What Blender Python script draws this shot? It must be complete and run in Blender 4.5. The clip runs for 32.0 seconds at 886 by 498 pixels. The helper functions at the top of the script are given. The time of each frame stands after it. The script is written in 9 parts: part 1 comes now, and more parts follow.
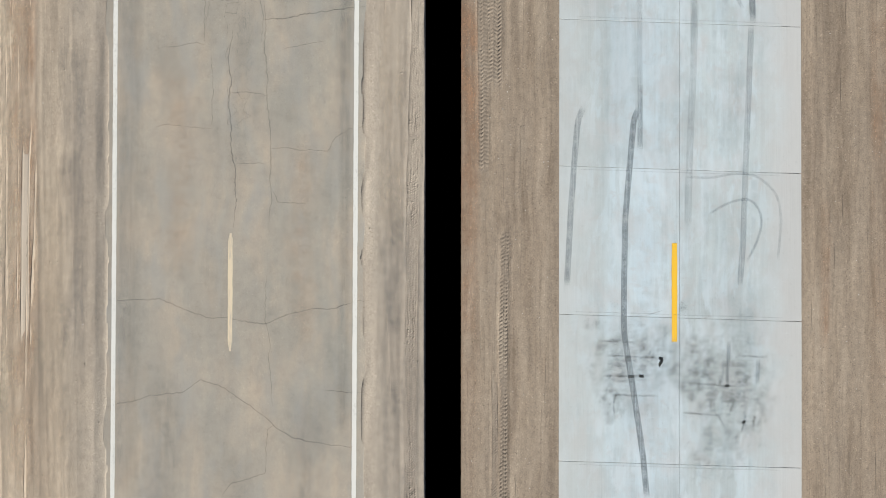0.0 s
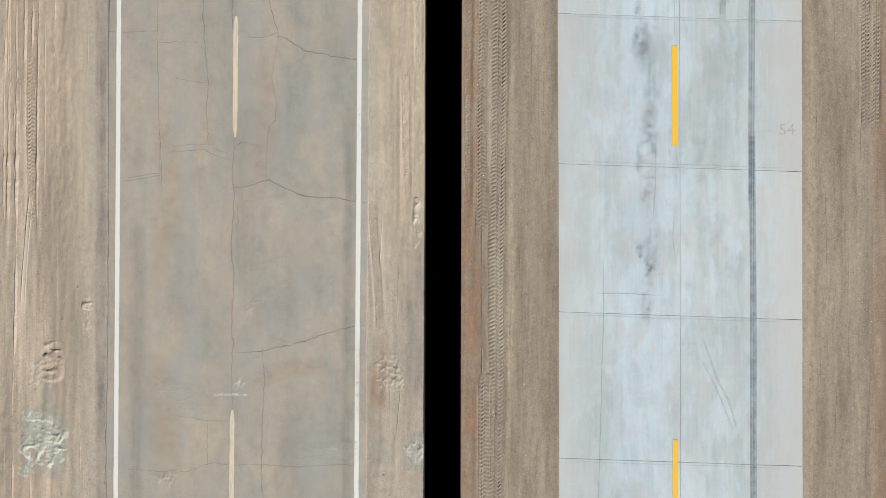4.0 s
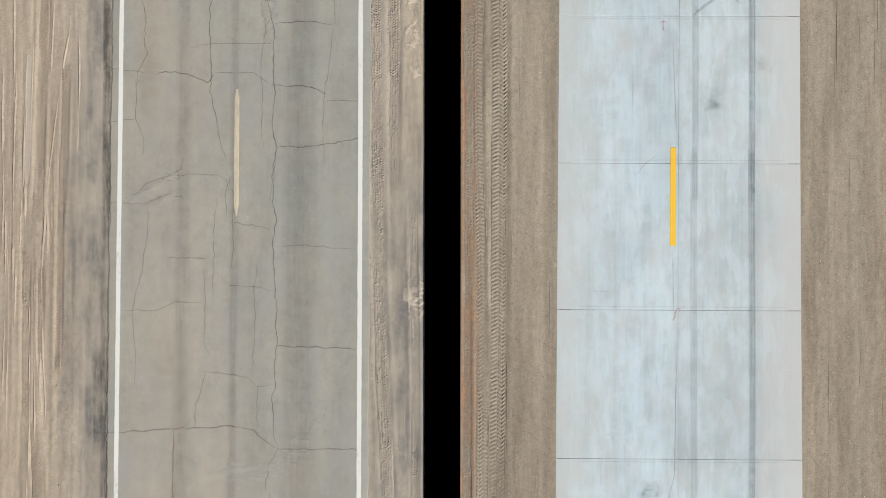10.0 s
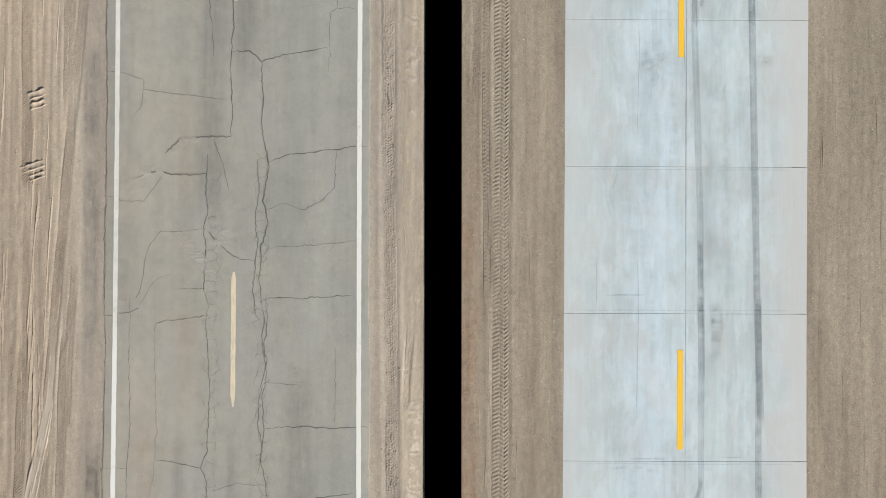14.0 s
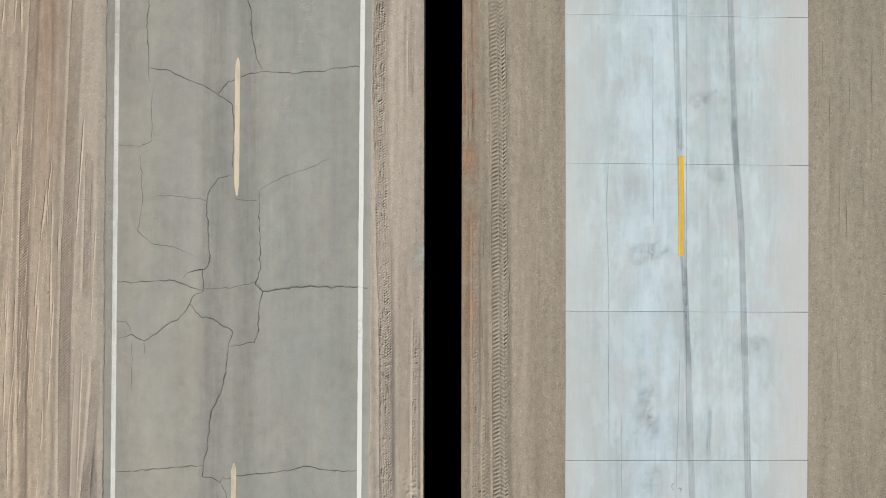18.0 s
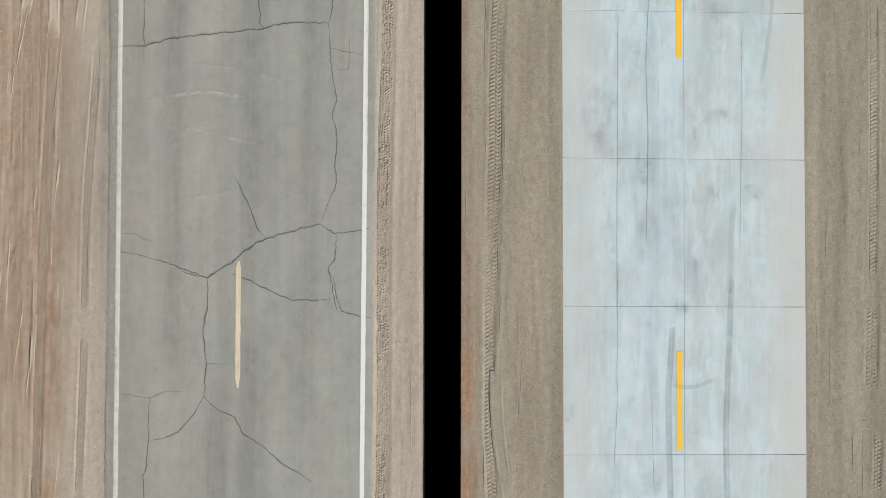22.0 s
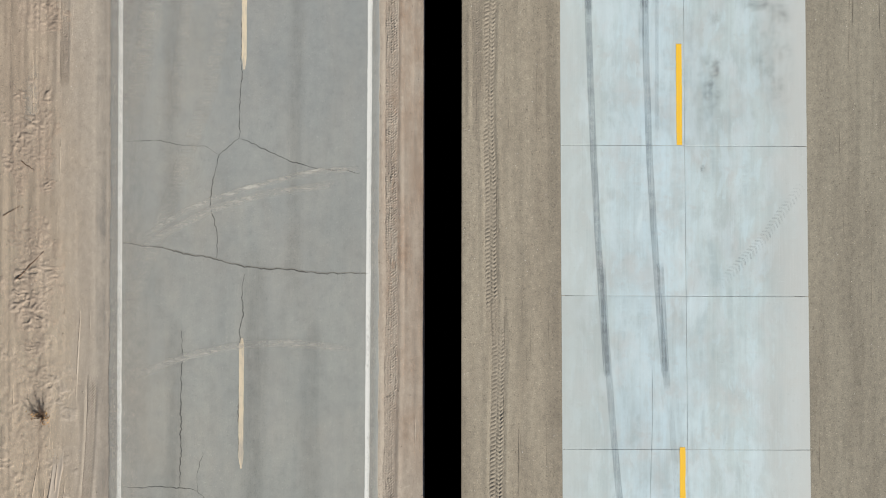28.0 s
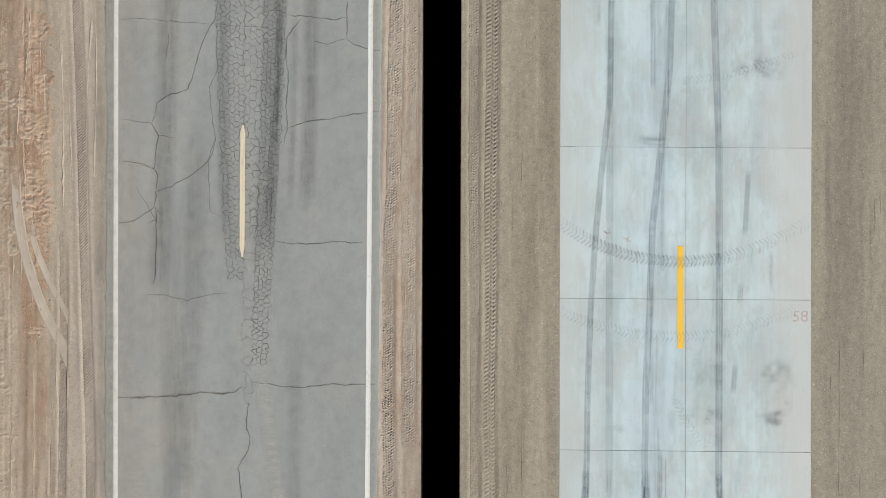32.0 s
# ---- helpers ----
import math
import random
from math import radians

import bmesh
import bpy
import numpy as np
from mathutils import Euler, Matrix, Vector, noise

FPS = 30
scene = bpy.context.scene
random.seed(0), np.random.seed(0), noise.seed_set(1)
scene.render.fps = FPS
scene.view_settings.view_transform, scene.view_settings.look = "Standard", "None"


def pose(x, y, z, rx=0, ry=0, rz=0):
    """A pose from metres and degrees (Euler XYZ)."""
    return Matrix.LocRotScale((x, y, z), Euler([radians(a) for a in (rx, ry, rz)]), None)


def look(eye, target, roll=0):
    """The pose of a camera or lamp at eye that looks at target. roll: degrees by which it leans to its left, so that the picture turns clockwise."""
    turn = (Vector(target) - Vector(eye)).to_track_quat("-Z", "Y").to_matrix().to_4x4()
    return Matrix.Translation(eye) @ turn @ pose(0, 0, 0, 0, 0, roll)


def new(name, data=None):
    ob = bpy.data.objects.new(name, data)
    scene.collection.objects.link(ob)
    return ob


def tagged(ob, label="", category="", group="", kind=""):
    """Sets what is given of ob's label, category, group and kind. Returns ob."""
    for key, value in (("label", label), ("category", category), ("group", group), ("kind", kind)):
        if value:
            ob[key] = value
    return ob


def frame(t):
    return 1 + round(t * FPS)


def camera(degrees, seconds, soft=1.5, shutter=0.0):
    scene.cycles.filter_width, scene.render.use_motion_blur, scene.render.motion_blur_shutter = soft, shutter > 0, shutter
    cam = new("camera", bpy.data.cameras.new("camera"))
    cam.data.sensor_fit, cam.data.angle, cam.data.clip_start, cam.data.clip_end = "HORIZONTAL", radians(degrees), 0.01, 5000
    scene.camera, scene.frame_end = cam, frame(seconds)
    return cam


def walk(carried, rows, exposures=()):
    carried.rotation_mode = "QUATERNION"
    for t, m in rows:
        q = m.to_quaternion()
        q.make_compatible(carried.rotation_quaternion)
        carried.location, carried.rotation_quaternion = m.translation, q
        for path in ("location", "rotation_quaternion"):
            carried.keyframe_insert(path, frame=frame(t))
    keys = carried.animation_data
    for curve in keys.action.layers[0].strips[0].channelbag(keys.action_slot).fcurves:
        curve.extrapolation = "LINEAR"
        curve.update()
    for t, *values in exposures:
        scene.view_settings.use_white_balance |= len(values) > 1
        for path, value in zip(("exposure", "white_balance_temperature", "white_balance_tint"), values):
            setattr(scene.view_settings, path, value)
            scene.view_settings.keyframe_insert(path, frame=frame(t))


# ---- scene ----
# ---------- camera ----------
cam = camera(48.0, 32.0, 1.0)
ROWS = [
    (0.0, -0.314, 0.313, 31.677, 0.013, -0.548, 0.047),
    (0.5, -0.268, 2.658, 31.647, 0.043, -0.474, 0.060),
    (1.0, -0.223, 4.991, 31.625, 0.055, -0.399, 0.076),
    (1.5, -0.178, 7.320, 31.620, 0.059, -0.318, 0.092),
    (2.0, -0.130, 9.649, 31.611, 0.064, -0.239, 0.113),
    (2.5, -0.083, 11.975, 31.595, 0.065, -0.151, 0.140),
    (3.0, -0.034, 14.298, 31.575, 0.063, -0.058, 0.167),
    (3.5, 0.016, 16.624, 31.572, 0.067, 0.044, 0.172),
    (5.5, 0.225, 25.889, 31.661, 0.023, 0.460, 0.066),
    (6.0, 0.273, 28.221, 31.712, 0.043, 0.549, 0.048),
    (6.5, 0.315, 30.559, 31.753, 0.078, 0.620, 0.043),
    (7.0, 0.355, 32.893, 31.754, 0.120, 0.658, 0.055),
    (7.5, 0.385, 35.223, 31.700, 0.171, 0.678, 0.077),
    (8.0, 0.405, 37.546, 31.610, 0.225, 0.681, 0.095),
    (8.5, 0.410, 39.863, 31.510, 0.284, 0.678, 0.101),
    (9.0, 0.400, 42.164, 31.417, 0.333, 0.668, 0.100),
    (9.5, 0.376, 44.462, 31.329, 0.393, 0.648, 0.099),
    (10.0, 0.341, 46.755, 31.251, 0.457, 0.607, 0.096),
    (10.5, 0.297, 49.043, 31.188, 0.526, 0.540, 0.080),
    (11.0, 0.246, 51.323, 31.142, 0.589, 0.443, 0.055),
    (11.5, 0.183, 53.596, 31.101, 0.648, 0.331, 0.030),
    (12.0, 0.109, 55.863, 31.044, 0.700, 0.203, 0.004),
    (12.5, 0.027, 58.139, 30.946, 0.765, 0.056, -0.009),
    (13.0, -0.064, 60.417, 30.827, 0.832, -0.108, -0.006),
    (13.5, -0.162, 62.690, 30.728, 0.888, -0.289, 0.021),
    (14.0, -0.267, 64.954, 30.663, 0.920, -0.481, 0.056),
    (14.5, -0.375, 67.220, 30.638, 0.943, -0.684, 0.085),
    (16.5, -0.816, 76.301, 30.583, 1.006, -1.509, 0.138),
    (17.0, -0.918, 78.571, 30.609, 1.009, -1.702, 0.138),
    (17.5, -1.014, 80.847, 30.663, 1.009, -1.877, 0.138),
    (18.0, -1.100, 83.129, 30.717, 1.012, -2.028, 0.149),
    (18.5, -1.174, 85.412, 30.764, 1.008, -2.157, 0.158),
    (19.0, -1.231, 87.706, 30.806, 1.014, -2.272, 0.149),
    (19.5, -1.271, 90.005, 30.836, 1.019, -2.362, 0.126),
    (20.0, -1.297, 92.307, 30.844, 1.023, -2.417, 0.111),
    (20.5, -1.308, 94.603, 30.850, 1.011, -2.435, 0.105),
    (21.0, -1.304, 96.899, 30.871, 0.991, -2.419, 0.100),
    (21.5, -1.281, 99.204, 30.897, 0.976, -2.379, 0.101),
    (22.0, -1.245, 101.514, 30.909, 0.961, -2.303, 0.109),
    (22.5, -1.192, 103.826, 30.888, 0.939, -2.206, 0.117),
    (23.0, -1.126, 106.141, 30.842, 0.906, -2.087, 0.116),
    (23.5, -1.051, 108.460, 30.791, 0.864, -1.949, 0.111),
    (24.0, -0.970, 110.788, 30.761, 0.823, -1.796, 0.119),
    (24.5, -0.884, 113.130, 30.759, 0.786, -1.631, 0.141),
    (25.0, -0.789, 115.480, 30.787, 0.743, -1.471, 0.155),
    (25.5, -0.689, 117.839, 30.838, 0.695, -1.304, 0.140),
    (26.0, -0.587, 120.201, 30.858, 0.633, -1.126, 0.112),
    (26.5, -0.483, 122.566, 30.828, 0.561, -0.940, 0.089),
    (28.5, -0.082, 131.929, 30.499, 0.082, -0.132, 0.073),
    (29.0, 0.015, 134.289, 30.432, -0.016, 0.048, 0.080),
    (29.5, 0.106, 136.647, 30.356, -0.119, 0.213, 0.097),
    (30.0, 0.187, 139.013, 30.270, -0.217, 0.371, 0.112),
    (30.5, 0.262, 141.386, 30.197, -0.304, 0.512, 0.129),
    (31.0, 0.338, 143.749, 30.139, -0.405, 0.632, 0.151),
    (31.5, 0.414, 146.106, 30.077, -0.516, 0.738, 0.178),
    (32.0, 0.483, 148.460, 30.004, -0.630, 0.857, 0.201),
]
walk(cam, [(t, pose(x, y, z, rx, ry, rz)) for t, x, y, z, rx, ry, rz in ROWS],
     [(0, 0.415), (3, 0.415), (5.5, 0.37), (7, 0.345), (8.5, 0.375), (10, 0.41), (13, 0.425), (16, 0.41), (20, 0.375), (25, 0.38), (32, 0.385)])

# ---------- light ----------
SUN_EL, SUN_AZ = 25.5, 150.6          # degrees; azimuth clockwise from +y
sky = bpy.data.worlds.new("sky")
scene.world = sky
sky.use_nodes = True
sky_tex = sky.node_tree.nodes.new("ShaderNodeTexSky")
sky_tex.sky_type, sky_tex.sun_disc = "NISHITA", False
sky_tex.sun_elevation, sky_tex.sun_rotation = radians(SUN_EL), radians(SUN_AZ)
sky_tex.air_density, sky_tex.dust_density = 1.0, 1.5
sky.node_tree.links.new(sky_tex.outputs[0], sky.node_tree.nodes["Background"].inputs[0])
sky.node_tree.nodes["Background"].inputs[1].default_value = 0.045
sun = new("sun", bpy.data.lights.new("sun", "SUN"))
sun.data.energy, sun.data.angle, sun.data.color = 5.2, radians(0.6), (0.988, 0.997, 0.967)
to_sun = Vector((math.sin(radians(SUN_AZ)) * math.cos(radians(SUN_EL)), math.cos(radians(SUN_AZ)) * math.cos(radians(SUN_EL)), math.sin(radians(SUN_EL))))
sun.matrix_world = look(to_sun * 60, (0, 0, 0))


# ---------- materials ----------
def graph(name):
    m = bpy.data.materials.new(name)
    m.use_nodes = True
    nt = m.node_tree
    nt.nodes["Principled BSDF"].inputs["Specular IOR Level"].default_value = 0.2
    return m, nt, nt.nodes["Principled BSDF"]


def node(nt, kind, **sockets):
    n = nt.nodes.new(kind)
    for key, value in sockets.items():
        s = n.inputs[int(key[1:])] if key[0] == "i" and key[1:].isdigit() else n.inputs[key]
        if isinstance(value, bpy.types.NodeSocket):
            nt.links.new(value, s)
        else:
            s.default_value = value
    return n


def place(nt, sx, sy, sz=1.0, warp=0.0):
    """World position scaled per axis, for grain of real size."""
    p = node(nt, "ShaderNodeNewGeometry").outputs["Position"]
    if warp:
        w = node(nt, "ShaderNodeTexNoise", Vector=p, Scale=0.35, Detail=2.0).outputs["Color"]
        o = node(nt, "ShaderNodeVectorMath", i0=w, i1=(0.5, 0.5, 0.5))
        o.operation = "SUBTRACT"
        k = node(nt, "ShaderNodeVectorMath", i0=o.outputs[0])
        k.operation = "SCALE"
        k.inputs["Scale"].default_value = warp
        a = node(nt, "ShaderNodeVectorMath", i0=p, i1=k.outputs[0])
        p = a.outputs[0]
    m = node(nt, "ShaderNodeVectorMath", i0=p, i1=(sx, sy, sz))
    m.operation = "MULTIPLY"
    return m.outputs[0]


def grain(nt, at, scale=1.0, detail=4.0, rough=0.55):
    return node(nt, "ShaderNodeTexNoise", Vector=at, Scale=scale, Detail=detail, Roughness=rough).outputs[0]


def ramp(nt, value, *stops):
    r = node(nt, "ShaderNodeValToRGB", i0=value)
    els = r.color_ramp.elements
    for i, (pos, col) in enumerate(stops):
        e = els[i] if i < 2 else els.new(pos)
        e.position = pos
        e.color = (*col, 1) if len(col) == 3 else col
    return r.outputs[0]


def curve01(nt, value, lo, hi, a=0.0, b=1.0):
    r = node(nt, "ShaderNodeMapRange", Value=value)
    r.inputs[1].default_value, r.inputs[2].default_value, r.inputs[3].default_value, r.inputs[4].default_value = lo, hi, a, b
    return r.outputs[0]


def blend(nt, fac, a, b, how="MIX"):
    m = nt.nodes.new("ShaderNodeMix")
    m.data_type, m.blend_type = "RGBA", how
    for s, v in ((m.inputs[0], fac), (m.inputs[6], a), (m.inputs[7], b)):
        if isinstance(v, bpy.types.NodeSocket):
            nt.links.new(v, s)
        else:
            s.default_value = v if isinstance(v, (int, float)) else (*v, 1)
    return m.outputs[2]


def calc(nt, how, a, b):
    m = nt.nodes.new("ShaderNodeMath")
    m.operation = how
    for s, v in zip(m.inputs, (a, b)):
        if isinstance(v, bpy.types.NodeSocket):
            nt.links.new(v, s)
        else:
            s.default_value = v
    return m.outputs[0]


def axis(nt, k):
    p = node(nt, "ShaderNodeNewGeometry").outputs["Position"]
    return node(nt, "ShaderNodeSeparateXYZ", i0=p).outputs[k]


def relief(nt, bsdf, height, strength, distance):
    b = node(nt, "ShaderNodeBump", Height=height, Strength=strength, Distance=distance)
    nt.links.new(b.outputs[0], bsdf.inputs["Normal"])


def specks(nt, scale, sx=1.0, sy=1.0):
    """One random value per small cell, for grit that stands alone."""
    v = node(nt, "ShaderNodeTexVoronoi", Vector=place(nt, sx, sy, 1), Scale=scale)
    return node(nt, "ShaderNodeSeparateXYZ", i0=v.outputs["Color"]).outputs[0]


def make_soil(name, pale, mid, dark, tint, streak=0.07, far_tint=None, verge=None, turn=(5.0, 100.0), rough=1.0, east=None):
    """Graded dirt: streaks along the road, patches, grit; verge: fines washed off the road beside it."""
    m, nt, bsdf = graph(name)
    s1 = grain(nt, place(nt, 1.7, streak * 2.0, 1, 0.5), 1.0, 5.0, 0.6)
    s2 = grain(nt, place(nt, 9.0, 0.45, 1, 0.3), 1.0, 4.0, 0.6)
    s3 = grain(nt, place(nt, 1, 0.45, 1, 0.5), 0.9, 8.0, 0.68)
    s4 = grain(nt, place(nt, 1, 0.7, 1), 6.0, 6.0, 0.75)
    wash = grain(nt, place(nt, 1.1, 0.09, 1, 0.8), 1.0, 5.0, 0.6)
    grit = grain(nt, place(nt, 1, 1, 1), 24.0, 3.0, 0.75)
    dots = specks(nt, 30.0)
    base = ramp(nt, s1, (0.30, dark), (0.47, mid), (0.68, pale))
    base = blend(nt, curve01(nt, s2, 0.35, 0.75, 0.0, 0.45), base, mid)
    base = blend(nt, curve01(nt, s3, 0.46, 0.70, 0.0, 0.65), base, tint)
    s5 = grain(nt, place(nt, 14.0, 0.22, 1, 0.3), 1.0, 4.0, 0.65)
    base = blend(nt, curve01(nt, s5, 0.52, 0.72, 0.0, 0.6), base, dark)
    if far_tint:
        base = blend(nt, curve01(nt, axis(nt, 1), turn[0], turn[1], 0.0, 0.72), base, far_tint)
    if verge:
        x = calc(nt, "ADD", axis(nt, 0), curve01(nt, s3, 0.3, 0.7, -0.5, 0.5))
        base = blend(nt, curve01(nt, x, -12.2, -11.0, 0.0, 0.72), base, verge)
        for x0, x1, y0, y1, k in ((-2.3, -1.5, 16.0, 37.0, 0.8), (-1.5, -1.0, 47.0, 64.0, 0.75)):     # pale sand blown against the road
            spread = calc(nt, "MULTIPLY", curve01(nt, axis(nt, 1), y0, y0 + 6.0), curve01(nt, axis(nt, 1), y1, y1 - 5.0))
            base = blend(nt, calc(nt, "MULTIPLY", spread, curve01(nt, x, x0, x1, 0.0, k)), base, (0.580, 0.478, 0.362))
    if east:
        side = calc(nt, "MULTIPLY", curve01(nt, axis(nt, 0), 10.0, 11.0), curve01(nt, axis(nt, 1), 60.0, 115.0))
        base = blend(nt, calc(nt, "MULTIPLY", side, 0.75), base, east)
    base = blend(nt, 0.8, base, ramp(nt, wash, (0.32, (0.80, 0.79, 0.79)), (0.5, (1, 1, 1)), (0.68, (1.15, 1.16, 1.16))), "MULTIPLY")
    base = blend(nt, 0.5 * rough, base, ramp(nt, s4, (0.30, (0.74, 0.74, 0.75)), (0.5, (1, 1, 1)), (0.72, (1.2, 1.19, 1.17))), "MULTIPLY")
    base = blend(nt, 0.42 * rough, base, ramp(nt, grit, (0.3, (0.62, 0.61, 0.60)), (0.55, (1, 1, 1)), (0.8, (1.3, 1.28, 1.24))), "MULTIPLY")
    base = blend(nt, 0.8 * rough, base, ramp(nt, dots, (0.0, (0.70, 0.69, 0.68)), (0.04, (0.98, 0.98, 0.98)), (0.96, (1.01, 1.01, 1.01)), (1.0, (1.34, 1.33, 1.32))), "MULTIPLY")
    nt.links.new(base, bsdf.inputs["Base Color"])
    bsdf.inputs["Roughness"].default_value = 0.95
    relief(nt, bsdf, calc(nt, "ADD", calc(nt, "ADD", grit, calc(nt, "MULTIPLY", s4, 1.6)), calc(nt, "MULTIPLY", s2, 0.7)), 0.26 * rough, 0.018)
    return m


SOIL_L = make_soil("sandy_soil", (0.562, 0.456, 0.346), (0.426, 0.345, 0.263), (0.318, 0.262, 0.204), (0.425, 0.328, 0.243), far_tint=(0.376, 0.292, 0.216), verge=(0.425, 0.362, 0.295), turn=(12.0, 90.0), rough=1.0)
SOIL_R = make_soil("brown_soil", (0.420, 0.335, 0.253), (0.325, 0.253, 0.187), (0.218, 0.165, 0.120), (0.352, 0.284, 0.218), 0.10, (0.334, 0.289, 0.219), rough=1.4, east=(0.284, 0.251, 0.194))


def make_asphalt():
    m, nt, bsdf = graph("aged_asphalt")
    lanes = grain(nt, place(nt, 1.15, 0.05, 1, 0.3), 1.0, 4.0, 0.6)
    streaks = grain(nt, place(nt, 5.0, 0.12, 1, 0.15), 1.0, 3.0, 0.6)
    hair = grain(nt, place(nt, 26.0, 0.9, 1, 0.1), 1.0, 3.0, 0.6)
    cloud = grain(nt, place(nt, 0.35, 0.22, 1), 1.0, 5.0, 0.65)
    stone = grain(nt, place(nt, 1, 1, 1), 34.0, 3.0, 0.78)
    mottle = grain(nt, place(nt, 1, 0.8, 1), 2.6, 8.0, 0.72)
    sandy = grain(nt, place(nt, 0.8, 0.33, 1, 0.9), 1.0, 6.0, 0.62)
    ashen = grain(nt, place(nt, 0.9, 0.20, 1, 0.7), 1.3, 5.0, 0.6)
    dots = specks(nt, 34.0)
    y = axis(nt, 1)
    grey = ramp(nt, lanes, (0.30, (0.268, 0.266, 0.235)), (0.52, (0.304, 0.300, 0.264)), (0.72, (0.352, 0.342, 0.295)))
    grey = blend(nt, curve01(nt, streaks, 0.45, 0.8, 0.0, 0.35), grey, (0.372, 0.356, 0.308))
    dust = ramp(nt, lanes, (0.3, (0.346, 0.309, 0.258)), (0.7, (0.400, 0.351, 0.288)))
    along = calc(nt, "ADD", curve01(nt, y, -10.0, 110.0, 1.12, 0.0), curve01(nt, cloud, 0.3, 0.75, -0.32, 0.35))
    along = calc(nt, "ADD", along, curve01(nt, axis(nt, 0), -8.6, -4.6, 0.27, -0.27))
    cover = node(nt, "ShaderNodeClamp", Value=along).outputs[0]
    grey = blend(nt, curve01(nt, y, 112.0, 138.0, 0.0, 0.85), grey, (0.286, 0.291, 0.280))
    base = blend(nt, cover, grey, dust)
    old = curve01(nt, y, 16.0, 46.0, 1.0, 0.12)
    base = blend(nt, calc(nt, "MULTIPLY", curve01(nt, sandy, 0.44, 0.64, 0.0, 0.75), old), base, (0.464, 0.377, 0.291))
    base = blend(nt, calc(nt, "MULTIPLY", curve01(nt, ashen, 0.48, 0.66, 0.0, 0.65), old), base, (0.338, 0.312, 0.268))
    base = blend(nt, 0.6, base, ramp(nt, mottle, (0.30, (0.80, 0.80, 0.81)), (0.5, (1, 1, 1)), (0.72, (1.16, 1.15, 1.13))), "MULTIPLY")
    base = blend(nt, 0.38, base, ramp(nt, stone, (0.28, (0.66, 0.66, 0.66)), (0.5, (1, 1, 1)), (0.78, (1.25, 1.23, 1.2))), "MULTIPLY")
    base = blend(nt, 0.12, base, ramp(nt, hair, (0.32, (0.86, 0.86, 0.87)), (0.5, (1, 1, 1)), (0.68, (1.11, 1.10, 1.09))), "MULTIPLY")
    base = blend(nt, 0.6, base, ramp(nt, dots, (0.0, (0.78, 0.78, 0.79)), (0.04, (0.98, 0.98, 0.98)), (0.97, (1.01, 1.01, 1.01)), (1.0, (1.32, 1.30, 1.26))), "MULTIPLY")
    drift = grain(nt, place(nt, 0.75, 0.32, 1, 1.2), 1.0, 3.0, 0.5)
    rosy = grain(nt, place(nt, 0.55, 0.26, 1, 1.0), 1.7, 4.0, 0.55)
    cool = grain(nt, place(nt, 1.3, 0.35, 1, 0.8), 0.8, 4.0, 0.55)
    base = blend(nt, 0.55, base, ramp(nt, drift, (0.32, (0.90, 0.90, 0.90)), (0.5, (1, 1, 1)), (0.68, (1.10, 1.095, 1.08))), "MULTIPLY")
    base = blend(nt, calc(nt, "MULTIPLY", curve01(nt, rosy, 0.48, 0.68, 0.0, 0.35), curve01(nt, y, 30.0, 85.0, 1.0, 0.25)), base, (0.399, 0.337, 0.274))
    base = blend(nt, calc(nt, "MULTIPLY", curve01(nt, cool, 0.50, 0.68, 0.0, 0.5), curve01(nt, y, 30.0, 100.0, 1.0, 0.4)), base, (0.338, 0.330, 0.306))
    nt.links.new(base, bsdf.inputs["Base Color"])
    bsdf.inputs["Roughness"].default_value = 0.9
    relief(nt, bsdf, calc(nt, "ADD", stone, calc(nt, "MULTIPLY", mottle, 3.0)), 0.25, 0.014)
    return m


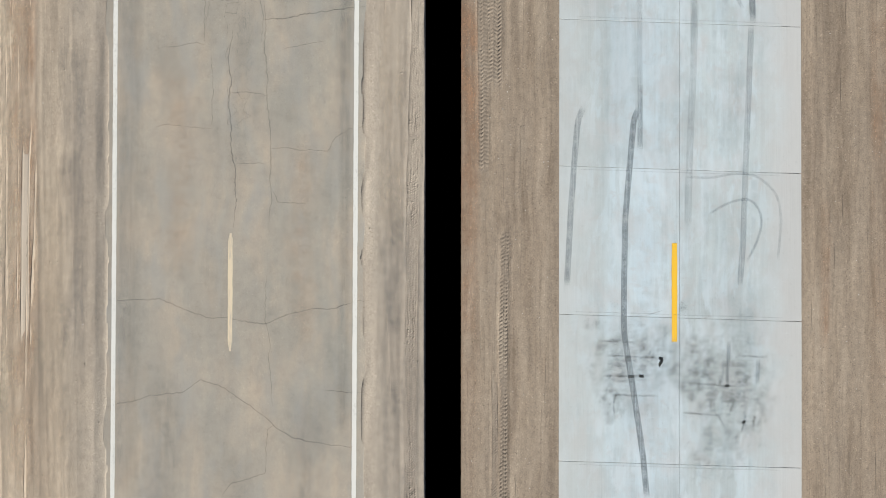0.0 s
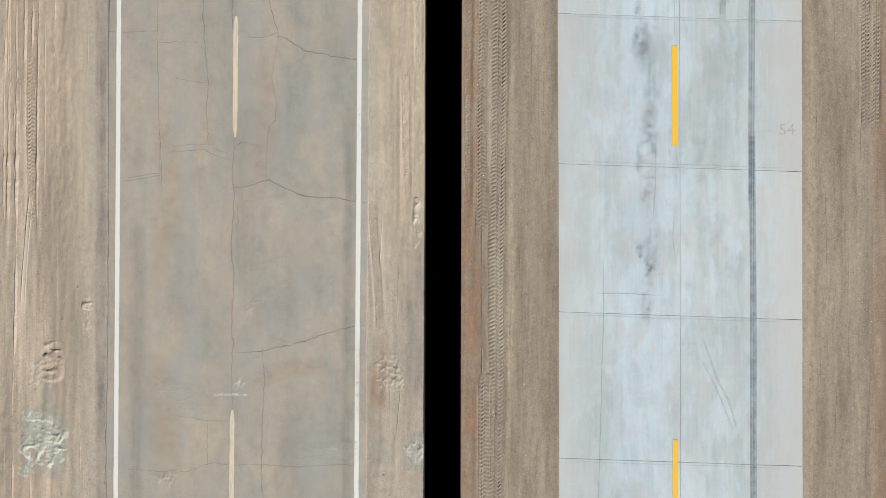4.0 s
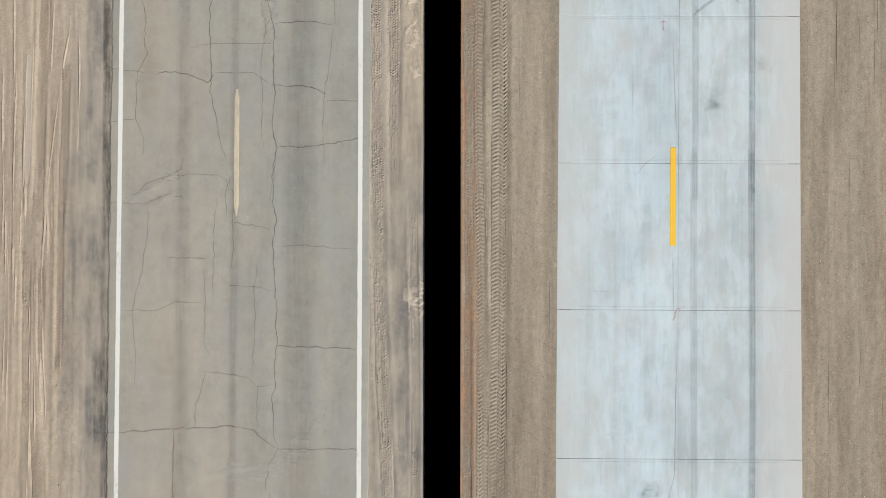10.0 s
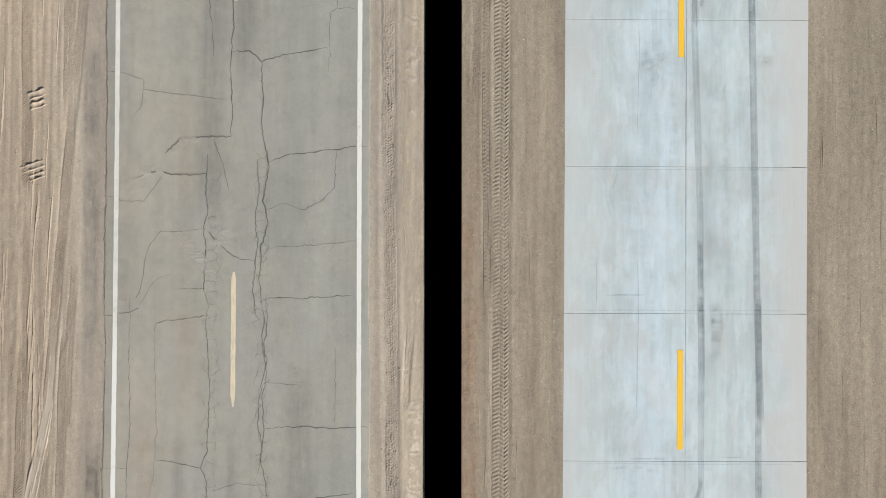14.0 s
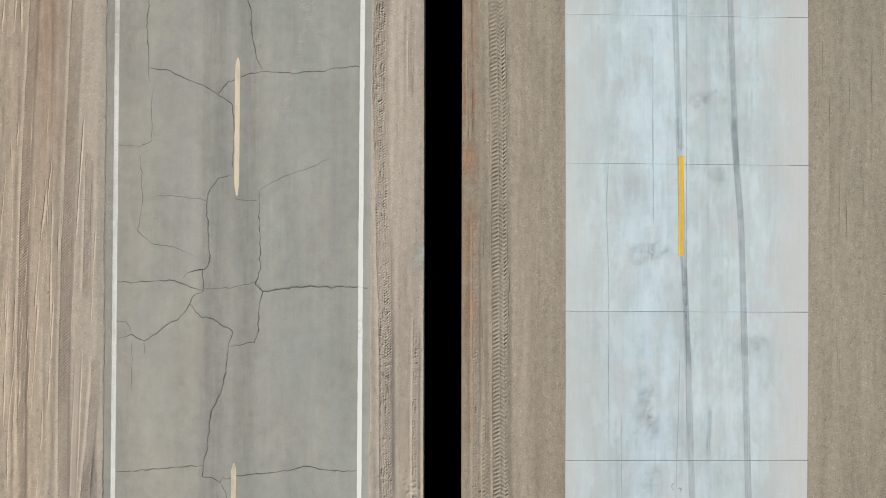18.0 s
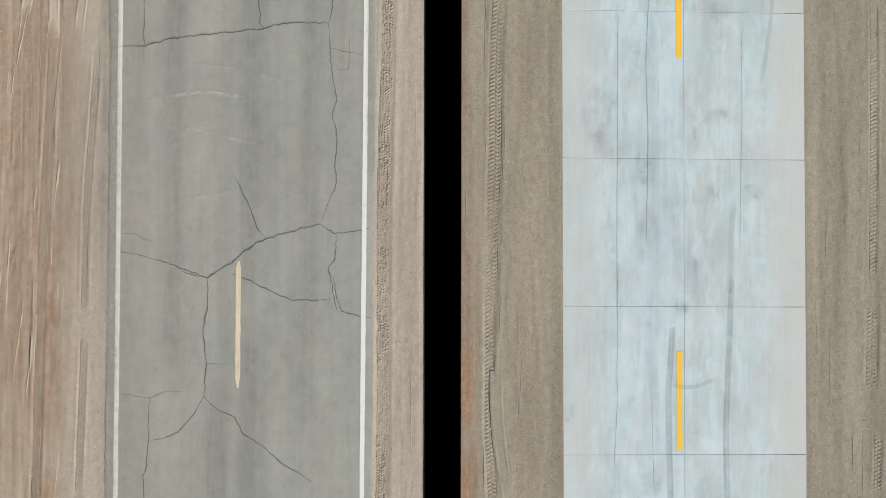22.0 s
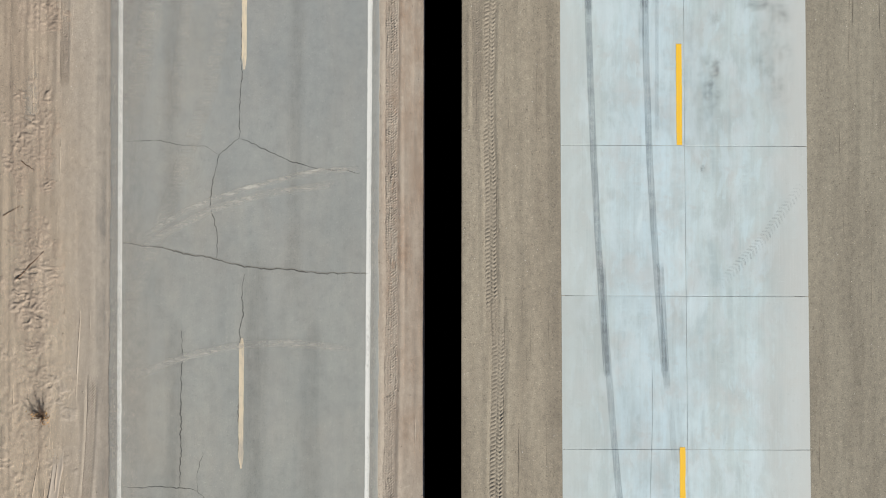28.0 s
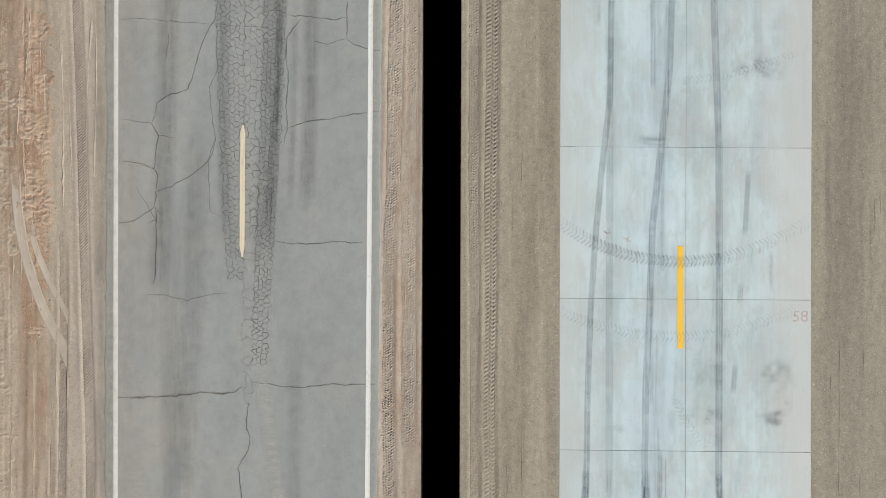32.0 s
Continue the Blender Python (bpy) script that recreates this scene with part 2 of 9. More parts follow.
def make_concrete():
    """Broom-finished concrete, bluish where traffic keeps it clean, dusty along the edges."""
    m, nt, bsdf = graph("pale_concrete")
    u = node(nt, "ShaderNodeSeparateXYZ", i0=node(nt, "ShaderNodeUVMap").outputs[0]).outputs[0]
    bands = grain(nt, place(nt, 2.1, 0.035, 1, 0.12), 1.0, 4.0, 0.65)
    fine = grain(nt, place(nt, 13.0, 0.10, 1, 0.05), 1.0, 3.0, 0.6)
    blot = grain(nt, place(nt, 0.75, 0.5, 1, 0.6), 1.0, 5.0, 0.6)
    cross = grain(nt, place(nt, 0.5, 6.0, 1, 0.1), 1.0, 2.0, 0.5)
    sand = grain(nt, place(nt, 1, 1, 1), 40.0, 3.0, 0.75)
    scuff = grain(nt, place(nt, 1, 0.75, 1, 0.4), 2.2, 9.0, 0.72)
    rust = grain(nt, place(nt, 0.8, 0.6, 1, 0.8), 1.1, 6.0, 0.65)
    pale = grain(nt, place(nt, 1.6, 0.4, 1, 0.5), 1.4, 7.0, 0.7)
    base = ramp(nt, bands, (0.32, (0.485, 0.525, 0.525)), (0.5, (0.535, 0.585, 0.585)), (0.7, (0.575, 0.645, 0.665)))
    near = calc(nt, "SUBTRACT", 1.0, calc(nt, "MULTIPLY", calc(nt, "ABSOLUTE", calc(nt, "SUBTRACT", u, 0.36), 0.0), 5.0))
    base = blend(nt, curve01(nt, calc(nt, "ADD", near, bands), 0.45, 1.4, 0.0, 0.75), base, (0.57, 0.66, 0.715))
    base = blend(nt, calc(nt, "MULTIPLY", curve01(nt, fine, 0.48, 0.72, 0.0, 0.6), curve01(nt, pale, 0.35, 0.6, 1.0, 0.1)), base, (0.46, 0.505, 0.505))
    base = blend(nt, curve01(nt, blot, 0.48, 0.70, 0.0, 0.72), base, (0.442, 0.472, 0.472))
    base = blend(nt, curve01(nt, cross, 0.5, 0.8, 0.0, 0.12), base, (0.46, 0.495, 0.49))
    base = blend(nt, curve01(nt, rust, 0.50, 0.70, 0.0, 0.5), base, (0.53, 0.49, 0.465))
    base = blend(nt, curve01(nt, pale, 0.55, 0.70, 0.0, 0.55), base, (0.63, 0.695, 0.71))
    base = blend(nt, 0.32, base, ramp(nt, scuff, (0.32, (0.80, 0.81, 0.815)), (0.48, (1, 1, 1)), (0.70, (1.12, 1.12, 1.115))), "MULTIPLY")
    flake = grain(nt, place(nt, 2.4, 0.7, 1, 0.9), 1.0, 6.0, 0.6)
    worn = grain(nt, place(nt, 1.1, 1.6, 1, 0.7), 1.6, 6.0, 0.62)
    base = blend(nt, curve01(nt, flake, 0.55, 0.60, 0.0, 0.45), base, (0.585, 0.665, 0.70))
    base = blend(nt, curve01(nt, flake, 0.40, 0.36, 0.0, 0.30), base, (0.47, 0.50, 0.49))
    base = blend(nt, curve01(nt, worn, 0.60, 0.66, 0.0, 0.35), base, (0.50, 0.48, 0.47))
    smear = grain(nt, place(nt, 3.2, 0.30, 1, 0.25), 1.0, 5.0, 0.6)
    broken = grain(nt, place(nt, 0.7, 2.2, 1, 0.3), 1.0, 4.0, 0.6)
    film = calc(nt, "MULTIPLY", curve01(nt, smear, 0.50, 0.62, 0.0, 0.62), curve01(nt, broken, 0.40, 0.56, 0.15, 1.0))
    base = blend(nt, film, base, (0.435, 0.487, 0.500))
    milky = grain(nt, place(nt, 1.5, 0.55, 1, 0.6), 1.0, 5.0, 0.6)
    base = blend(nt, curve01(nt, milky, 0.52, 0.62, 0.0, 0.5), base, (0.625, 0.675, 0.700))
    rose = grain(nt, place(nt, 0.9, 0.45, 1, 0.7), 1.3, 5.0, 0.6)
    base = blend(nt, curve01(nt, rose, 0.53, 0.66, 0.0, 0.45), base, (0.545, 0.535, 0.530))
    sky_wash = grain(nt, place(nt, 0.5, 0.28, 1, 1.0), 1.0, 3.0, 0.5)
    base = blend(nt, 0.8, base, ramp(nt, sky_wash, (0.34, (0.88, 0.885, 0.89)), (0.52, (1, 1, 1)), (0.68, (1.03, 1.03, 1.03))), "MULTIPLY")
    edge = calc(nt, "ABSOLUTE", calc(nt, "SUBTRACT", u, 0.5), 0.0)
    edge = calc(nt, "ADD", edge, curve01(nt, blot, 0.3, 0.7, -0.05, 0.05))
    base = blend(nt, curve01(nt, edge, 0.30, 0.49, 0.0, 0.7), base, (0.552, 0.552, 0.528))
    base = blend(nt, curve01(nt, calc(nt, "ADD", u, curve01(nt, blot, 0.3, 0.7, -0.06, 0.06)), 0.78, 0.97, 0.0, 0.6), base, (0.578, 0.549, 0.524))
    rnd = node(nt, "ShaderNodeObjectInfo").outputs["Random"]
    base = blend(nt, 1.0, base, ramp(nt, rnd, (0.0, (0.925, 0.925, 0.92)), (1.0, (0.99, 0.99, 0.985))), "MULTIPLY")
    base = blend(nt, 0.15, base, ramp(nt, sand, (0.3, (0.8, 0.8, 0.8)), (0.7, (1.1, 1.1, 1.1))), "MULTIPLY")
    wipe = grain(nt, place(nt, 34.0, 0.35, 1, 0.04), 1.0, 3.0, 0.65)
    swipe = grain(nt, place(nt, 1.6, 18.0, 1, 0.2), 1.0, 4.0, 0.6)
    base = blend(nt, calc(nt, "MULTIPLY", curve01(nt, blot, 0.4, 0.65), 0.6), base, ramp(nt, wipe, (0.30, (0.90, 0.905, 0.905)), (0.5, (1, 1, 1)), (0.70, (1.07, 1.07, 1.065))), "MULTIPLY")
    base = blend(nt, calc(nt, "MULTIPLY", curve01(nt, swipe, 0.62, 0.74, 0.0, 0.3), curve01(nt, blot, 0.4, 0.6)), base, (0.66, 0.70, 0.70))
    base = blend(nt, curve01(nt, axis(nt, 1), 55.0, 115.0), base, (0.972, 0.998, 0.980), "MULTIPLY")
    base = blend(nt, 0.3, base, ramp(nt, specks(nt, 22.0), (0.0, (0.80, 0.80, 0.79)), (0.015, (0.99, 0.99, 0.99)), (0.96, (1.0, 1.0, 1.0)), (1.0, (1.12, 1.12, 1.12))), "MULTIPLY")
    nt.links.new(base, bsdf.inputs["Base Color"])
    bsdf.inputs["Roughness"].default_value = 0.85
    relief(nt, bsdf, calc(nt, "ADD", sand, fine), 0.1, 0.006)
    return m


def make_paint(name, colour, worn, amount, stretch=0.6):
    """Road paint with rubbed-through spots where the pavement shows."""
    m, nt, bsdf = graph(name)
    a = grain(nt, place(nt, 14, 14 * stretch, 1), 1.0, 5.0, 0.7)
    b = grain(nt, place(nt, 1.2, 0.5, 1), 1.0, 4.0, 0.6)
    w = calc(nt, "ADD", a, calc(nt, "MULTIPLY", b, 0.8))
    base = blend(nt, curve01(nt, w, 1.05 - amount, 1.30 - amount), colour, worn)
    nt.links.new(base, bsdf.inputs["Base Color"])
    bsdf.inputs["Roughness"].default_value = 0.7
    return m


def make_plain(name, colour, rough=0.8, vary=0.15, metal=0.0):
    m, nt, bsdf = graph(name)
    g = grain(nt, place(nt, 1, 1, 1), 14.0, 4.0, 0.65)
    dim = tuple(c * (1 - vary) for c in colour)
    lit = tuple(min(1, c * (1 + vary)) for c in colour)
    nt.links.new(ramp(nt, g, (0.3, dim), (0.7, lit)), bsdf.inputs["Base Color"])
    bsdf.inputs["Roughness"].default_value, bsdf.inputs["Metallic"].default_value = rough, metal
    return m


def make_film(name, colour, strong, sx=18.0, sy=0.35, gap=(0.35, 0.6)):
    """A thin deposit (rubber, dust, stain) that thins out towards its rim."""
    m, nt, bsdf = graph(name)
    fade = node(nt, "ShaderNodeAttribute")
    fade.attribute_name = "fade"
    streak = grain(nt, place(nt, sx, sy, 1), 1.0, 4.0, 0.65)
    spot = grain(nt, place(nt, 1, 1, 1), 3.0, 5.0, 0.7)
    cover = calc(nt, "MULTIPLY", curve01(nt, streak, gap[0], gap[1], 0.35, 1.0), curve01(nt, spot, 0.3, 0.62, 0.45, 1.0))
    cover = calc(nt, "MULTIPLY", cover, calc(nt, "MULTIPLY", fade.outputs["Fac"], strong))
    bsdf.inputs["Base Color"].default_value = (*colour, 1)
    bsdf.inputs["Roughness"].default_value = 0.85
    clear = node(nt, "ShaderNodeBsdfTransparent")
    mix = node(nt, "ShaderNodeMixShader", i0=cover, i1=clear.outputs[0], i2=bsdf.outputs[0])
    nt.links.new(mix.outputs[0], nt.nodes["Material Output"].inputs[0])
    return m


ASPHALT, CONCRETE = make_asphalt(), make_concrete()
WHITE_PAINT = make_paint("worn_white_paint", (0.735, 0.708, 0.650), (0.53, 0.50, 0.45), 0.07)
CREAM_PAINT = make_paint("faded_yellow_paint", (0.70, 0.575, 0.405), (0.48, 0.415, 0.335), 0.19, 0.12)
YELLOW_PAINT = make_paint("bright_yellow_paint", (0.88, 0.51, 0.045), (0.74, 0.46, 0.14), 0.06)
GAP = make_plain("joint_dirt", (0.43, 0.44, 0.425), 0.95)
BLACK, _nt, _b = graph("matt_black")
_b.inputs["Base Color"].default_value = (0, 0, 0, 1)
_b.inputs["Specular IOR Level"].default_value = 0.0
_b.inputs["Roughness"].default_value = 1.0


# ---------- plan ----------
def knots(*pairs):
    ys, xs = [p[0] for p in pairs], [p[1] for p in pairs]

    def at(y):
        y = np.asarray(y, float)
        return sum(np.interp(y + d, ys, xs) for d in (-6, -3, 0, 3, 6)) / 5
    return at


def bend(*pairs):
    ys, xs = [p[0] for p in pairs], [p[1] for p in pairs]

    def at(y):
        y = np.asarray(y, float)
        return sum(np.interp(y + d, ys, xs) for d in (-0.8, 0, 0.8)) / 3
    return at


# across-road positions along the way
LINE_W = knots((-60, -10.9), (-8, -10.5), (12, -10.38), (36, -10.30), (52, -10.17), (66, -10.05), (90, -10.03), (110, -9.95), (150, -9.88), (220, -9.75))
LINE_E = knots((-60, -3.1), (-8, -2.85), (12, -2.74), (36, -2.63), (52, -2.59), (66, -2.60), (90, -2.53), (110, -2.40), (150, -2.18), (220, -1.95))
DASH_L = knots((-60, -7.0), (-2, -6.78), (12, -6.71), (24, -6.62), (48, -6.50), (62, -6.46), (88, -6.35), (112, -6.28), (125, -6.19), (150, -6.03), (220, -5.8))
SLAB_W = knots((-60, 3.66), (15, 3.69), (30, 3.57), (36, 3.53), (50, 3.61), (62, 3.71), (78, 3.80), (90, 3.78), (105, 3.73), (120, 3.70), (134, 3.59), (152, 3.54), (220, 3.5))
SLAB_C = knots((-60, 7.53), (15, 7.53), (30, 7.44), (42, 7.34), (55, 7.41), (68, 7.51), (84, 7.58), (104, 7.57), (122, 7.56), (132, 7.42), (145, 7.34), (152, 7.30), (220, 7.2))
SLAB_E = knots((-60, 11.47), (0, 11.45), (15, 11.39), (30, 11.33), (40, 11.24), (50, 11.19), (60, 11.18), (72, 11.31), (84, 11.46), (100, 11.44), (116, 11.40), (126, 11.28), (136, 11.16), (150, 11.06), (220, 11.0))
BAR = 0.563                                # half width of the black strip
JOINTS = [-6.55, -1.87, 2.86, 7.54, 12.24, 16.88, 21.58, 26.35, 31.03, 35.78, 40.44, 45.1, 49.7, 54.33, 58.92, 63.46, 68.0, 72.56, 77.14, 81.75,
          86.35, 91.0, 95.62, 100.25, 104.89, 109.54, 114.18, 118.86, 123.53, 128.25, 132.88, 137.5, 142.07, 146.65, 151.21, 155.8]


def skew(y):
    return -0.031 if y < 38 else -0.004


def hashed(ix, iy, seed):
    n = (ix.astype(np.int64) * 374761393 + iy.astype(np.int64) * 668265263 + seed * 974711) & 0x7FFFFFFF
    n = ((n ^ (n >> 13)) * 1274126177) & 0x7FFFFFFF
    return ((n ^ (n >> 16)) & 0xFFFF) / 65535.0


def vn(x, y, seed):
    """Smooth value noise, -1 to 1."""
    x, y = np.broadcast_arrays(np.asarray(x, float), np.asarray(y, float))
    ix, iy = np.floor(x), np.floor(y)
    fx, fy = x - ix, y - iy
    fx, fy = fx * fx * (3 - 2 * fx), fy * fy * (3 - 2 * fy)
    a, b = hashed(ix, iy, seed), hashed(ix + 1, iy, seed)
    c, d = hashed(ix, iy + 1, seed), hashed(ix + 1, iy + 1, seed)
    return 2 * ((a * (1 - fx) + b * fx) * (1 - fy) + (c * (1 - fx) + d * fx) * fy) - 1


def asphalt_edge(y, side):
    y = np.asarray(y, float)
    rag = 0.03 * vn(y / 0.35, 0.5, 3 + side) + 0.035 * vn(y / 2.2, 0.5, 5 + side)
    return LINE_W(y) - 0.30 + rag if side == 0 else LINE_E(y) + 0.31 + rag


RUTS = []


def rut(half, depth, *pairs):
    """A tyre rut along the given (y, x) places."""
    RUTS.append((bend(*pairs), half, depth, pairs[0][0], pairs[-1][0]))


TREADS = []


def track(kind, half, deep, *pairs):
    """A tyre rut with the print of its tread; the print is laid later."""
    rut(half * 1.1, 0.021, *pairs)
    TREADS.append((kind, half, deep, pairs))


# brown dirt beside the concrete
track("chevron", 0.15, 1.0, (-9.0, 1.90), (-3.44, 1.90), (-0.38, 1.93), (1.06, 1.99))
track("slant", 0.10, 0.6, (-9.0, 1.60), (-5.42, 1.65), (-3.6, 1.62))
track("mirrored", 0.17, 0.9, (2.6, 1.28), (5.56, 1.27), (8.26, 1.24), (11.5, 1.28), (15.0, 1.30))
track("chevron", 0.26, 1.0, (5.4, 1.60), (11.5, 1.62), (15.0, 1.68), (18.7, 1.67), (22.2, 1.70), (25.4, 1.73), (30.8, 1.74), (36.2, 1.74), (39.5, 1.69), (44.9, 1.77), (50.2, 1.79), (53.4, 1.79))
track("mirrored", 0.19, 0.9, (19.4, 1.20), (23.6, 1.16), (27.2, 1.24), (30.8, 1.18), (36.2, 1.20), (39.5, 1.25), (44.9, 1.21), (50.2, 1.07), (53.0, 1.04), (56.0, 1.10))
track("lumps", 0.14, 0.6, (20.0, 0.78), (29.0, 0.77), (36.2, 0.75), (48.0, 0.80), (57.0, 0.78))
track("chevron", 0.26, 1.0, (52.6, 1.79), (57.0, 1.74), (61.4, 1.76), (67.6, 1.76), (71.0, 1.80), (76.3, 1.81), (79.8, 1.77), (86.8, 1.72), (88.3, 1.70), (92.0, 1.62), (94.4, 1.58))
track("mirrored", 0.12, 0.8, (64.0, 1.36), (70.0, 1.30), (75.4, 1.32), (79.0, 1.30))
track("lumps", 0.12, 0.7, (70.0, 0.98), (77.0, 1.02), (85.0, 1.00))
track("slant", 0.085, 0.8, (86.8, 0.84), (88.3, 0.82), (90.1, 0.78), (92.2, 0.74))
track("chevron", 0.15, 0.8, (93.9, 1.59), (96.2, 1.44), (100.6, 1.46))
track("chevron", 0.20, 1.0, (98.9, 1.48), (102.1, 1.51), (105.6, 1.64), (107.7, 1.62), (110.0, 1.76))
track("chevron", 0.16, 0.9, (110.3, 1.33), (112.6, 1.39), (114.4, 1.53))
track("chevron", 0.21, 1.0, (112.9, 1.49), (116.0, 1.53), (119.5, 1.63), (123.0, 1.63), (124.4, 1.66), (127.2, 1.72), (128.3, 1.66))
track("chevron", 0.19, 1.0, (126.6, 1.52), (129.8, 1.45), (131.4, 1.48), (133.6, 1.36), (136.7, 1.42), (140.2, 1.49), (143.7, 1.42), (147.1, 1.47), (150.5, 1.46), (153.9, 1.50), (157.5, 1.47))
track("lumps", 0.16, 0.6, (133.0, 1.00), (137.0, 1.02), (142.0, 1.04), (150.0, 0.95), (157.0, 0.95))
# sandy strip between the asphalt and the black strip
track("lumps", 0.21, 0.8, (-9.0, -1.05), (-4.3, -1.08), (1.1, -1.02), (4.7, -0.90), (8.3, -0.80))
track("slant", 0.09, 0.7, (6.4, -0.91), (8.3, -0.92), (9.7, -0.99))
track("slant", 0.12, 0.8, (16.3, -2.02), (17.8, -2.09), (19.0, -2.20), (20.6, -2.30))
track("lumps", 0.13, 1.0, (20.3, -1.21), (23.6, -1.22), (24.9, -1.25))
track("lumps", 0.11, 1.0, (24.5, -0.80), (27.2, -0.82), (30.8, -0.76))
track("lumps", 0.21, 1.1, (30.8, -1.55), (33.5, -1.58), (36.0, -1.70), (40.2, -1.75), (43.0, -1.90), (46.6, -2.02), (49.3, -2.06), (55.0, -2.10), (57.5, -2.14))
track("lumps", 0.13, 0.9, (36.8, -0.85), (39.5, -0.87), (42.2, -0.86), (44.9, -0.88), (48.4, -0.98))
track("lumps", 0.22, 1.0, (48.5, -1.63), (51.7, -1.58), (60.5, -1.60), (66.7, -1.70), (70.0, -1.71))
track("lumps", 0.21, 1.2, (69.4, -1.71), (75.4, -1.73), (81.5, -1.79), (85.2, -1.93), (89.2, -2.03), (95.3, -1.89), (98.9, -1.87), (102.0, -1.87), (105.6, -1.82), (109.0, -1.74), (111.0, -1.70))
track("lumps", 0.21, 1.1, (111.6, -1.78), (119.5, -1.73), (126.5, -1.60), (133.3, -1.60), (140.0, -1.58), (145.4, -1.63), (148.0, -1.62), (150.5, -1.48), (157.0, -1.38))
track("lumps", 0.11, 0.9, (60.1, -1.18), (61.5, -1.15), (63.2, -0.98))
track("lumps", 0.11, 0.9, (75.3, -0.85), (78.1, -0.86), (81.6, -0.83))
track("slant", 0.085, 0.8, (88.3, -1.04), (91.3, -1.04))
track("lumps", 0.25, 0.6, (142.0, -1.05), (148.0, -1.02), (157.0, -0.98))
# sandy dirt beyond the asphalt
track("mirrored", 0.15, 0.9, (19.6, -13.11), (23.6, -13.15), (27.2, -13.08), (29.9, -13.09), (34.4, -13.13), (38.2, -13.17))
track("slant", 0.10, 1.3, (31.7, -12.94), (34.0, -12.91), (36.2, -12.84), (37.8, -12.78))
track("slant", 0.17, 1.0, (37.2, -12.79), (38.6, -12.75), (40.2, -12.76), (41.6, -12.91))
track("slant", 0.10, 0.8, (43.4, -12.70), (44.5, -12.70), (46.7, -12.68))
track("slant", 0.11, 0.9, (42.9, -12.16), (45.9, -12.10), (47.6, -12.10), (48.8, -12.11), (50.2, -12.13))
track("lumps", 0.13, 0.9, (41.5, -13.18), (43.3, -13.17), (45.1, -13.18), (46.9, -13.15))
track("slant", 0.16, 0.9, (47.8, -12.86), (49.0, -12.78), (51.7, -12.73), (54.1, -12.63), (56.1, -12.54), (58.2, -12.37), (59.6, -12.24))
track("slant", 0.12, 1.0, (47.4, -12.10), (49.9, -11.98), (51.3, -11.95), (52.9, -11.92))
track("slant", 0.12, 0.9, (55.2, -11.86), (57.0, -11.83), (59.1, -11.74), (61.4, -11.71), (63.0, -11.61), (63.9, -11.49))
track("slant", 0.09, 0.8, (55.7, -13.42), (57.0, -13.50), (58.2, -13.47))
track("slant", 0.14, 1.0, (57.6, -13.04), (60.5, -12.98), (63.2, -12.90), (66.3, -12.91))
track("slant", 0.14, 1.0, (67.2, -12.86), (72.8, -12.88), (75.5, -12.83), (82.4, -12.83), (86.7, -12.75), (88.4, -12.68), (91.0, -12.57), (93.2, -12.49), (93.8, -12.47))
track("slant", 0.14, 1.0, (93.5, -12.47), (96.1, -12.41), (100.5, -12.33), (103.9, -12.22), (106.4, -12.10), (108.5, -11.99))
track("slant", 0.14, 1.0, (59.8, -12.22), (62.4, -12.02), (64.3, -11.90), (65.7, -11.77), (67.7, -11.62), (69.6, -11.46), (71.7, -11.25), (74.6, -11.02), (76.7, -10.87), (78.4, -10.70), (80.5, -10.58))
track("slant", 0.11, 1.0, (59.8, -11.57), (62.7, -11.51), (65.0, -11.32))
track("slant", 0.16, 1.0, (68.4, -11.57), (75.4, -11.57), (79.8, -11.58), (82.9, -11.54), (86.7, -11.44), (88.0, -11.39), (90.8, -11.28), (93.2, -11.15), (94.7, -11.16))
track("slant", 0.11, 0.9, (82.0, -10.95), (84.1, -10.90), (86.7, -10.85))
track("slant", 0.10, 1.0, (94.4, -11.17), (96.7, -11.09), (99.4, -11.01))
track("slant", 0.09, 0.9, (109.0, -11.82), (110.3, -11.84), (112.2, -11.60), (114.3, -11.52))
track("slant", 0.10, 0.9, (100.0, -11.02), (103.2, -10.99), (105.1, -10.87), (107.3, -10.70), (108.4, -10.66))
track("slant", 0.14, 1.0, (113.9, -11.60), (116.4, -11.44), (118.6, -11.25), (120.7, -11.09), (123.0, -10.88), (124.2, -10.82), (125.8, -10.76))
track("lumps", 0.13, 0.8, (134.5, -11.68), (138.4, -11.63), (143.6, -11.53), (147.1, -11.48), (148.8, -11.52))
track("slant", 0.15, 1.1, (138.6, -10.70), (141.9, -10.68), (143.6, -10.73), (147.1, -10.83), (149.7, -10.90), (152.2, -10.96), (154.8, -11.06), (157.4, -11.12))
track("lumps", 0.09, 0.9, (140.0, -11.88), (142.3, -11.80))
# brown dirt on the far side of the concrete
track('chevron', 0.14, 0.9, (34.04, 13.40), (35.84, 13.42), (38.53, 13.45))
track('chevron', 0.16, 0.9, (28.48, 13.86), (31.35, 13.81), (34.94, 13.83))
track('chevron', 0.14, 0.9, (22.70, 13.40), (27.76, 13.36), (31.71, 13.42))
track('chevron', 0.14, 0.9, (22.70, 13.69), (26.86, 13.72))
track('chevron', 0.12, 0.9, (101.02, 13.61), (104.60, 13.68), (109.99, 13.70))
track('chevron', 0.18, 0.9, (97.45, 13.55), (100.30, 13.61))
track('chevron', 0.12, 0.9, (94.22, 13.72), (96.38, 13.77))


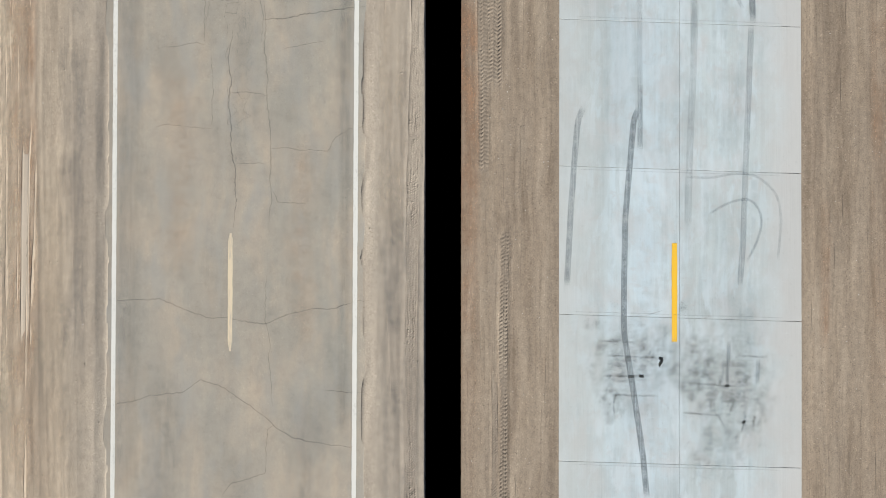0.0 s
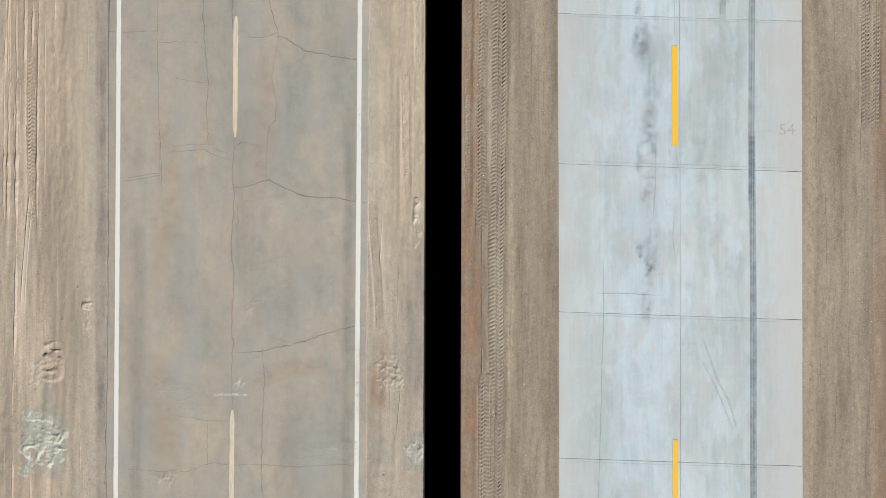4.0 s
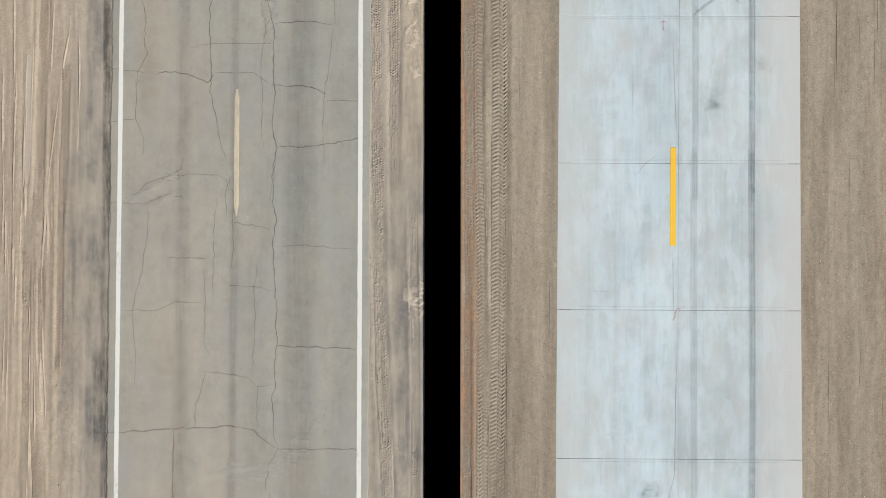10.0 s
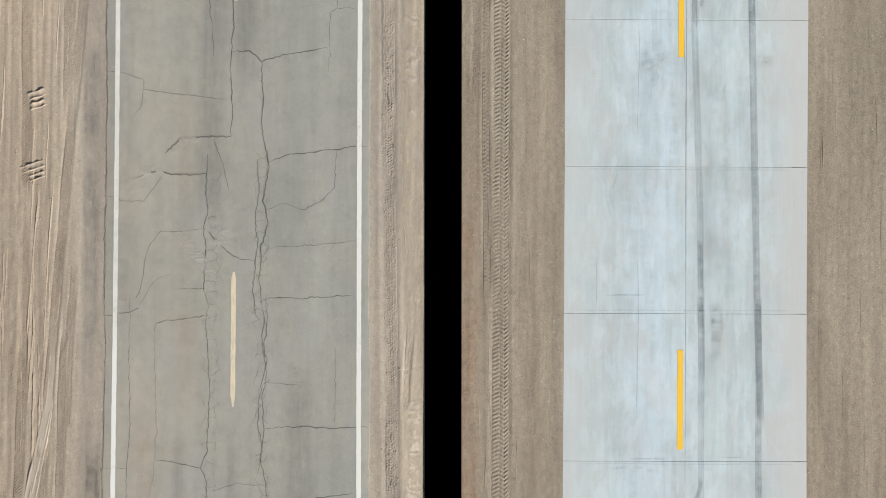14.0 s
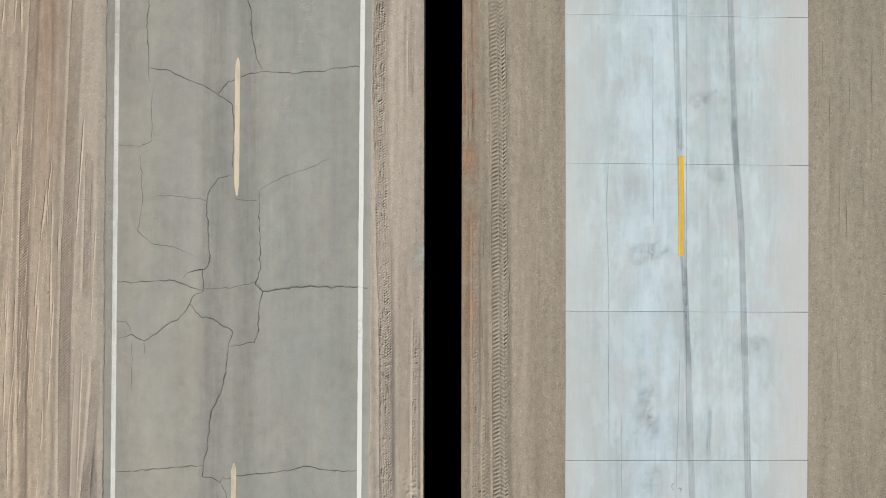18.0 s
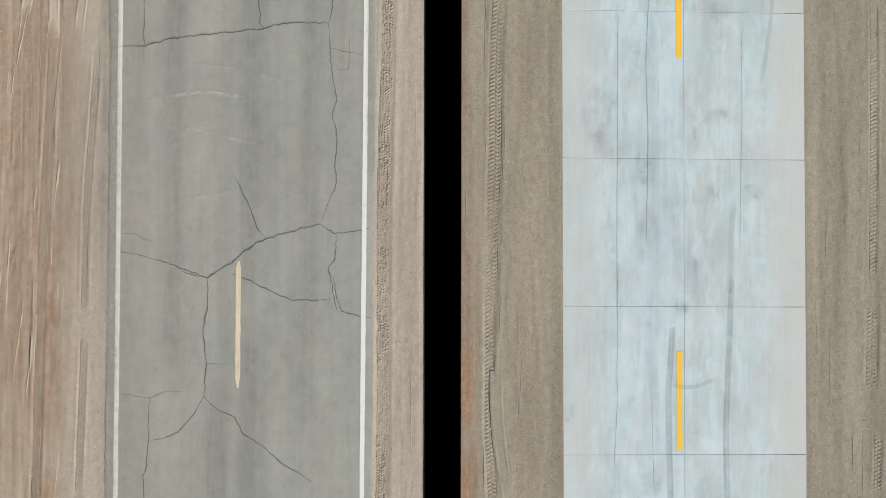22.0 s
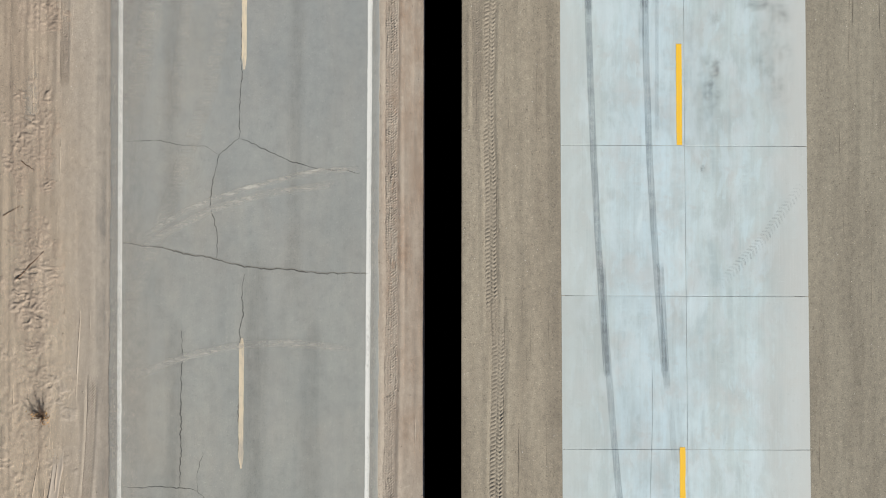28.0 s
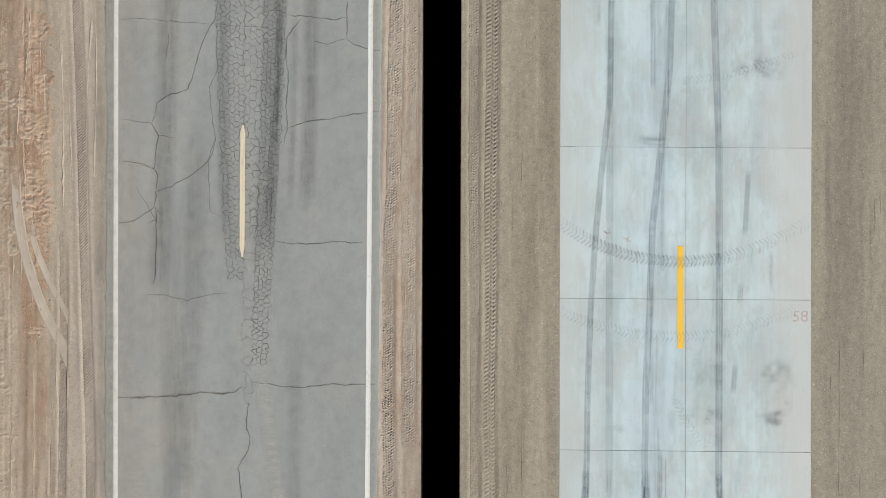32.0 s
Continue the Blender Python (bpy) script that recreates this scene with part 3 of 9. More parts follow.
def soil_height(x, y):
    """Height of the graded dirt at a place, in metres."""
    x, y = np.broadcast_arrays(np.asarray(x, float), np.asarray(y, float))
    if x.ndim == 0:
        return soil_height(x[None], y[None])[0]
    left = (x < -0.5)
    wild = np.clip((-11.3 - x) / 0.8, 0, 1) + 0.55 * np.clip((x + 2.2) / 0.5, 0, 1) * left + 0.25 * (~left)
    h = -0.035 + 0.012 * vn(x / 0.7, y / 7, 11) + (0.003 + 0.006 * wild) * vn(x / 0.16 + 0.8 * vn(x * 0, y / 3.0, 19), y / 4.5, 12) - (0.003 + 0.012 * wild) * np.clip(0.35 - np.abs(vn(x / 0.24 + 0.7 * vn(x * 0, y / 9, 18), y / 17, 17)), 0, 1) * 2.2
    h = h + (0.002 + 0.005 * wild) * vn(x / 0.10, y / 0.75, 13) + (0.002 + 0.005 * wild) * vn(x / 0.09, y / 0.17, 14) * np.clip(0.5 + vn(x / 1.1, y / 3.0, 16), 0, 1.4)
    for path, half, depth, y0, y1 in RUTS:
        near = (y > y0) & (y < y1) & (np.abs(x - path(0.5 * (y0 + y1))) < 2.6)
        if not near.any():
            continue
        xx, yy = x[near], y[near]
        d = (xx - path(yy)) / half
        soft = np.clip((yy - y0) / 0.8, 0, 1) * np.clip((y1 - yy) / 0.8, 0, 1)
        cut = -depth * np.clip(1.3 - np.abs(d) ** 3, 0, 1) + depth * 0.75 * np.exp(-((np.abs(d) - 1.35) / 0.3) ** 2)
        h[near] += cut * soft * (0.75 + 0.25 * vn(xx * 0, yy / 2.7, 15))
    # dirt packed flush against the concrete
    gap_ = np.minimum(np.abs(x - SLAB_W(y)), np.abs(x - SLAB_E(y)))
    flush = np.clip(1.2 - gap_ / 0.35, 0, 1)
    h = h * (1 - flush) + (-0.004 + 0.003 * vn(x / 0.12, y / 0.4, 23)) * flush
    # dirt lies close under the west edge of the asphalt
    close_ = np.clip(1.3 - np.abs(x - asphalt_edge(y, 0)) / 0.22, 0, 1)
    h = h * (1 - close_) + (-0.013 + 0.005 * vn(x / 0.1, y / 0.35, 24)) * close_
    # sand drifted over the ragged edge of the old asphalt at the start of the way
    for side in (0, 1):
        d = (x - asphalt_edge(y, side)) * (1 if side == 0 else -1)
        drift = np.clip(1 - np.abs(d) / 0.3, 0, 1) * np.clip((12 - y) / 6, 0, 1) * np.clip(0.75 + 0.7 * vn(x / 0.25, y / 1.1, 20 + side), 0, 1.2) * left
        h = np.maximum(h, h * (1 - drift) + 0.016 * drift)
    return h


# ---------- mesh helpers ----------
def mesh_of(name, verts, faces, material, smooth=False):
    me = bpy.data.meshes.new(name)
    me.from_pydata([tuple(map(float, v)) for v in verts], [], [tuple(map(int, f)) for f in faces])
    me.materials.append(material)
    if smooth:
        me.polygons.foreach_set("use_smooth", [True] * len(me.polygons))
    me.update()
    return me


def part(name, me, parent, label=""):
    ob = new(name, me)
    ob.parent = parent
    return tagged(ob, label)


def grid_mesh(name, xs, ys, zs, material):
    """A sheet over the columns xs and rows ys with heights zs[row, column]; xs may be rows x columns."""
    ny, nx = zs.shape
    me = bpy.data.meshes.new(name)
    co = np.empty((ny, nx, 3), np.float32)
    co[..., 0], co[..., 1], co[..., 2] = xs, np.asarray(ys)[:, None], zs
    k = np.arange(ny * nx).reshape(ny, nx)
    quads = np.stack([k[:-1, :-1], k[:-1, 1:], k[1:, 1:], k[1:, :-1]], -1).reshape(-1)
    n = quads.size // 4
    me.vertices.add(ny * nx)
    me.vertices.foreach_set("co", co.ravel())
    me.loops.add(n * 4)
    me.loops.foreach_set("vertex_index", quads.astype(np.int32))
    me.polygons.add(n)
    me.polygons.foreach_set("loop_start", np.arange(0, n * 4, 4, dtype=np.int32))
    me.polygons.foreach_set("use_smooth", np.ones(n, bool))
    me.materials.append(material)
    me.update(calc_edges=True)
    return me


def box_mesh(name, x0, x1, y0, y1, z0, z1, material):
    v = [(x0, y0, z0), (x1, y0, z0), (x1, y1, z0), (x0, y1, z0), (x0, y0, z1), (x1, y0, z1), (x1, y1, z1), (x0, y1, z1)]
    f = [(3, 2, 1, 0), (4, 5, 6, 7), (0, 1, 5, 4), (1, 2, 6, 5), (2, 3, 7, 6), (3, 0, 4, 7)]
    return mesh_of(name, v, f, material)


# ---------- ground ----------
def columns(a, b, step):
    return np.arange(a, b + step / 2, step)


far_rows = [-600, -250, -120, -60, -30]
rows_y = np.concatenate([far_rows, np.arange(-12, 162.01, 0.085), [180, 210, 300, 500, 900]])
cols_x = np.concatenate([[-900, -300, -100, -45, -22], columns(-14.6, -10.0, 0.042), [-8.5, -6.5, -4.5], columns(-2.9, -0.5, 0.042), [0.0],
                         columns(0.5, 3.95, 0.05), [5.5, 7.5, 9.5], columns(10.95, 14.6, 0.05), [22, 45, 100, 300, 900]])
gx, gy = np.meshgrid(cols_x, rows_y)
gz = soil_height(gx, gy)
inner = ((gx > asphalt_edge(gy, 0) + 0.12) & (gx < asphalt_edge(gy, 1) - 0.12)) | ((gx > SLAB_W(gy) + 0.12) & (gx < SLAB_E(gy) - 0.12)) | (np.abs(gx) < BAR - 0.03)
gz = np.where(inner, -0.14, gz)
gz = np.where((np.abs(gx) > 16) | (gy < -14) | (gy > 165), -0.06, gz)
ground = new("ground", grid_mesh("ground", cols_x[None, :], rows_y, gz, SOIL_L))
ground.data.materials.append(SOIL_R)
centre_x = np.repeat(((cols_x[:-1] + cols_x[1:]) / 2)[None, :], len(rows_y) - 1, 0).ravel()
ground.data.polygons.foreach_set("material_index", (centre_x > 0).astype(np.int32))
tagged(ground, "graded bare dirt with tyre ruts and sandy windrows", "ground", kind="structure")

# ---------- black divider added between two separate views, no real median ---
median = new("median", box_mesh("median", -BAR, BAR, -60, 220, -0.2, 0.012, BLACK))
tagged(median, "plain matt black divider added between the two views", "median", kind="structure")

# ---------- asphalt road ----------
ya = np.concatenate([[-60, -30], np.arange(-12, 162, 0.12), [190, 220]])
e0, e1 = asphalt_edge(ya, 0), asphalt_edge(ya, 1)
cross_k = np.array([0, 0, 0.0012, 0.05, 0.2, 0.35, 0.5, 0.65, 0.8, 0.95, 0.9988, 1, 1])
ax = e0[:, None] + (e1 - e0)[:, None] * cross_k[None, :]
az = 0.0 * ax
az[:, [0, -1]] = -0.12
az[:, [1, -2]] = -0.002
road = new("road", grid_mesh("road", ax, ya, az, ASPHALT))
tagged(road, "aged dusty grey asphalt road with branching cracks", "road", kind="structure")


def stripe(name, path, half, y0, y1, material, parent, z=0.004, wear=0.0, step=0.15, label=""):
    """A painted line that follows the road, with slightly uneven edges."""
    ys = np.linspace(y0, y1, max(2, int((y1 - y0) / step)))
    jag = half * 0.10
    xl = path(ys) - half + jag * vn(ys / 0.2, 0.3, 31)
    xr = path(ys) + half + jag * vn(ys / 0.2, 0.3, 37)
    if wear:
        k = np.clip(np.minimum(ys - y0, 1.6 * (y1 - ys)) / wear, 0.22, 1) ** 0.6
        mid = (xl + xr) / 2 + 0.02 * (1 - k)
        xl, xr = mid + (xl - mid) * k, mid + (xr - mid) * k
    v = [p for a, b, y in zip(xl, xr, ys) for p in ((a, y, z), (b, y, z))]
    f = [(2 * i, 2 * i + 1, 2 * i + 3, 2 * i + 2) for i in range(len(ys) - 1)]
    return part(name, mesh_of(name, v, f, material), parent, label)


stripe("edge_line", LINE_W, 0.069, -60, 220, WHITE_PAINT, road, label="worn white painted edge line")
stripe("edge_line", LINE_E, 0.071, -60, 220, WHITE_PAINT, road, label="worn white painted edge line")
for y0, y1 in ((-14.6, -11.2), (-2.93, 0.82), (10.69, 13.84), (22.5, 26.36), (35.4, 39.1), (48.04, 52.04), (60.6, 64.74), (73.1, 77.12), (85.3, 89.54),
               (97.75, 101.65), (110.2, 114.33), (122.95, 126.95), (135.2, 139.12), (147.87, 151.84), (160.2, 164.2)):
    stripe("centre_dash", DASH_L, 0.075, y0, y1, CREAM_PAINT, road, wear=0.35, step=0.08, label="faded yellow painted dash")

# ---------- concrete road ----------
concrete_road = new("concrete_road", box_mesh("concrete_road", 4.0, 10.8, -60, 220, -0.4, -0.007, GAP))
tagged(concrete_road, "pale concrete slab road with sawn joints and tyre marks", "road", kind="structure")


def slab(x_of_left, x_of_right, y0, y1, u0, u1):
    """One slab: bevelled top edges, ends cut along the skewed joints."""
    gap, n, bev = 0.005, 9, 0.005
    verts, us = [], []
    for k in range(n):
        s = k / (n - 1)
        for side, (xf, u, sg) in enumerate(((x_of_left, u0, 1), (x_of_right, u1, -1))):
            for drop, inset in ((-0.3, 0), (-bev, 0), (0.0, bev)):
                ya_, yb_ = y0 + gap + inset, y1 - gap - inset
                y = ya_ + (yb_ - ya_) * s
                x = float(xf(y)) + sg * ((gap if 0 < u < 1 else 0) + inset)
                y += (x - float(SLAB_C(y))) * (skew(y0) * (1 - s) + skew(y1) * s)
                verts.append((x, y, drop))
                us.append(u)
    faces = []
    for k in range(n - 1):
        a, b = 6 * k, 6 * (k + 1)
        ring = (0, 1, 2, 5, 4, 3)
        for i, j in zip(ring, ring[1:]):
            faces.append((a + i, b + i, b + j, a + j))
    e = 6 * (n - 1)
    faces += [(0, 1, 2, 5, 4, 3), (e + 3, e + 4, e + 5, e + 2, e + 1, e)]
    me = mesh_of("slab", verts, faces, CONCRETE)
    uv = me.uv_layers.new(name="UVMap")
    for lp in me.loops:
        uv.data[lp.index].uv = (us[lp.vertex_index], 0)
    return me


edges_y = [-60, -30] + [JOINTS[0] - 4.65] + JOINTS + [160.4, 190, 220]
for y0, y1 in zip(edges_y, edges_y[1:]):
    part("slab", slab(SLAB_W, SLAB_C, y0, y1, 0.0, 0.5), concrete_road)
    part("slab", slab(SLAB_C, SLAB_E, y0, y1, 0.5, 1.0), concrete_road)


def dash_r(y):
    return SLAB_C(y) - 0.155 + 0.0 * y


for y0, y1 in ((-14.9, -11.8), (-2.63, 0.51), (9.75, 12.95), (22.29, 25.45), (34.78, 37.91), (47.12, 50.2), (59.28, 62.34), (71.4, 74.44), (83.5, 86.59), (95.77, 98.85),
               (108.08, 111.19), (120.4, 123.6), (132.9, 136.02), (145.16, 148.24), (157.4, 160.5)):
    stripe("centre_dash", dash_r, 0.088, y0, y1, YELLOW_PAINT, concrete_road, label="bright yellow painted dash")


# ---------- cracks in the asphalt ----------
def wander(points, step, jitter, seed):
    """A path through the given places with small natural kinks between them."""
    pts = [np.array(p, float) for p in points]
    out = [pts[0]]
    for a, b in zip(pts, pts[1:]):
        n = max(1, int(np.linalg.norm(b - a) / step))
        side = np.array([-(b - a)[1], (b - a)[0]]) / max(1e-6, np.linalg.norm(b - a))
        for k in range(1, n + 1):
            s = k / n
            off = 0 if k == n else jitter * (0.8 * float(vn(seed * 7.3 + len(out) * 0.3, 0.5, 41)) + 0.85 * float(vn(seed * 3.1 + len(out) * 0.95, 0.5, 43)))
            out.append(a + (b - a) * s + side * off)
    return np.array(out)


def sides(path):
    d = np.gradient(path, axis=0)
    d /= np.maximum(1e-6, np.linalg.norm(d, axis=1))[:, None]
    return np.stack([-d[:, 1], d[:, 0]], 1)


def make_crack(name, colour, cover):
    """Dirt-filled crack whose crumbled rims thin out into the road."""
    m, nt, bsdf = graph(name)
    fade = node(nt, "ShaderNodeAttribute")
    fade.attribute_name = "fade"
    grit = grain(nt, place(nt, 1, 1, 1), 9.0, 4.0, 0.6)
    amount = calc(nt, "MULTIPLY", curve01(nt, grit, 0.3, 0.6, 0.55, 1.0), calc(nt, "MULTIPLY", fade.outputs["Fac"], cover))
    bsdf.inputs["Base Color"].default_value = (*colour, 1)
    bsdf.inputs["Roughness"].default_value = 0.95
    clear = node(nt, "ShaderNodeBsdfTransparent")
    mix = node(nt, "ShaderNodeMixShader", i0=amount, i1=clear.outputs[0], i2=bsdf.outputs[0])
    nt.links.new(mix.outputs[0], nt.nodes["Material Output"].inputs[0])
    return m


CRACK_SOFT = make_crack("fine_crack", (0.155, 0.143, 0.125), 0.62)
CRACK_FAINT = make_crack("dust_filled_crack", (0.190, 0.172, 0.147), 0.46)
CRACK_DUSTY = make_crack("dusty_crack", (0.140, 0.130, 0.112), 0.66)
CRACK_OPEN = make_crack("open_crack", (0.095, 0.089, 0.080), 0.72)
LIT_LIP = make_plain("crack_lip", (0.355, 0.325, 0.275), 0.95, 0.15)
count = {"crack": 0, "film": 0}


def crack(size, *points):
    """An open crack that narrows to its ends; larger ones have a raised lip on one side, coloured pale as if sunlit."""
    count["crack"] += 1
    k = count["crack"]
    half = (0.0062, 0.0090, 0.0135)[size - 1]
    if points[0][1] < 36:
        half *= 0.8                         # dust has half filled the cracks here
        size = min(size, 1 if k % 3 else 2)
    path = wander(points, 0.075, 0.026 + 0.005 * size, k)
    n = sides(path)
    t = np.linspace(0, 1, len(path))
    w = half * (0.35 + 0.65 * np.clip(np.minimum(t, 1 - t) * 7, 0, 1)) * (1 + 0.5 * vn(np.arange(len(path)) * 0.45, k * 1.7, 47))
    z = 0.0030 + 0.00001 * (k % 60)
    rim = 3.0 if points[0][1] < 50 else 2.0
    cross = np.array([-rim, -0.55, 0.55, rim])
    v = [(*(p + m * e * k_), z) for p, m, e in zip(path, n, w) for k_ in cross]
    f4 = [(4 * i + j, 4 * i + j + 1, 4 * i + j + 5, 4 * i + j + 4) for i in range(len(path) - 1) for j in range(3)]
    f = [(2 * i, 2 * i + 1, 2 * i + 3, 2 * i + 2) for i in range(len(path) - 1)]
    y_ = points[0][1]
    me = mesh_of("crack", v, f4, CRACK_FAINT if size == 1 and y_ < 64 else CRACK_SOFT if size == 1 or (size == 2 and y_ < 58) else CRACK_DUSTY if y_ < 68 and size == 2 else CRACK_OPEN)
    at = me.attributes.new("fade", "FLOAT", "POINT")
    at.data.foreach_set("value", [0.0, 1.0 if y_ > 50 else 0.7, 1.0 if y_ > 50 else 0.7, 0.0] * len(path))
    ob = part("crack", me, road)
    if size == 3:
        # the pale sunlit edge is painted on the +y side of every large crack
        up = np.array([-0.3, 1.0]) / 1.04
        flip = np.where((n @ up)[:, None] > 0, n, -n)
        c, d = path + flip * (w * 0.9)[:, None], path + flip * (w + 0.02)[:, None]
        v = [q for p, r in zip(c, d) for q in ((p[0], p[1], 0.006), (r[0], r[1], 0.0015))]
        part("crack_lip", mesh_of("crack_lip", v, f, LIT_LIP), ob)


crack(2, (-10.77, -1.26), (-10.23, -1.33), (-9.00, -1.26), (-8.25, -1.61), (-7.57, -1.85), (-6.75, -1.88), (-6.14, -2.01), (-5.66, -2.06), (-4.98, -1.77), (-4.16, -1.58), (-3.48, -1.58), (-2.86, -1.33), (-2.32, -1.33))
crack(2, (-10.70, -4.68), (-9.88, -4.54), (-9.41, -4.36), (-8.25, -4.23), (-7.71, -3.82), (-6.96, -4.09), (-6.34, -4.54), (-5.73, -4.95), (-5.39, -5.30), (-4.84, -5.66), (-4.16, -5.82), (-3.20, -5.95), (-2.68, -6.09))
crack(2, (-6.69, 7.28), (-6.83, 6.32), (-6.73, 5.71), (-6.83, 4.95), (-6.73, 4.13), (-6.76, 3.59), (-6.62, 2.90), (-6.59, 1.81), (-6.67, 0.99))
crack(2, (-5.71, 8.24), (-5.63, 7.42), (-5.70, 6.87), (-5.59, 5.78), (-5.61, 5.02), (-5.50, 4.14), (-5.49, 3.04), (-5.50, 2.36), (-5.45, 1.88), (-5.53, 1.40), (-5.52, 0.86))
crack(1, (-5.61, -0.51), (-5.66, -1.33), (-5.64, -2.06), (-5.50, -2.70), (-5.55, -3.24), (-5.46, -4.06), (-5.43, -4.68))
crack(1, (-6.76, 5.30), (-6.21, 5.30), (-5.61, 5.20))
crack(1, (-9.14, 4.20), (-8.80, 4.27), (-7.37, 4.13))
crack(1, (-7.44, 8.23), (-7.58, 7.27))
crack(1, (-7.37, 6.45), (-7.33, 5.50), (-7.36, 4.13))
crack(1, (-9.08, 6.70), (-8.40, 6.75), (-7.85, 6.89), (-7.58, 6.80))
crack(1, (-5.12, 6.67), (-3.76, 6.94))
crack(1, (-5.46, 3.52), (-4.85, 3.52), (-4.44, 3.45), (-3.69, 3.43), (-3.48, 3.80), (-3.00, 4.14), (-2.32, 4.24))
crack(1, (-5.46, 2.22), (-5.26, 1.81), (-4.37, 1.75))
crack(1, (-6.59, 3.04), (-5.67, 3.04))
crack(1, (-5.32, -5.23), (-5.59, -5.43), (-5.63, -6.25), (-5.66, -6.80), (-6.75, -7.14), (-7.02, -7.48))
crack(1, (-3.75, -4.20), (-2.52, -4.27))
crack(2, (-6.63, 22.69), (-6.65, 22.14), (-6.72, 21.32), (-6.65, 20.78), (-6.69, 19.68), (-6.75, 19.14), (-6.65, 18.05), (-6.72, 16.95), (-6.67, 15.86), (-6.71, 15.04), (-6.69, 13.95))
crack(1, (-6.55, 20.37), (-6.51, 19.82), (-6.64, 19.66))
crack(1, (-8.67, 22.20), (-7.72, 22.28), (-7.44, 22.28), (-7.17, 22.07), (-6.83, 22.03))
crack(1, (-6.63, 22.14), (-6.42, 22.35), (-5.88, 22.25), (-5.56, 22.21))
crack(2, (-6.76, 20.89), (-6.14, 20.98), (-5.53, 21.16), (-5.12, 20.92), (-4.44, 20.65), (-3.48, 20.58), (-2.39, 20.45))
crack(1, (-10.03, 21.20), (-9.49, 21.31), (-8.97, 21.38))
crack(1, (-9.01, 22.68), (-8.97, 21.38), (-8.94, 20.63))
crack(2, (-6.60, 15.66), (-5.79, 15.70), (-5.10, 15.87), (-4.29, 16.08), (-3.47, 16.35), (-2.92, 16.49), (-2.42, 16.56))
crack(2, (-5.75, 15.73), (-5.67, 14.91), (-5.71, 13.82), (-5.75, 12.86), (-5.77, 11.77), (-5.70, 10.82), (-5.80, 10.00), (-5.97, 9.25), (-5.83, 8.23), (-5.72, 7.68), (-5.79, 6.89))
crack(1, (-8.71, 13.67), (-7.96, 13.61), (-7.55, 13.51), (-6.87, 13.52))
crack(1, (-7.51, 13.51), (-7.47, 12.11))
crack(1, (-10.00, 11.97), (-8.91, 11.90), (-8.09, 11.90), (-7.41, 12.15), (-6.66, 12.11), (-5.71, 12.11), (-4.82, 12.05), (-3.18, 12.12), (-2.36, 12.06))
crack(1, (-9.27, 8.22), (-8.77, 8.90), (-7.74, 9.07), (-7.61, 9.38), (-6.79, 9.52))
crack(2, (-5.76, 7.61), (-4.94, 7.66), (-4.26, 7.82), (-2.49, 8.03))
crack(1, (-7.55, 11.09), (-7.41, 10.27))
crack(1, (-7.54, 9.04), (-7.60, 6.89))
crack(1, (-7.67, 8.22), (-6.72, 8.22))
crack(2, (-6.27, 35.58), (-5.44, 35.54), (-4.48, 35.58), (-3.79, 35.60), (-3.24, 35.37), (-2.28, 35.30))
crack(2, (-5.44, 36.20), (-5.51, 35.65), (-5.44, 35.10), (-5.58, 34.14), (-5.37, 33.45), (-5.30, 32.90), (-5.30, 32.21), (-5.34, 31.39), (-5.27, 30.70), (-5.44, 30.15), (-5.41, 29.61))
crack(2, (-5.71, 30.29), (-5.68, 29.33), (-5.57, 28.37), (-5.48, 27.62), (-5.54, 26.72), (-5.30, 25.97), (-5.23, 25.62))
crack(1, (-5.27, 25.62), (-5.46, 24.53), (-5.40, 23.98), (-5.29, 23.57), (-5.36, 23.02), (-5.57, 22.88), (-5.64, 21.64), (-5.63, 20.98))
crack(2, (-3.79, 36.19), (-3.77, 35.37), (-3.82, 34.41), (-3.86, 33.45), (-3.90, 32.21), (-3.82, 31.53), (-3.88, 30.64))
crack(2, (-5.30, 32.15), (-4.34, 32.15), (-3.86, 32.21), (-3.45, 32.35), (-2.97, 32.42), (-2.28, 32.46))
crack(2, (-5.30, 30.36), (-5.03, 30.50), (-4.34, 30.59), (-3.86, 30.59), (-3.38, 30.70), (-2.83, 30.98), (-2.35, 31.05))
crack(1, (-5.50, 27.62), (-5.16, 27.71), (-4.34, 27.68), (-3.37, 27.85))
crack(2, (-5.30, 25.76), (-4.88, 25.56), (-4.47, 25.28), (-3.51, 25.08), (-2.68, 24.97), (-2.41, 24.97))
crack(1, (-6.26, 25.69), (-5.71, 25.69), (-5.27, 25.83))
crack(2, (-6.57, 35.37), (-6.54, 34.41), (-6.54, 34.00), (-6.57, 33.45), (-6.75, 33.04), (-6.71, 32.08), (-6.54, 31.53), (-6.68, 30.43), (-6.74, 30.02), (-6.61, 28.92), (-6.56, 28.51), (-6.67, 27.68), (-6.74, 26.58), (-6.70, 25.76))
crack(1, (-7.02, 32.97), (-6.68, 33.25), (-6.47, 32.63), (-5.51, 32.63))
crack(1, (-6.57, 31.64), (-5.44, 31.73))
crack(1, (-6.54, 30.20), (-5.57, 30.15))
crack(1, (-6.54, 28.37), (-5.64, 28.34))
crack(1, (-7.99, 32.94), (-7.02, 32.94))
crack(3, (-10.19, 30.63), (-9.71, 31.32), (-9.29, 31.67), (-8.61, 32.08), (-7.99, 32.90))
crack(3, (-10.12, 30.57), (-9.43, 31.25), (-9.09, 31.32), (-8.54, 31.50))
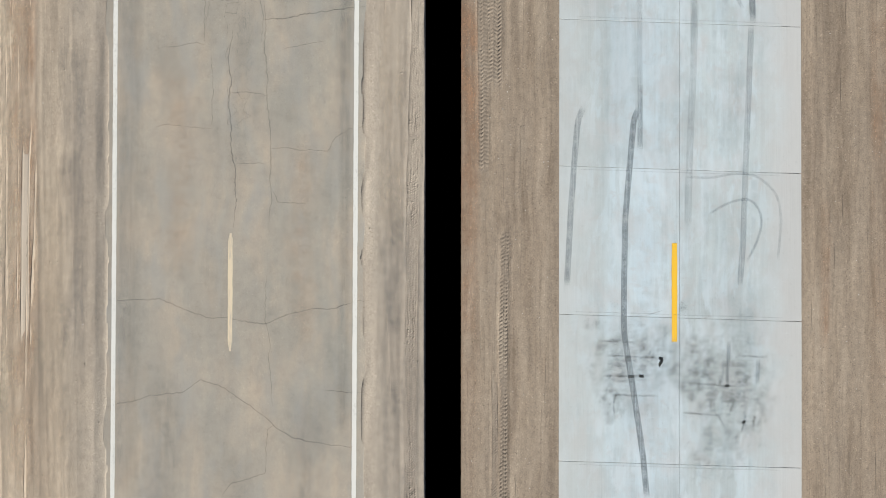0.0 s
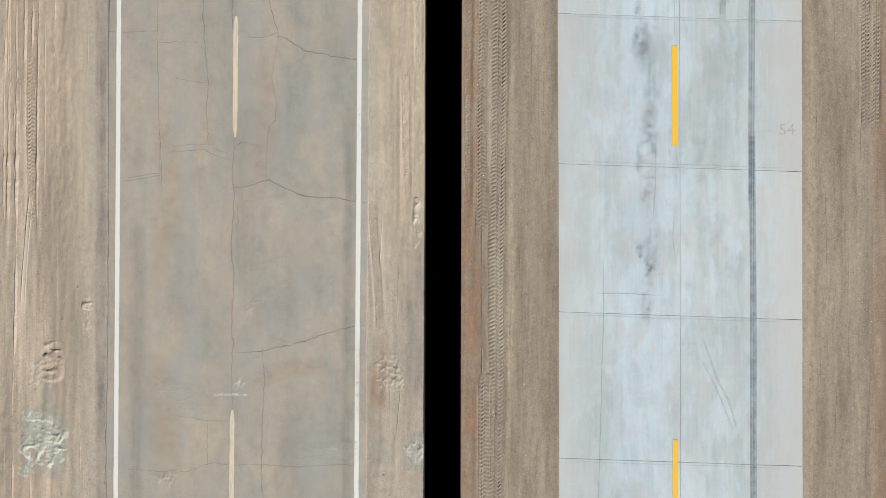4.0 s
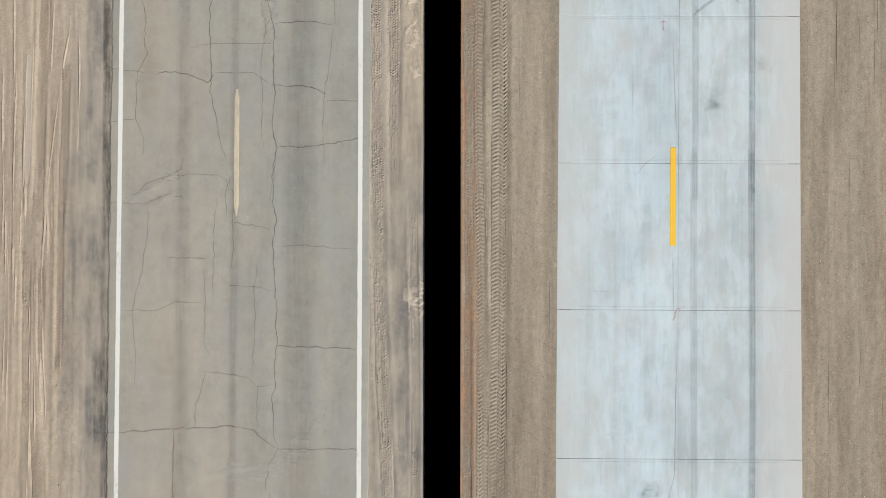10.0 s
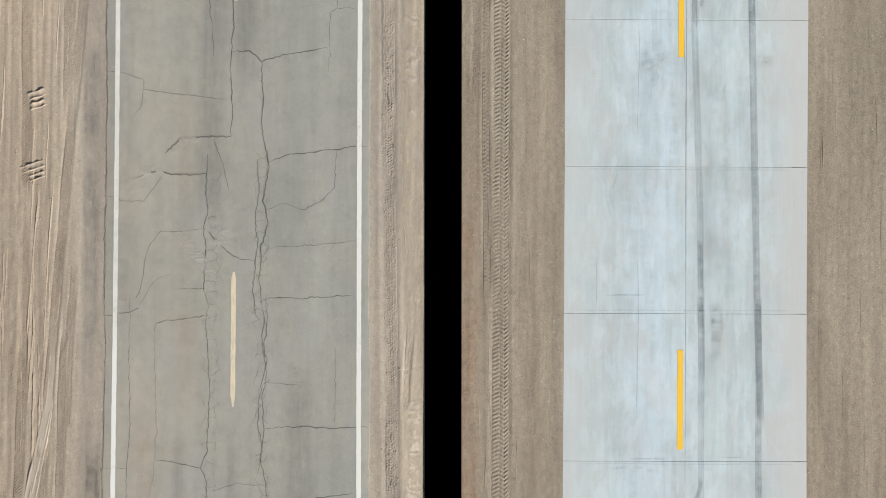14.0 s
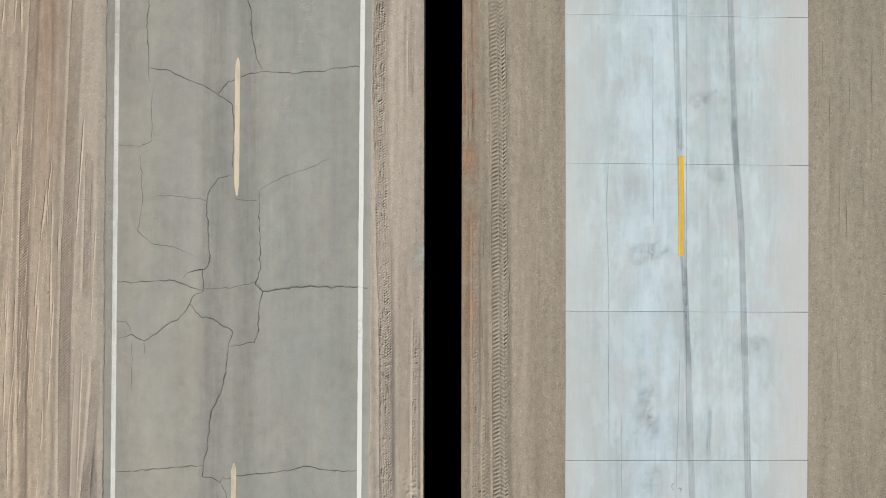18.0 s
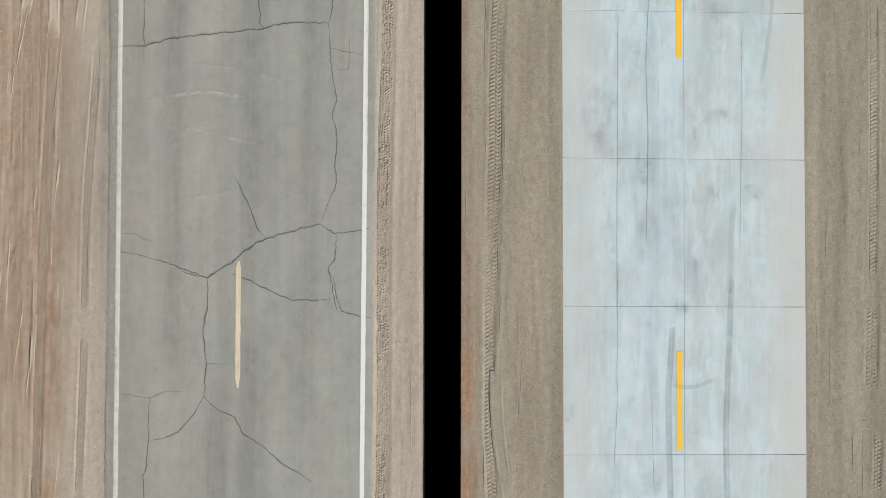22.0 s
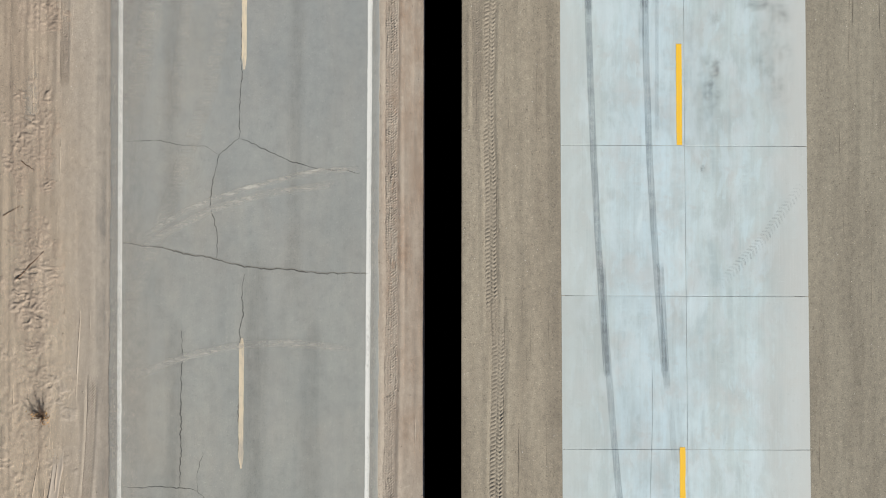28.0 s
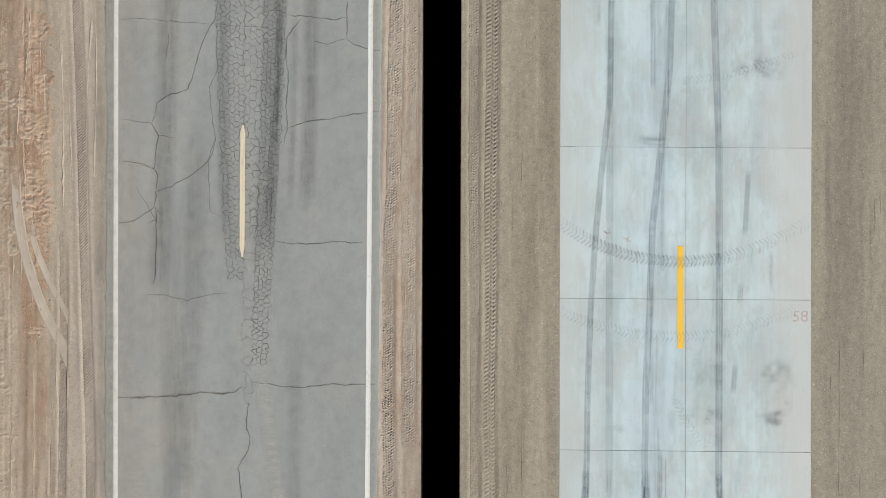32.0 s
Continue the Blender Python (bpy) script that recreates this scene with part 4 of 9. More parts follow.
crack(2, (-7.64, 30.77), (-7.64, 29.74), (-7.68, 28.78), (-7.64, 27.41), (-7.66, 26.31), (-7.63, 25.62), (-7.50, 24.52), (-7.50, 23.84), (-7.56, 23.42), (-7.47, 22.60), (-7.49, 22.05))
crack(1, (-10.40, 29.74), (-9.91, 29.60), (-9.57, 29.33), (-9.08, 29.12), (-8.74, 29.26), (-8.19, 29.67), (-7.64, 29.67), (-6.95, 29.47))
crack(1, (-9.08, 29.12), (-9.12, 27.41), (-9.12, 25.76), (-9.08, 24.52), (-9.05, 23.01), (-9.01, 21.29))
crack(1, (-10.80, 25.89), (-10.12, 25.82), (-9.08, 25.89))
crack(1, (-9.08, 25.51), (-8.53, 25.55), (-7.68, 25.51))
crack(1, (-8.88, 27.41), (-7.64, 27.41), (-6.81, 27.37))
crack(1, (-8.53, 24.38), (-7.50, 24.22))
crack(1, (-8.80, 22.01), (-7.63, 22.12), (-7.36, 21.98), (-6.80, 21.78))
crack(1, (-10.25, 21.08), (-9.56, 21.19), (-9.01, 21.29))
crack(1, (-9.30, 48.46), (-8.76, 48.63), (-8.21, 48.67))
crack(2, (-5.28, 50.23), (-5.31, 49.41), (-5.37, 48.46), (-5.23, 47.91), (-5.34, 47.37), (-5.33, 46.69), (-5.26, 45.73), (-5.22, 44.37), (-5.22, 43.90), (-5.28, 43.42), (-5.26, 42.60), (-5.36, 42.40), (-5.32, 41.51), (-5.25, 40.97), (-5.15, 40.73))
crack(2, (-5.15, 40.73), (-5.48, 40.15), (-5.55, 39.34))
crack(2, (-5.45, 39.34), (-5.34, 38.52), (-5.45, 38.18), (-5.47, 37.57), (-5.44, 36.89), (-5.55, 35.94), (-5.60, 35.13), (-5.57, 34.48))
crack(1, (-6.85, 49.55), (-6.60, 48.67), (-6.63, 47.78), (-6.59, 47.10), (-6.66, 46.28))
crack(1, (-6.57, 47.81), (-5.88, 47.71), (-5.41, 47.61))
crack(1, (-6.77, 45.87), (-5.95, 45.80), (-5.26, 45.67))
crack(1, (-5.81, 46.76), (-5.95, 45.73), (-5.88, 44.78), (-5.94, 43.83), (-6.01, 42.94))
crack(1, (-5.23, 47.07), (-4.38, 47.12), (-3.43, 47.03), (-2.68, 47.00))
crack(2, (-5.22, 43.94), (-4.51, 43.92), (-3.42, 43.90), (-2.60, 43.83))
crack(2, (-10.71, 41.19), (-9.96, 41.23), (-9.14, 41.30), (-8.46, 41.33), (-7.64, 41.37), (-6.82, 41.44), (-6.41, 41.40), (-5.93, 41.31), (-5.66, 41.04), (-5.15, 40.70))
crack(2, (-5.15, 40.70), (-4.50, 40.70), (-3.55, 40.74), (-2.73, 40.70), (-2.43, 40.66))
crack(2, (-8.46, 41.30), (-8.46, 40.42), (-8.48, 39.33), (-8.45, 38.24), (-8.47, 37.56))
crack(1, (-7.12, 48.60), (-7.22, 47.51), (-7.22, 46.55), (-7.24, 45.32))
crack(1, (-7.52, 46.41), (-7.47, 45.32), (-7.51, 44.23), (-7.44, 43.82), (-7.30, 43.55))
crack(1, (-7.44, 43.14), (-7.62, 42.46), (-7.78, 42.05), (-7.78, 41.37))
crack(1, (-7.51, 43.14), (-6.69, 43.04), (-6.07, 42.94), (-5.87, 42.67), (-5.32, 42.74))
crack(1, (-5.80, 42.67), (-5.84, 41.78), (-5.80, 41.38))
crack(1, (-10.11, 45.05), (-9.02, 45.05), (-8.47, 45.32), (-7.52, 45.32))
crack(1, (-8.75, 46.71), (-7.31, 46.71))
crack(1, (-9.30, 48.46), (-9.30, 47.51), (-9.46, 46.28), (-9.64, 45.73), (-9.77, 45.05), (-9.67, 43.69), (-9.69, 42.73))
crack(1, (-10.70, 38.57), (-9.88, 38.47), (-9.13, 38.40), (-8.52, 38.24))
crack(1, (-9.13, 37.22), (-8.58, 37.22), (-7.90, 37.36), (-7.22, 37.57), (-6.67, 37.50), (-5.58, 37.50))
crack(1, (-9.95, 37.62), (-9.40, 37.49), (-9.06, 37.22))
crack(1, (-9.06, 37.18), (-9.26, 36.74), (-9.81, 36.20), (-10.22, 35.92))
crack(3, (-7.83, 37.70), (-7.42, 37.77), (-7.11, 37.59))
crack(1, (-4.83, 38.25), (-4.36, 38.19), (-3.95, 38.01), (-3.27, 38.33))
crack(1, (-3.88, 37.98), (-3.91, 37.03), (-3.90, 35.61), (-3.90, 34.48))
crack(1, (-7.49, 36.82), (-7.51, 35.53), (-7.35, 35.46))
crack(1, (-7.01, 36.89), (-6.87, 35.80), (-6.94, 35.39), (-6.73, 34.47))
crack(2, (-5.64, 64.05), (-5.50, 63.24), (-5.57, 62.56), (-5.46, 61.89), (-5.63, 60.94), (-5.70, 60.13), (-5.56, 59.33), (-5.67, 58.65))
crack(2, (-5.46, 64.05), (-5.41, 63.24), (-5.50, 62.43), (-5.43, 61.62), (-5.57, 60.81), (-5.50, 60.00), (-5.59, 58.92), (-5.43, 58.25), (-5.38, 57.58), (-5.62, 57.38))
crack(2, (-5.62, 57.44), (-5.72, 56.50), (-5.62, 55.70), (-5.58, 55.16), (-5.42, 54.36), (-5.31, 53.82), (-5.35, 52.61), (-5.28, 51.95), (-5.37, 50.87), (-5.23, 50.21), (-5.34, 49.54), (-5.43, 48.50))
crack(1, (-5.66, 55.70), (-5.71, 54.62), (-5.58, 53.82), (-5.75, 52.88), (-5.68, 51.94), (-5.70, 50.61), (-5.65, 50.21))
crack(2, (-7.16, 63.78), (-7.30, 63.24), (-7.21, 62.02), (-7.15, 60.94), (-7.21, 60.14), (-7.24, 59.19), (-7.44, 58.72), (-7.24, 58.25), (-7.20, 57.04), (-7.30, 56.37), (-7.27, 54.89), (-7.36, 54.62), (-7.36, 53.28), (-7.29, 52.48), (-7.36, 51.94), (-7.13, 51.14), (-7.04, 50.47), (-6.85, 49.80))
crack(1, (-8.87, 63.17), (-8.83, 61.35), (-8.79, 60.00), (-8.86, 58.65), (-9.03, 57.71))
crack(1, (-9.62, 64.05), (-9.64, 61.89), (-9.60, 60.00), (-9.70, 58.65), (-9.72, 56.50), (-9.65, 55.43), (-9.38, 54.36), (-9.42, 53.42), (-9.31, 53.15), (-9.64, 52.61), (-9.70, 51.14), (-9.43, 50.47), (-9.46, 49.94))
crack(1, (-10.51, 58.75), (-9.66, 58.70))
crack(2, (-8.79, 58.95), (-8.25, 58.90), (-7.44, 58.72))
crack(1, (-9.59, 55.70), (-8.91, 55.76), (-8.78, 55.90), (-8.11, 56.07), (-7.44, 56.07))
crack(1, (-10.65, 52.75), (-10.11, 52.61), (-9.57, 52.61), (-9.37, 52.48))
crack(2, (-9.10, 52.48), (-8.77, 52.59), (-8.03, 52.51), (-7.42, 52.24), (-7.22, 52.48))
crack(2, (-5.43, 59.93), (-4.35, 60.00), (-3.41, 59.93), (-2.60, 60.00), (-2.31, 59.96))
crack(2, (-5.36, 57.78), (-4.35, 57.71), (-3.54, 57.85), (-2.74, 57.95))
crack(1, (-5.63, 58.18), (-6.37, 58.25), (-7.15, 57.98))
crack(1, (-5.66, 56.44), (-6.63, 56.26), (-7.19, 56.23))
crack(2, (-5.31, 54.09), (-4.34, 54.16), (-3.40, 54.09))
crack(1, (-3.40, 54.09), (-3.47, 55.16), (-3.14, 55.36), (-2.26, 55.50))
crack(1, (-3.47, 54.02), (-3.60, 52.62), (-3.73, 51.95), (-3.77, 50.88), (-3.73, 49.54))
crack(1, (-7.96, 53.35), (-7.29, 53.48), (-5.35, 53.48))
crack(1, (-7.18, 52.55), (-5.95, 52.55), (-5.61, 52.28), (-5.34, 52.15))
crack(2, (-5.34, 52.15), (-4.47, 52.15), (-3.94, 52.01), (-3.67, 51.88))
crack(1, (-3.67, 51.68), (-2.46, 51.65))
crack(2, (-5.27, 50.21), (-4.47, 50.21), (-3.67, 50.31), (-3.00, 50.41), (-2.39, 50.52))
crack(1, (-5.50, 61.35), (-4.76, 61.28), (-4.35, 61.24))
crack(1, (-3.31, 62.42), (-3.32, 60.00))
crack(1, (-10.57, 51.01), (-9.70, 51.11))
crack(1, (-7.29, 74.40), (-7.22, 72.74), (-7.11, 72.34), (-7.10, 71.41))
crack(1, (-6.90, 74.53), (-6.69, 74.00))
crack(2, (-6.70, 75.40), (-6.56, 74.34), (-6.49, 73.27), (-6.49, 72.21), (-6.57, 70.88), (-6.51, 69.69), (-6.54, 68.90))
crack(2, (-6.55, 71.55), (-5.96, 71.55), (-5.62, 71.22), (-4.96, 71.45), (-4.30, 71.55), (-3.58, 71.66))
crack(1, (-3.25, 74.62), (-3.28, 72.89), (-3.51, 72.75), (-3.51, 71.56), (-3.57, 70.89))
crack(1, (-3.28, 72.89), (-2.72, 72.89))
crack(3, (-5.62, 71.22), (-5.55, 70.09), (-5.62, 69.30), (-5.48, 68.50), (-5.37, 67.97), (-5.48, 67.44), (-5.58, 66.92), (-5.40, 66.26), (-5.60, 65.60), (-5.66, 64.41), (-5.59, 63.75))
crack(2, (-5.74, 68.24), (-5.67, 67.18), (-5.80, 66.39), (-5.73, 65.60), (-5.86, 64.41), (-5.83, 63.62), (-5.59, 63.09))
crack(2, (-5.37, 68.13), (-4.82, 68.34), (-3.90, 68.44), (-3.10, 68.55), (-2.34, 68.64))
crack(1, (-5.47, 66.65), (-4.95, 66.85), (-4.29, 66.65), (-3.76, 66.92), (-3.36, 67.32), (-3.30, 68.51))
crack(1, (-5.47, 65.40), (-5.07, 65.53), (-4.41, 65.53), (-3.36, 65.62), (-2.57, 65.70))
crack(2, (-5.59, 63.82), (-5.33, 63.95), (-4.41, 63.91), (-2.83, 64.02))
crack(1, (-10.44, 70.94), (-9.84, 70.87), (-9.25, 70.68), (-9.25, 70.35), (-8.39, 70.24), (-7.47, 70.13), (-6.67, 70.06))
crack(1, (-9.25, 70.35), (-9.31, 69.82), (-9.54, 69.55))
crack(3, (-8.58, 68.39), (-8.12, 68.83), (-7.53, 68.89), (-6.54, 68.90))
crack(3, (-9.56, 67.57), (-9.16, 67.77), (-8.77, 67.84), (-8.31, 67.73), (-7.26, 67.75))
crack(1, (-10.47, 67.11), (-9.82, 66.91), (-9.22, 66.91), (-8.64, 67.70))
crack(2, (-7.26, 68.37), (-7.32, 67.18), (-7.25, 66.65), (-7.38, 66.12), (-7.31, 65.33), (-7.37, 64.15), (-7.23, 63.75))
crack(1, (-7.38, 66.08), (-7.97, 65.99), (-8.69, 65.99), (-9.02, 65.59), (-9.15, 65.20), (-9.27, 64.41), (-9.47, 63.75))
crack(1, (-8.29, 64.21), (-7.30, 64.21))
crack(2, (-10.38, 63.38), (-9.66, 63.49), (-9.33, 63.62))
crack(1, (-9.34, 63.69), (-9.01, 64.28), (-8.75, 64.54), (-8.36, 64.67))
crack(2, (-8.87, 62.90), (-8.81, 63.16), (-8.09, 63.29), (-7.23, 63.40))
crack(2, (-7.38, 66.12), (-6.98, 65.66), (-6.59, 65.33), (-6.26, 65.13), (-5.79, 65.07))
crack(1, (-7.13, 68.90), (-6.80, 68.10), (-6.59, 67.18))
crack(2, (-10.05, 82.64), (-9.14, 82.65), (-8.23, 82.69), (-7.77, 82.49), (-7.34, 82.37))
crack(1, (-7.34, 82.43), (-6.52, 82.46), (-5.74, 82.64))
crack(3, (-5.74, 82.64), (-5.54, 82.35), (-4.82, 82.44), (-4.03, 82.52), (-3.37, 82.48), (-2.32, 82.46))
crack(2, (-5.65, 85.48), (-5.68, 84.62), (-5.64, 83.83), (-5.61, 83.04), (-5.77, 82.57), (-5.54, 82.35), (-5.67, 81.71), (-5.67, 81.12), (-5.79, 80.79), (-6.51, 80.66))
crack(1, (-5.65, 85.48), (-5.23, 85.75), (-4.71, 85.96), (-4.31, 86.09), (-3.52, 86.43))
crack(2, (-6.55, 85.94), (-6.94, 85.80), (-7.20, 85.40), (-7.26, 85.07), (-7.22, 84.21), (-7.15, 83.29), (-7.31, 83.03), (-7.84, 82.92), (-7.97, 82.76))
crack(2, (-7.77, 82.96), (-7.38, 83.02), (-7.34, 82.37))
crack(1, (-7.26, 85.14), (-7.98, 85.24), (-8.77, 85.29))
crack(1, (-6.41, 85.21), (-6.15, 85.15), (-5.69, 85.13))
crack(2, (-7.34, 82.37), (-7.64, 82.23), (-7.76, 81.97), (-8.09, 81.51), (-8.48, 81.31), (-8.80, 81.04), (-9.13, 80.84), (-9.52, 81.04), (-9.91, 80.91))
crack(1, (-10.17, 81.54), (-9.65, 81.37), (-9.52, 81.10))
crack(1, (-9.13, 80.84), (-9.12, 80.45))
crack(2, (-7.76, 81.97), (-7.43, 81.57), (-7.04, 81.51), (-6.78, 81.31), (-6.45, 81.12), (-6.58, 80.66))
crack(3, (-6.58, 80.66), (-6.64, 79.87), (-6.77, 79.34), (-7.09, 78.68), (-7.15, 78.16), (-7.21, 77.63), (-7.30, 77.11))
crack(2, (-10.00, 76.85), (-9.10, 76.91), (-8.06, 77.00), (-7.34, 77.04))
crack(2, (-7.30, 77.11), (-7.34, 76.71), (-7.01, 76.65), (-6.81, 76.52), (-6.69, 76.71))
crack(2, (-6.68, 76.65), (-5.58, 76.78), (-4.79, 76.87), (-4.14, 77.00), (-3.48, 76.87), (-2.43, 76.87))
crack(1, (-6.81, 76.52), (-6.62, 76.19), (-6.55, 75.53), (-6.61, 75.01))
crack(1, (-6.90, 76.19), (-6.90, 75.53), (-6.67, 74.88), (-6.61, 74.36), (-6.54, 73.83), (-6.60, 73.44))
crack(2, (-9.98, 74.11), (-9.07, 74.17), (-8.30, 74.26), (-7.26, 74.23), (-6.97, 74.36), (-6.67, 74.49))
crack(1, (-9.30, 86.74), (-9.22, 84.99), (-9.35, 84.20), (-8.89, 83.81), (-8.23, 83.71), (-7.58, 83.42))
crack(1, (-9.51, 80.78), (-9.50, 79.33))
crack(2, (-3.40, 101.23), (-3.29, 100.50), (-3.13, 100.10), (-2.46, 99.93), (-2.20, 99.91))
crack(2, (-8.02, 101.33), (-7.63, 101.20), (-7.26, 101.12), (-6.97, 101.32))
crack(3, (-7.26, 101.12), (-7.25, 100.25), (-7.38, 99.45), (-7.28, 98.52), (-7.34, 97.46))
crack(1, (-7.28, 98.45), (-6.69, 98.50))
crack(2, (-7.34, 97.46), (-6.88, 97.06), (-6.42, 96.87), (-6.15, 96.34), (-5.62, 96.01), (-4.96, 95.42), (-4.30, 95.02), (-4.03, 94.82))
crack(2, (-7.34, 97.46), (-7.66, 96.93), (-8.12, 96.39), (-8.51, 96.23), (-9.03, 96.12))
crack(1, (-10.22, 97.57), (-9.56, 97.55), (-8.98, 97.45), (-8.52, 97.65), (-8.00, 97.65))
crack(2, (-9.00, 97.45), (-9.03, 96.12), (-9.09, 95.33), (-9.19, 95.06), (-9.15, 94.01), (-9.08, 93.48), (-9.11, 92.17), (-9.06, 91.38), (-9.12, 90.72), (-9.04, 88.75))
crack(2, (-10.34, 93.98), (-9.67, 93.94), (-9.15, 93.79))
crack(3, (-9.08, 93.77), (-7.84, 93.72), (-6.66, 93.65), (-5.61, 93.56), (-4.69, 93.69), (-3.90, 93.87), (-3.10, 93.89), (-2.31, 94.00))
crack(1, (-5.62, 94.42), (-5.64, 93.56), (-5.58, 93.16))
crack(1, (-5.71, 93.23), (-5.67, 92.43), (-5.80, 91.90), (-6.13, 91.84))
crack(2, (-6.42, 93.22), (-6.46, 92.17), (-6.19, 91.64), (-5.93, 90.98), (-5.92, 90.32), (-5.79, 89.53), (-5.59, 89.16))
crack(2, (-9.11, 89.21), (-8.46, 89.14), (-7.94, 88.88), (-7.29, 88.61), (-6.96, 88.41))
crack(2, (-6.96, 88.41), (-6.63, 88.81), (-6.11, 89.00), (-5.59, 89.13))
crack(2, (-5.59, 89.13), (-4.67, 89.06), (-3.88, 89.15), (-2.96, 89.28), (-2.32, 89.36))
crack(2, (-6.96, 88.41), (-6.50, 88.08), (-6.43, 87.03), (-6.51, 86.14))
crack(1, (-8.91, 88.55), (-8.98, 88.10), (-8.94, 86.98), (-9.29, 86.79), (-10.26, 86.86))
crack(3, (-10.34, 108.18), (-9.29, 108.28), (-8.38, 108.51), (-7.60, 108.62), (-6.55, 108.72), (-5.62, 108.83), (-4.97, 109.02), (-4.31, 109.06), (-3.58, 109.04))
crack(2, (-5.58, 113.04), (-5.75, 112.71), (-5.70, 111.78), (-5.61, 110.91))
crack(2, (-5.79, 110.71), (-5.73, 109.65), (-5.69, 108.99), (-5.56, 108.83))
crack(2, (-9.28, 110.66), (-8.66, 110.76), (-8.00, 110.87), (-7.08, 110.84), (-6.16, 110.78), (-5.63, 110.87))
crack(2, (-10.23, 111.35), (-9.57, 111.02), (-9.31, 110.69), (-9.24, 109.50), (-9.25, 107.78))
crack(2, (-3.58, 109.04), (-3.51, 107.93), (-3.44, 107.40), (-3.30, 106.61), (-3.44, 106.21), (-3.30, 105.41), (-3.36, 104.62), (-3.30, 104.09), (-3.52, 103.56), (-3.75, 102.90))
crack(2, (-2.99, 111.10), (-3.32, 110.99), (-3.45, 110.59), (-3.45, 109.53), (-3.58, 109.04))
crack(1, (-3.51, 108.26), (-2.91, 108.13), (-2.45, 108.07))
crack(1, (-2.91, 108.67), (-2.95, 107.60), (-3.31, 107.64))
crack(2, (-3.33, 114.13), (-2.93, 113.80), (-2.86, 113.13), (-2.93, 112.33), (-2.99, 111.10))
crack(2, (-6.18, 113.84), (-5.25, 113.94), (-4.33, 113.99), (-3.33, 114.13))
crack(2, (-7.11, 115.22), (-7.17, 114.22), (-7.10, 113.89), (-6.70, 113.74))
crack(1, (-7.17, 114.18), (-7.76, 113.89), (-8.08, 113.68), (-8.61, 113.19), (-9.39, 113.01))
crack(1, (-6.97, 114.40), (-6.57, 114.23), (-6.34, 113.90))
crack(1, (-2.94, 115.27), (-2.87, 114.20), (-2.53, 113.47), (-2.20, 113.14))
crack(1, (-2.86, 112.60), (-2.46, 112.40))
crack(2, (-6.46, 104.29), (-6.19, 103.70), (-5.93, 103.23), (-5.73, 102.64), (-5.46, 102.38))
crack(2, (-10.29, 102.00), (-9.25, 101.80), (-8.47, 101.60), (-7.81, 101.33), (-7.29, 101.13))
crack(3, (-7.29, 101.13), (-6.77, 101.46), (-6.51, 101.59), (-6.12, 101.98), (-5.72, 102.24), (-5.33, 102.38), (-4.67, 102.57), (-3.82, 102.79))
crack(2, (-3.82, 102.79), (-3.36, 102.50), (-2.23, 102.67))
crack(2, (-3.29, 102.47), (-3.35, 101.71), (-3.55, 101.44), (-3.41, 100.65), (-3.28, 100.12))
crack(2, (-6.51, 101.26), (-5.98, 101.06), (-5.19, 100.66), (-4.66, 100.44), (-3.48, 100.46))
crack(1, (-9.91, 102.52), (-9.39, 102.45), (-8.99, 102.26))
crack(2, (-6.10, 128.91), (-6.17, 128.38), (-6.13, 127.71), (-6.26, 127.18), (-6.22, 125.98), (-6.26, 124.78), (-6.28, 123.32))
crack(2, (-8.02, 127.17), (-8.03, 124.91), (-8.05, 123.18), (-8.06, 122.38))
crack(2, (-9.78, 122.38), (-8.52, 122.38), (-8.00, 122.35), (-7.53, 122.25))
crack(1, (-7.37, 123.44), (-7.54, 122.78), (-7.53, 122.25))
crack(2, (-7.53, 122.25), (-7.00, 121.78), (-6.54, 121.32), (-6.40, 120.66), (-6.27, 120.06))
crack(3, (-6.27, 120.03), (-5.28, 120.26), (-4.55, 120.15), (-3.42, 120.13))
crack(2, (-9.70, 119.35), (-8.64, 119.30), (-8.11, 119.17), (-7.39, 119.46), (-6.99, 119.66), (-6.27, 120.03))
crack(2, (-8.11, 119.17), (-8.11, 118.00), (-8.13, 117.08))
crack(2, (-7.32, 119.44), (-6.99, 118.53), (-6.98, 117.61), (-6.94, 116.68))
crack(2, (-3.35, 120.33), (-3.09, 120.53), (-2.22, 120.86))
crack(2, (-3.35, 120.33), (-3.42, 119.60), (-3.35, 118.93), (-3.15, 118.14))
crack(1, (-3.15, 118.14), (-2.88, 117.87), (-2.79, 117.34), (-2.88, 116.81), (-2.81, 115.48))
crack(3, (-10.28, 116.81), (-9.68, 116.81), (-9.02, 116.72), (-7.84, 116.65), (-6.52, 116.61), (-5.73, 116.65), (-5.06, 116.81), (-4.14, 116.85), (-3.34, 116.92), (-2.94, 117.07), (-2.41, 117.27))
crack(2, (-9.02, 116.75), (-9.02, 115.10))
crack(1, (-6.94, 116.61), (-7.02, 116.28))
crack(2, (-7.18, 116.61), (-7.17, 115.49), (-7.24, 114.83), (-7.26, 114.17))
crack(2, (-3.87, 116.88), (-3.74, 116.28), (-3.54, 115.22), (-3.36, 114.42), (-3.40, 114.03))
crack(1, (-3.34, 116.81), (-3.08, 116.48), (-2.54, 116.08), (-2.34, 115.81))
crack(1, (-2.56, 121.20), (-2.49, 119.86), (-2.35, 118.54), (-2.55, 117.87))
crack(1, (-2.68, 118.54), (-2.41, 117.47), (-2.57, 116.41), (-2.47, 115.08), (-2.27, 113.79))
crack(1, (-6.06, 140.98), (-6.02, 140.06))
crack(2, (-6.23, 140.12), (-6.28, 139.73), (-6.15, 139.27), (-6.15, 137.69), (-6.22, 135.45))
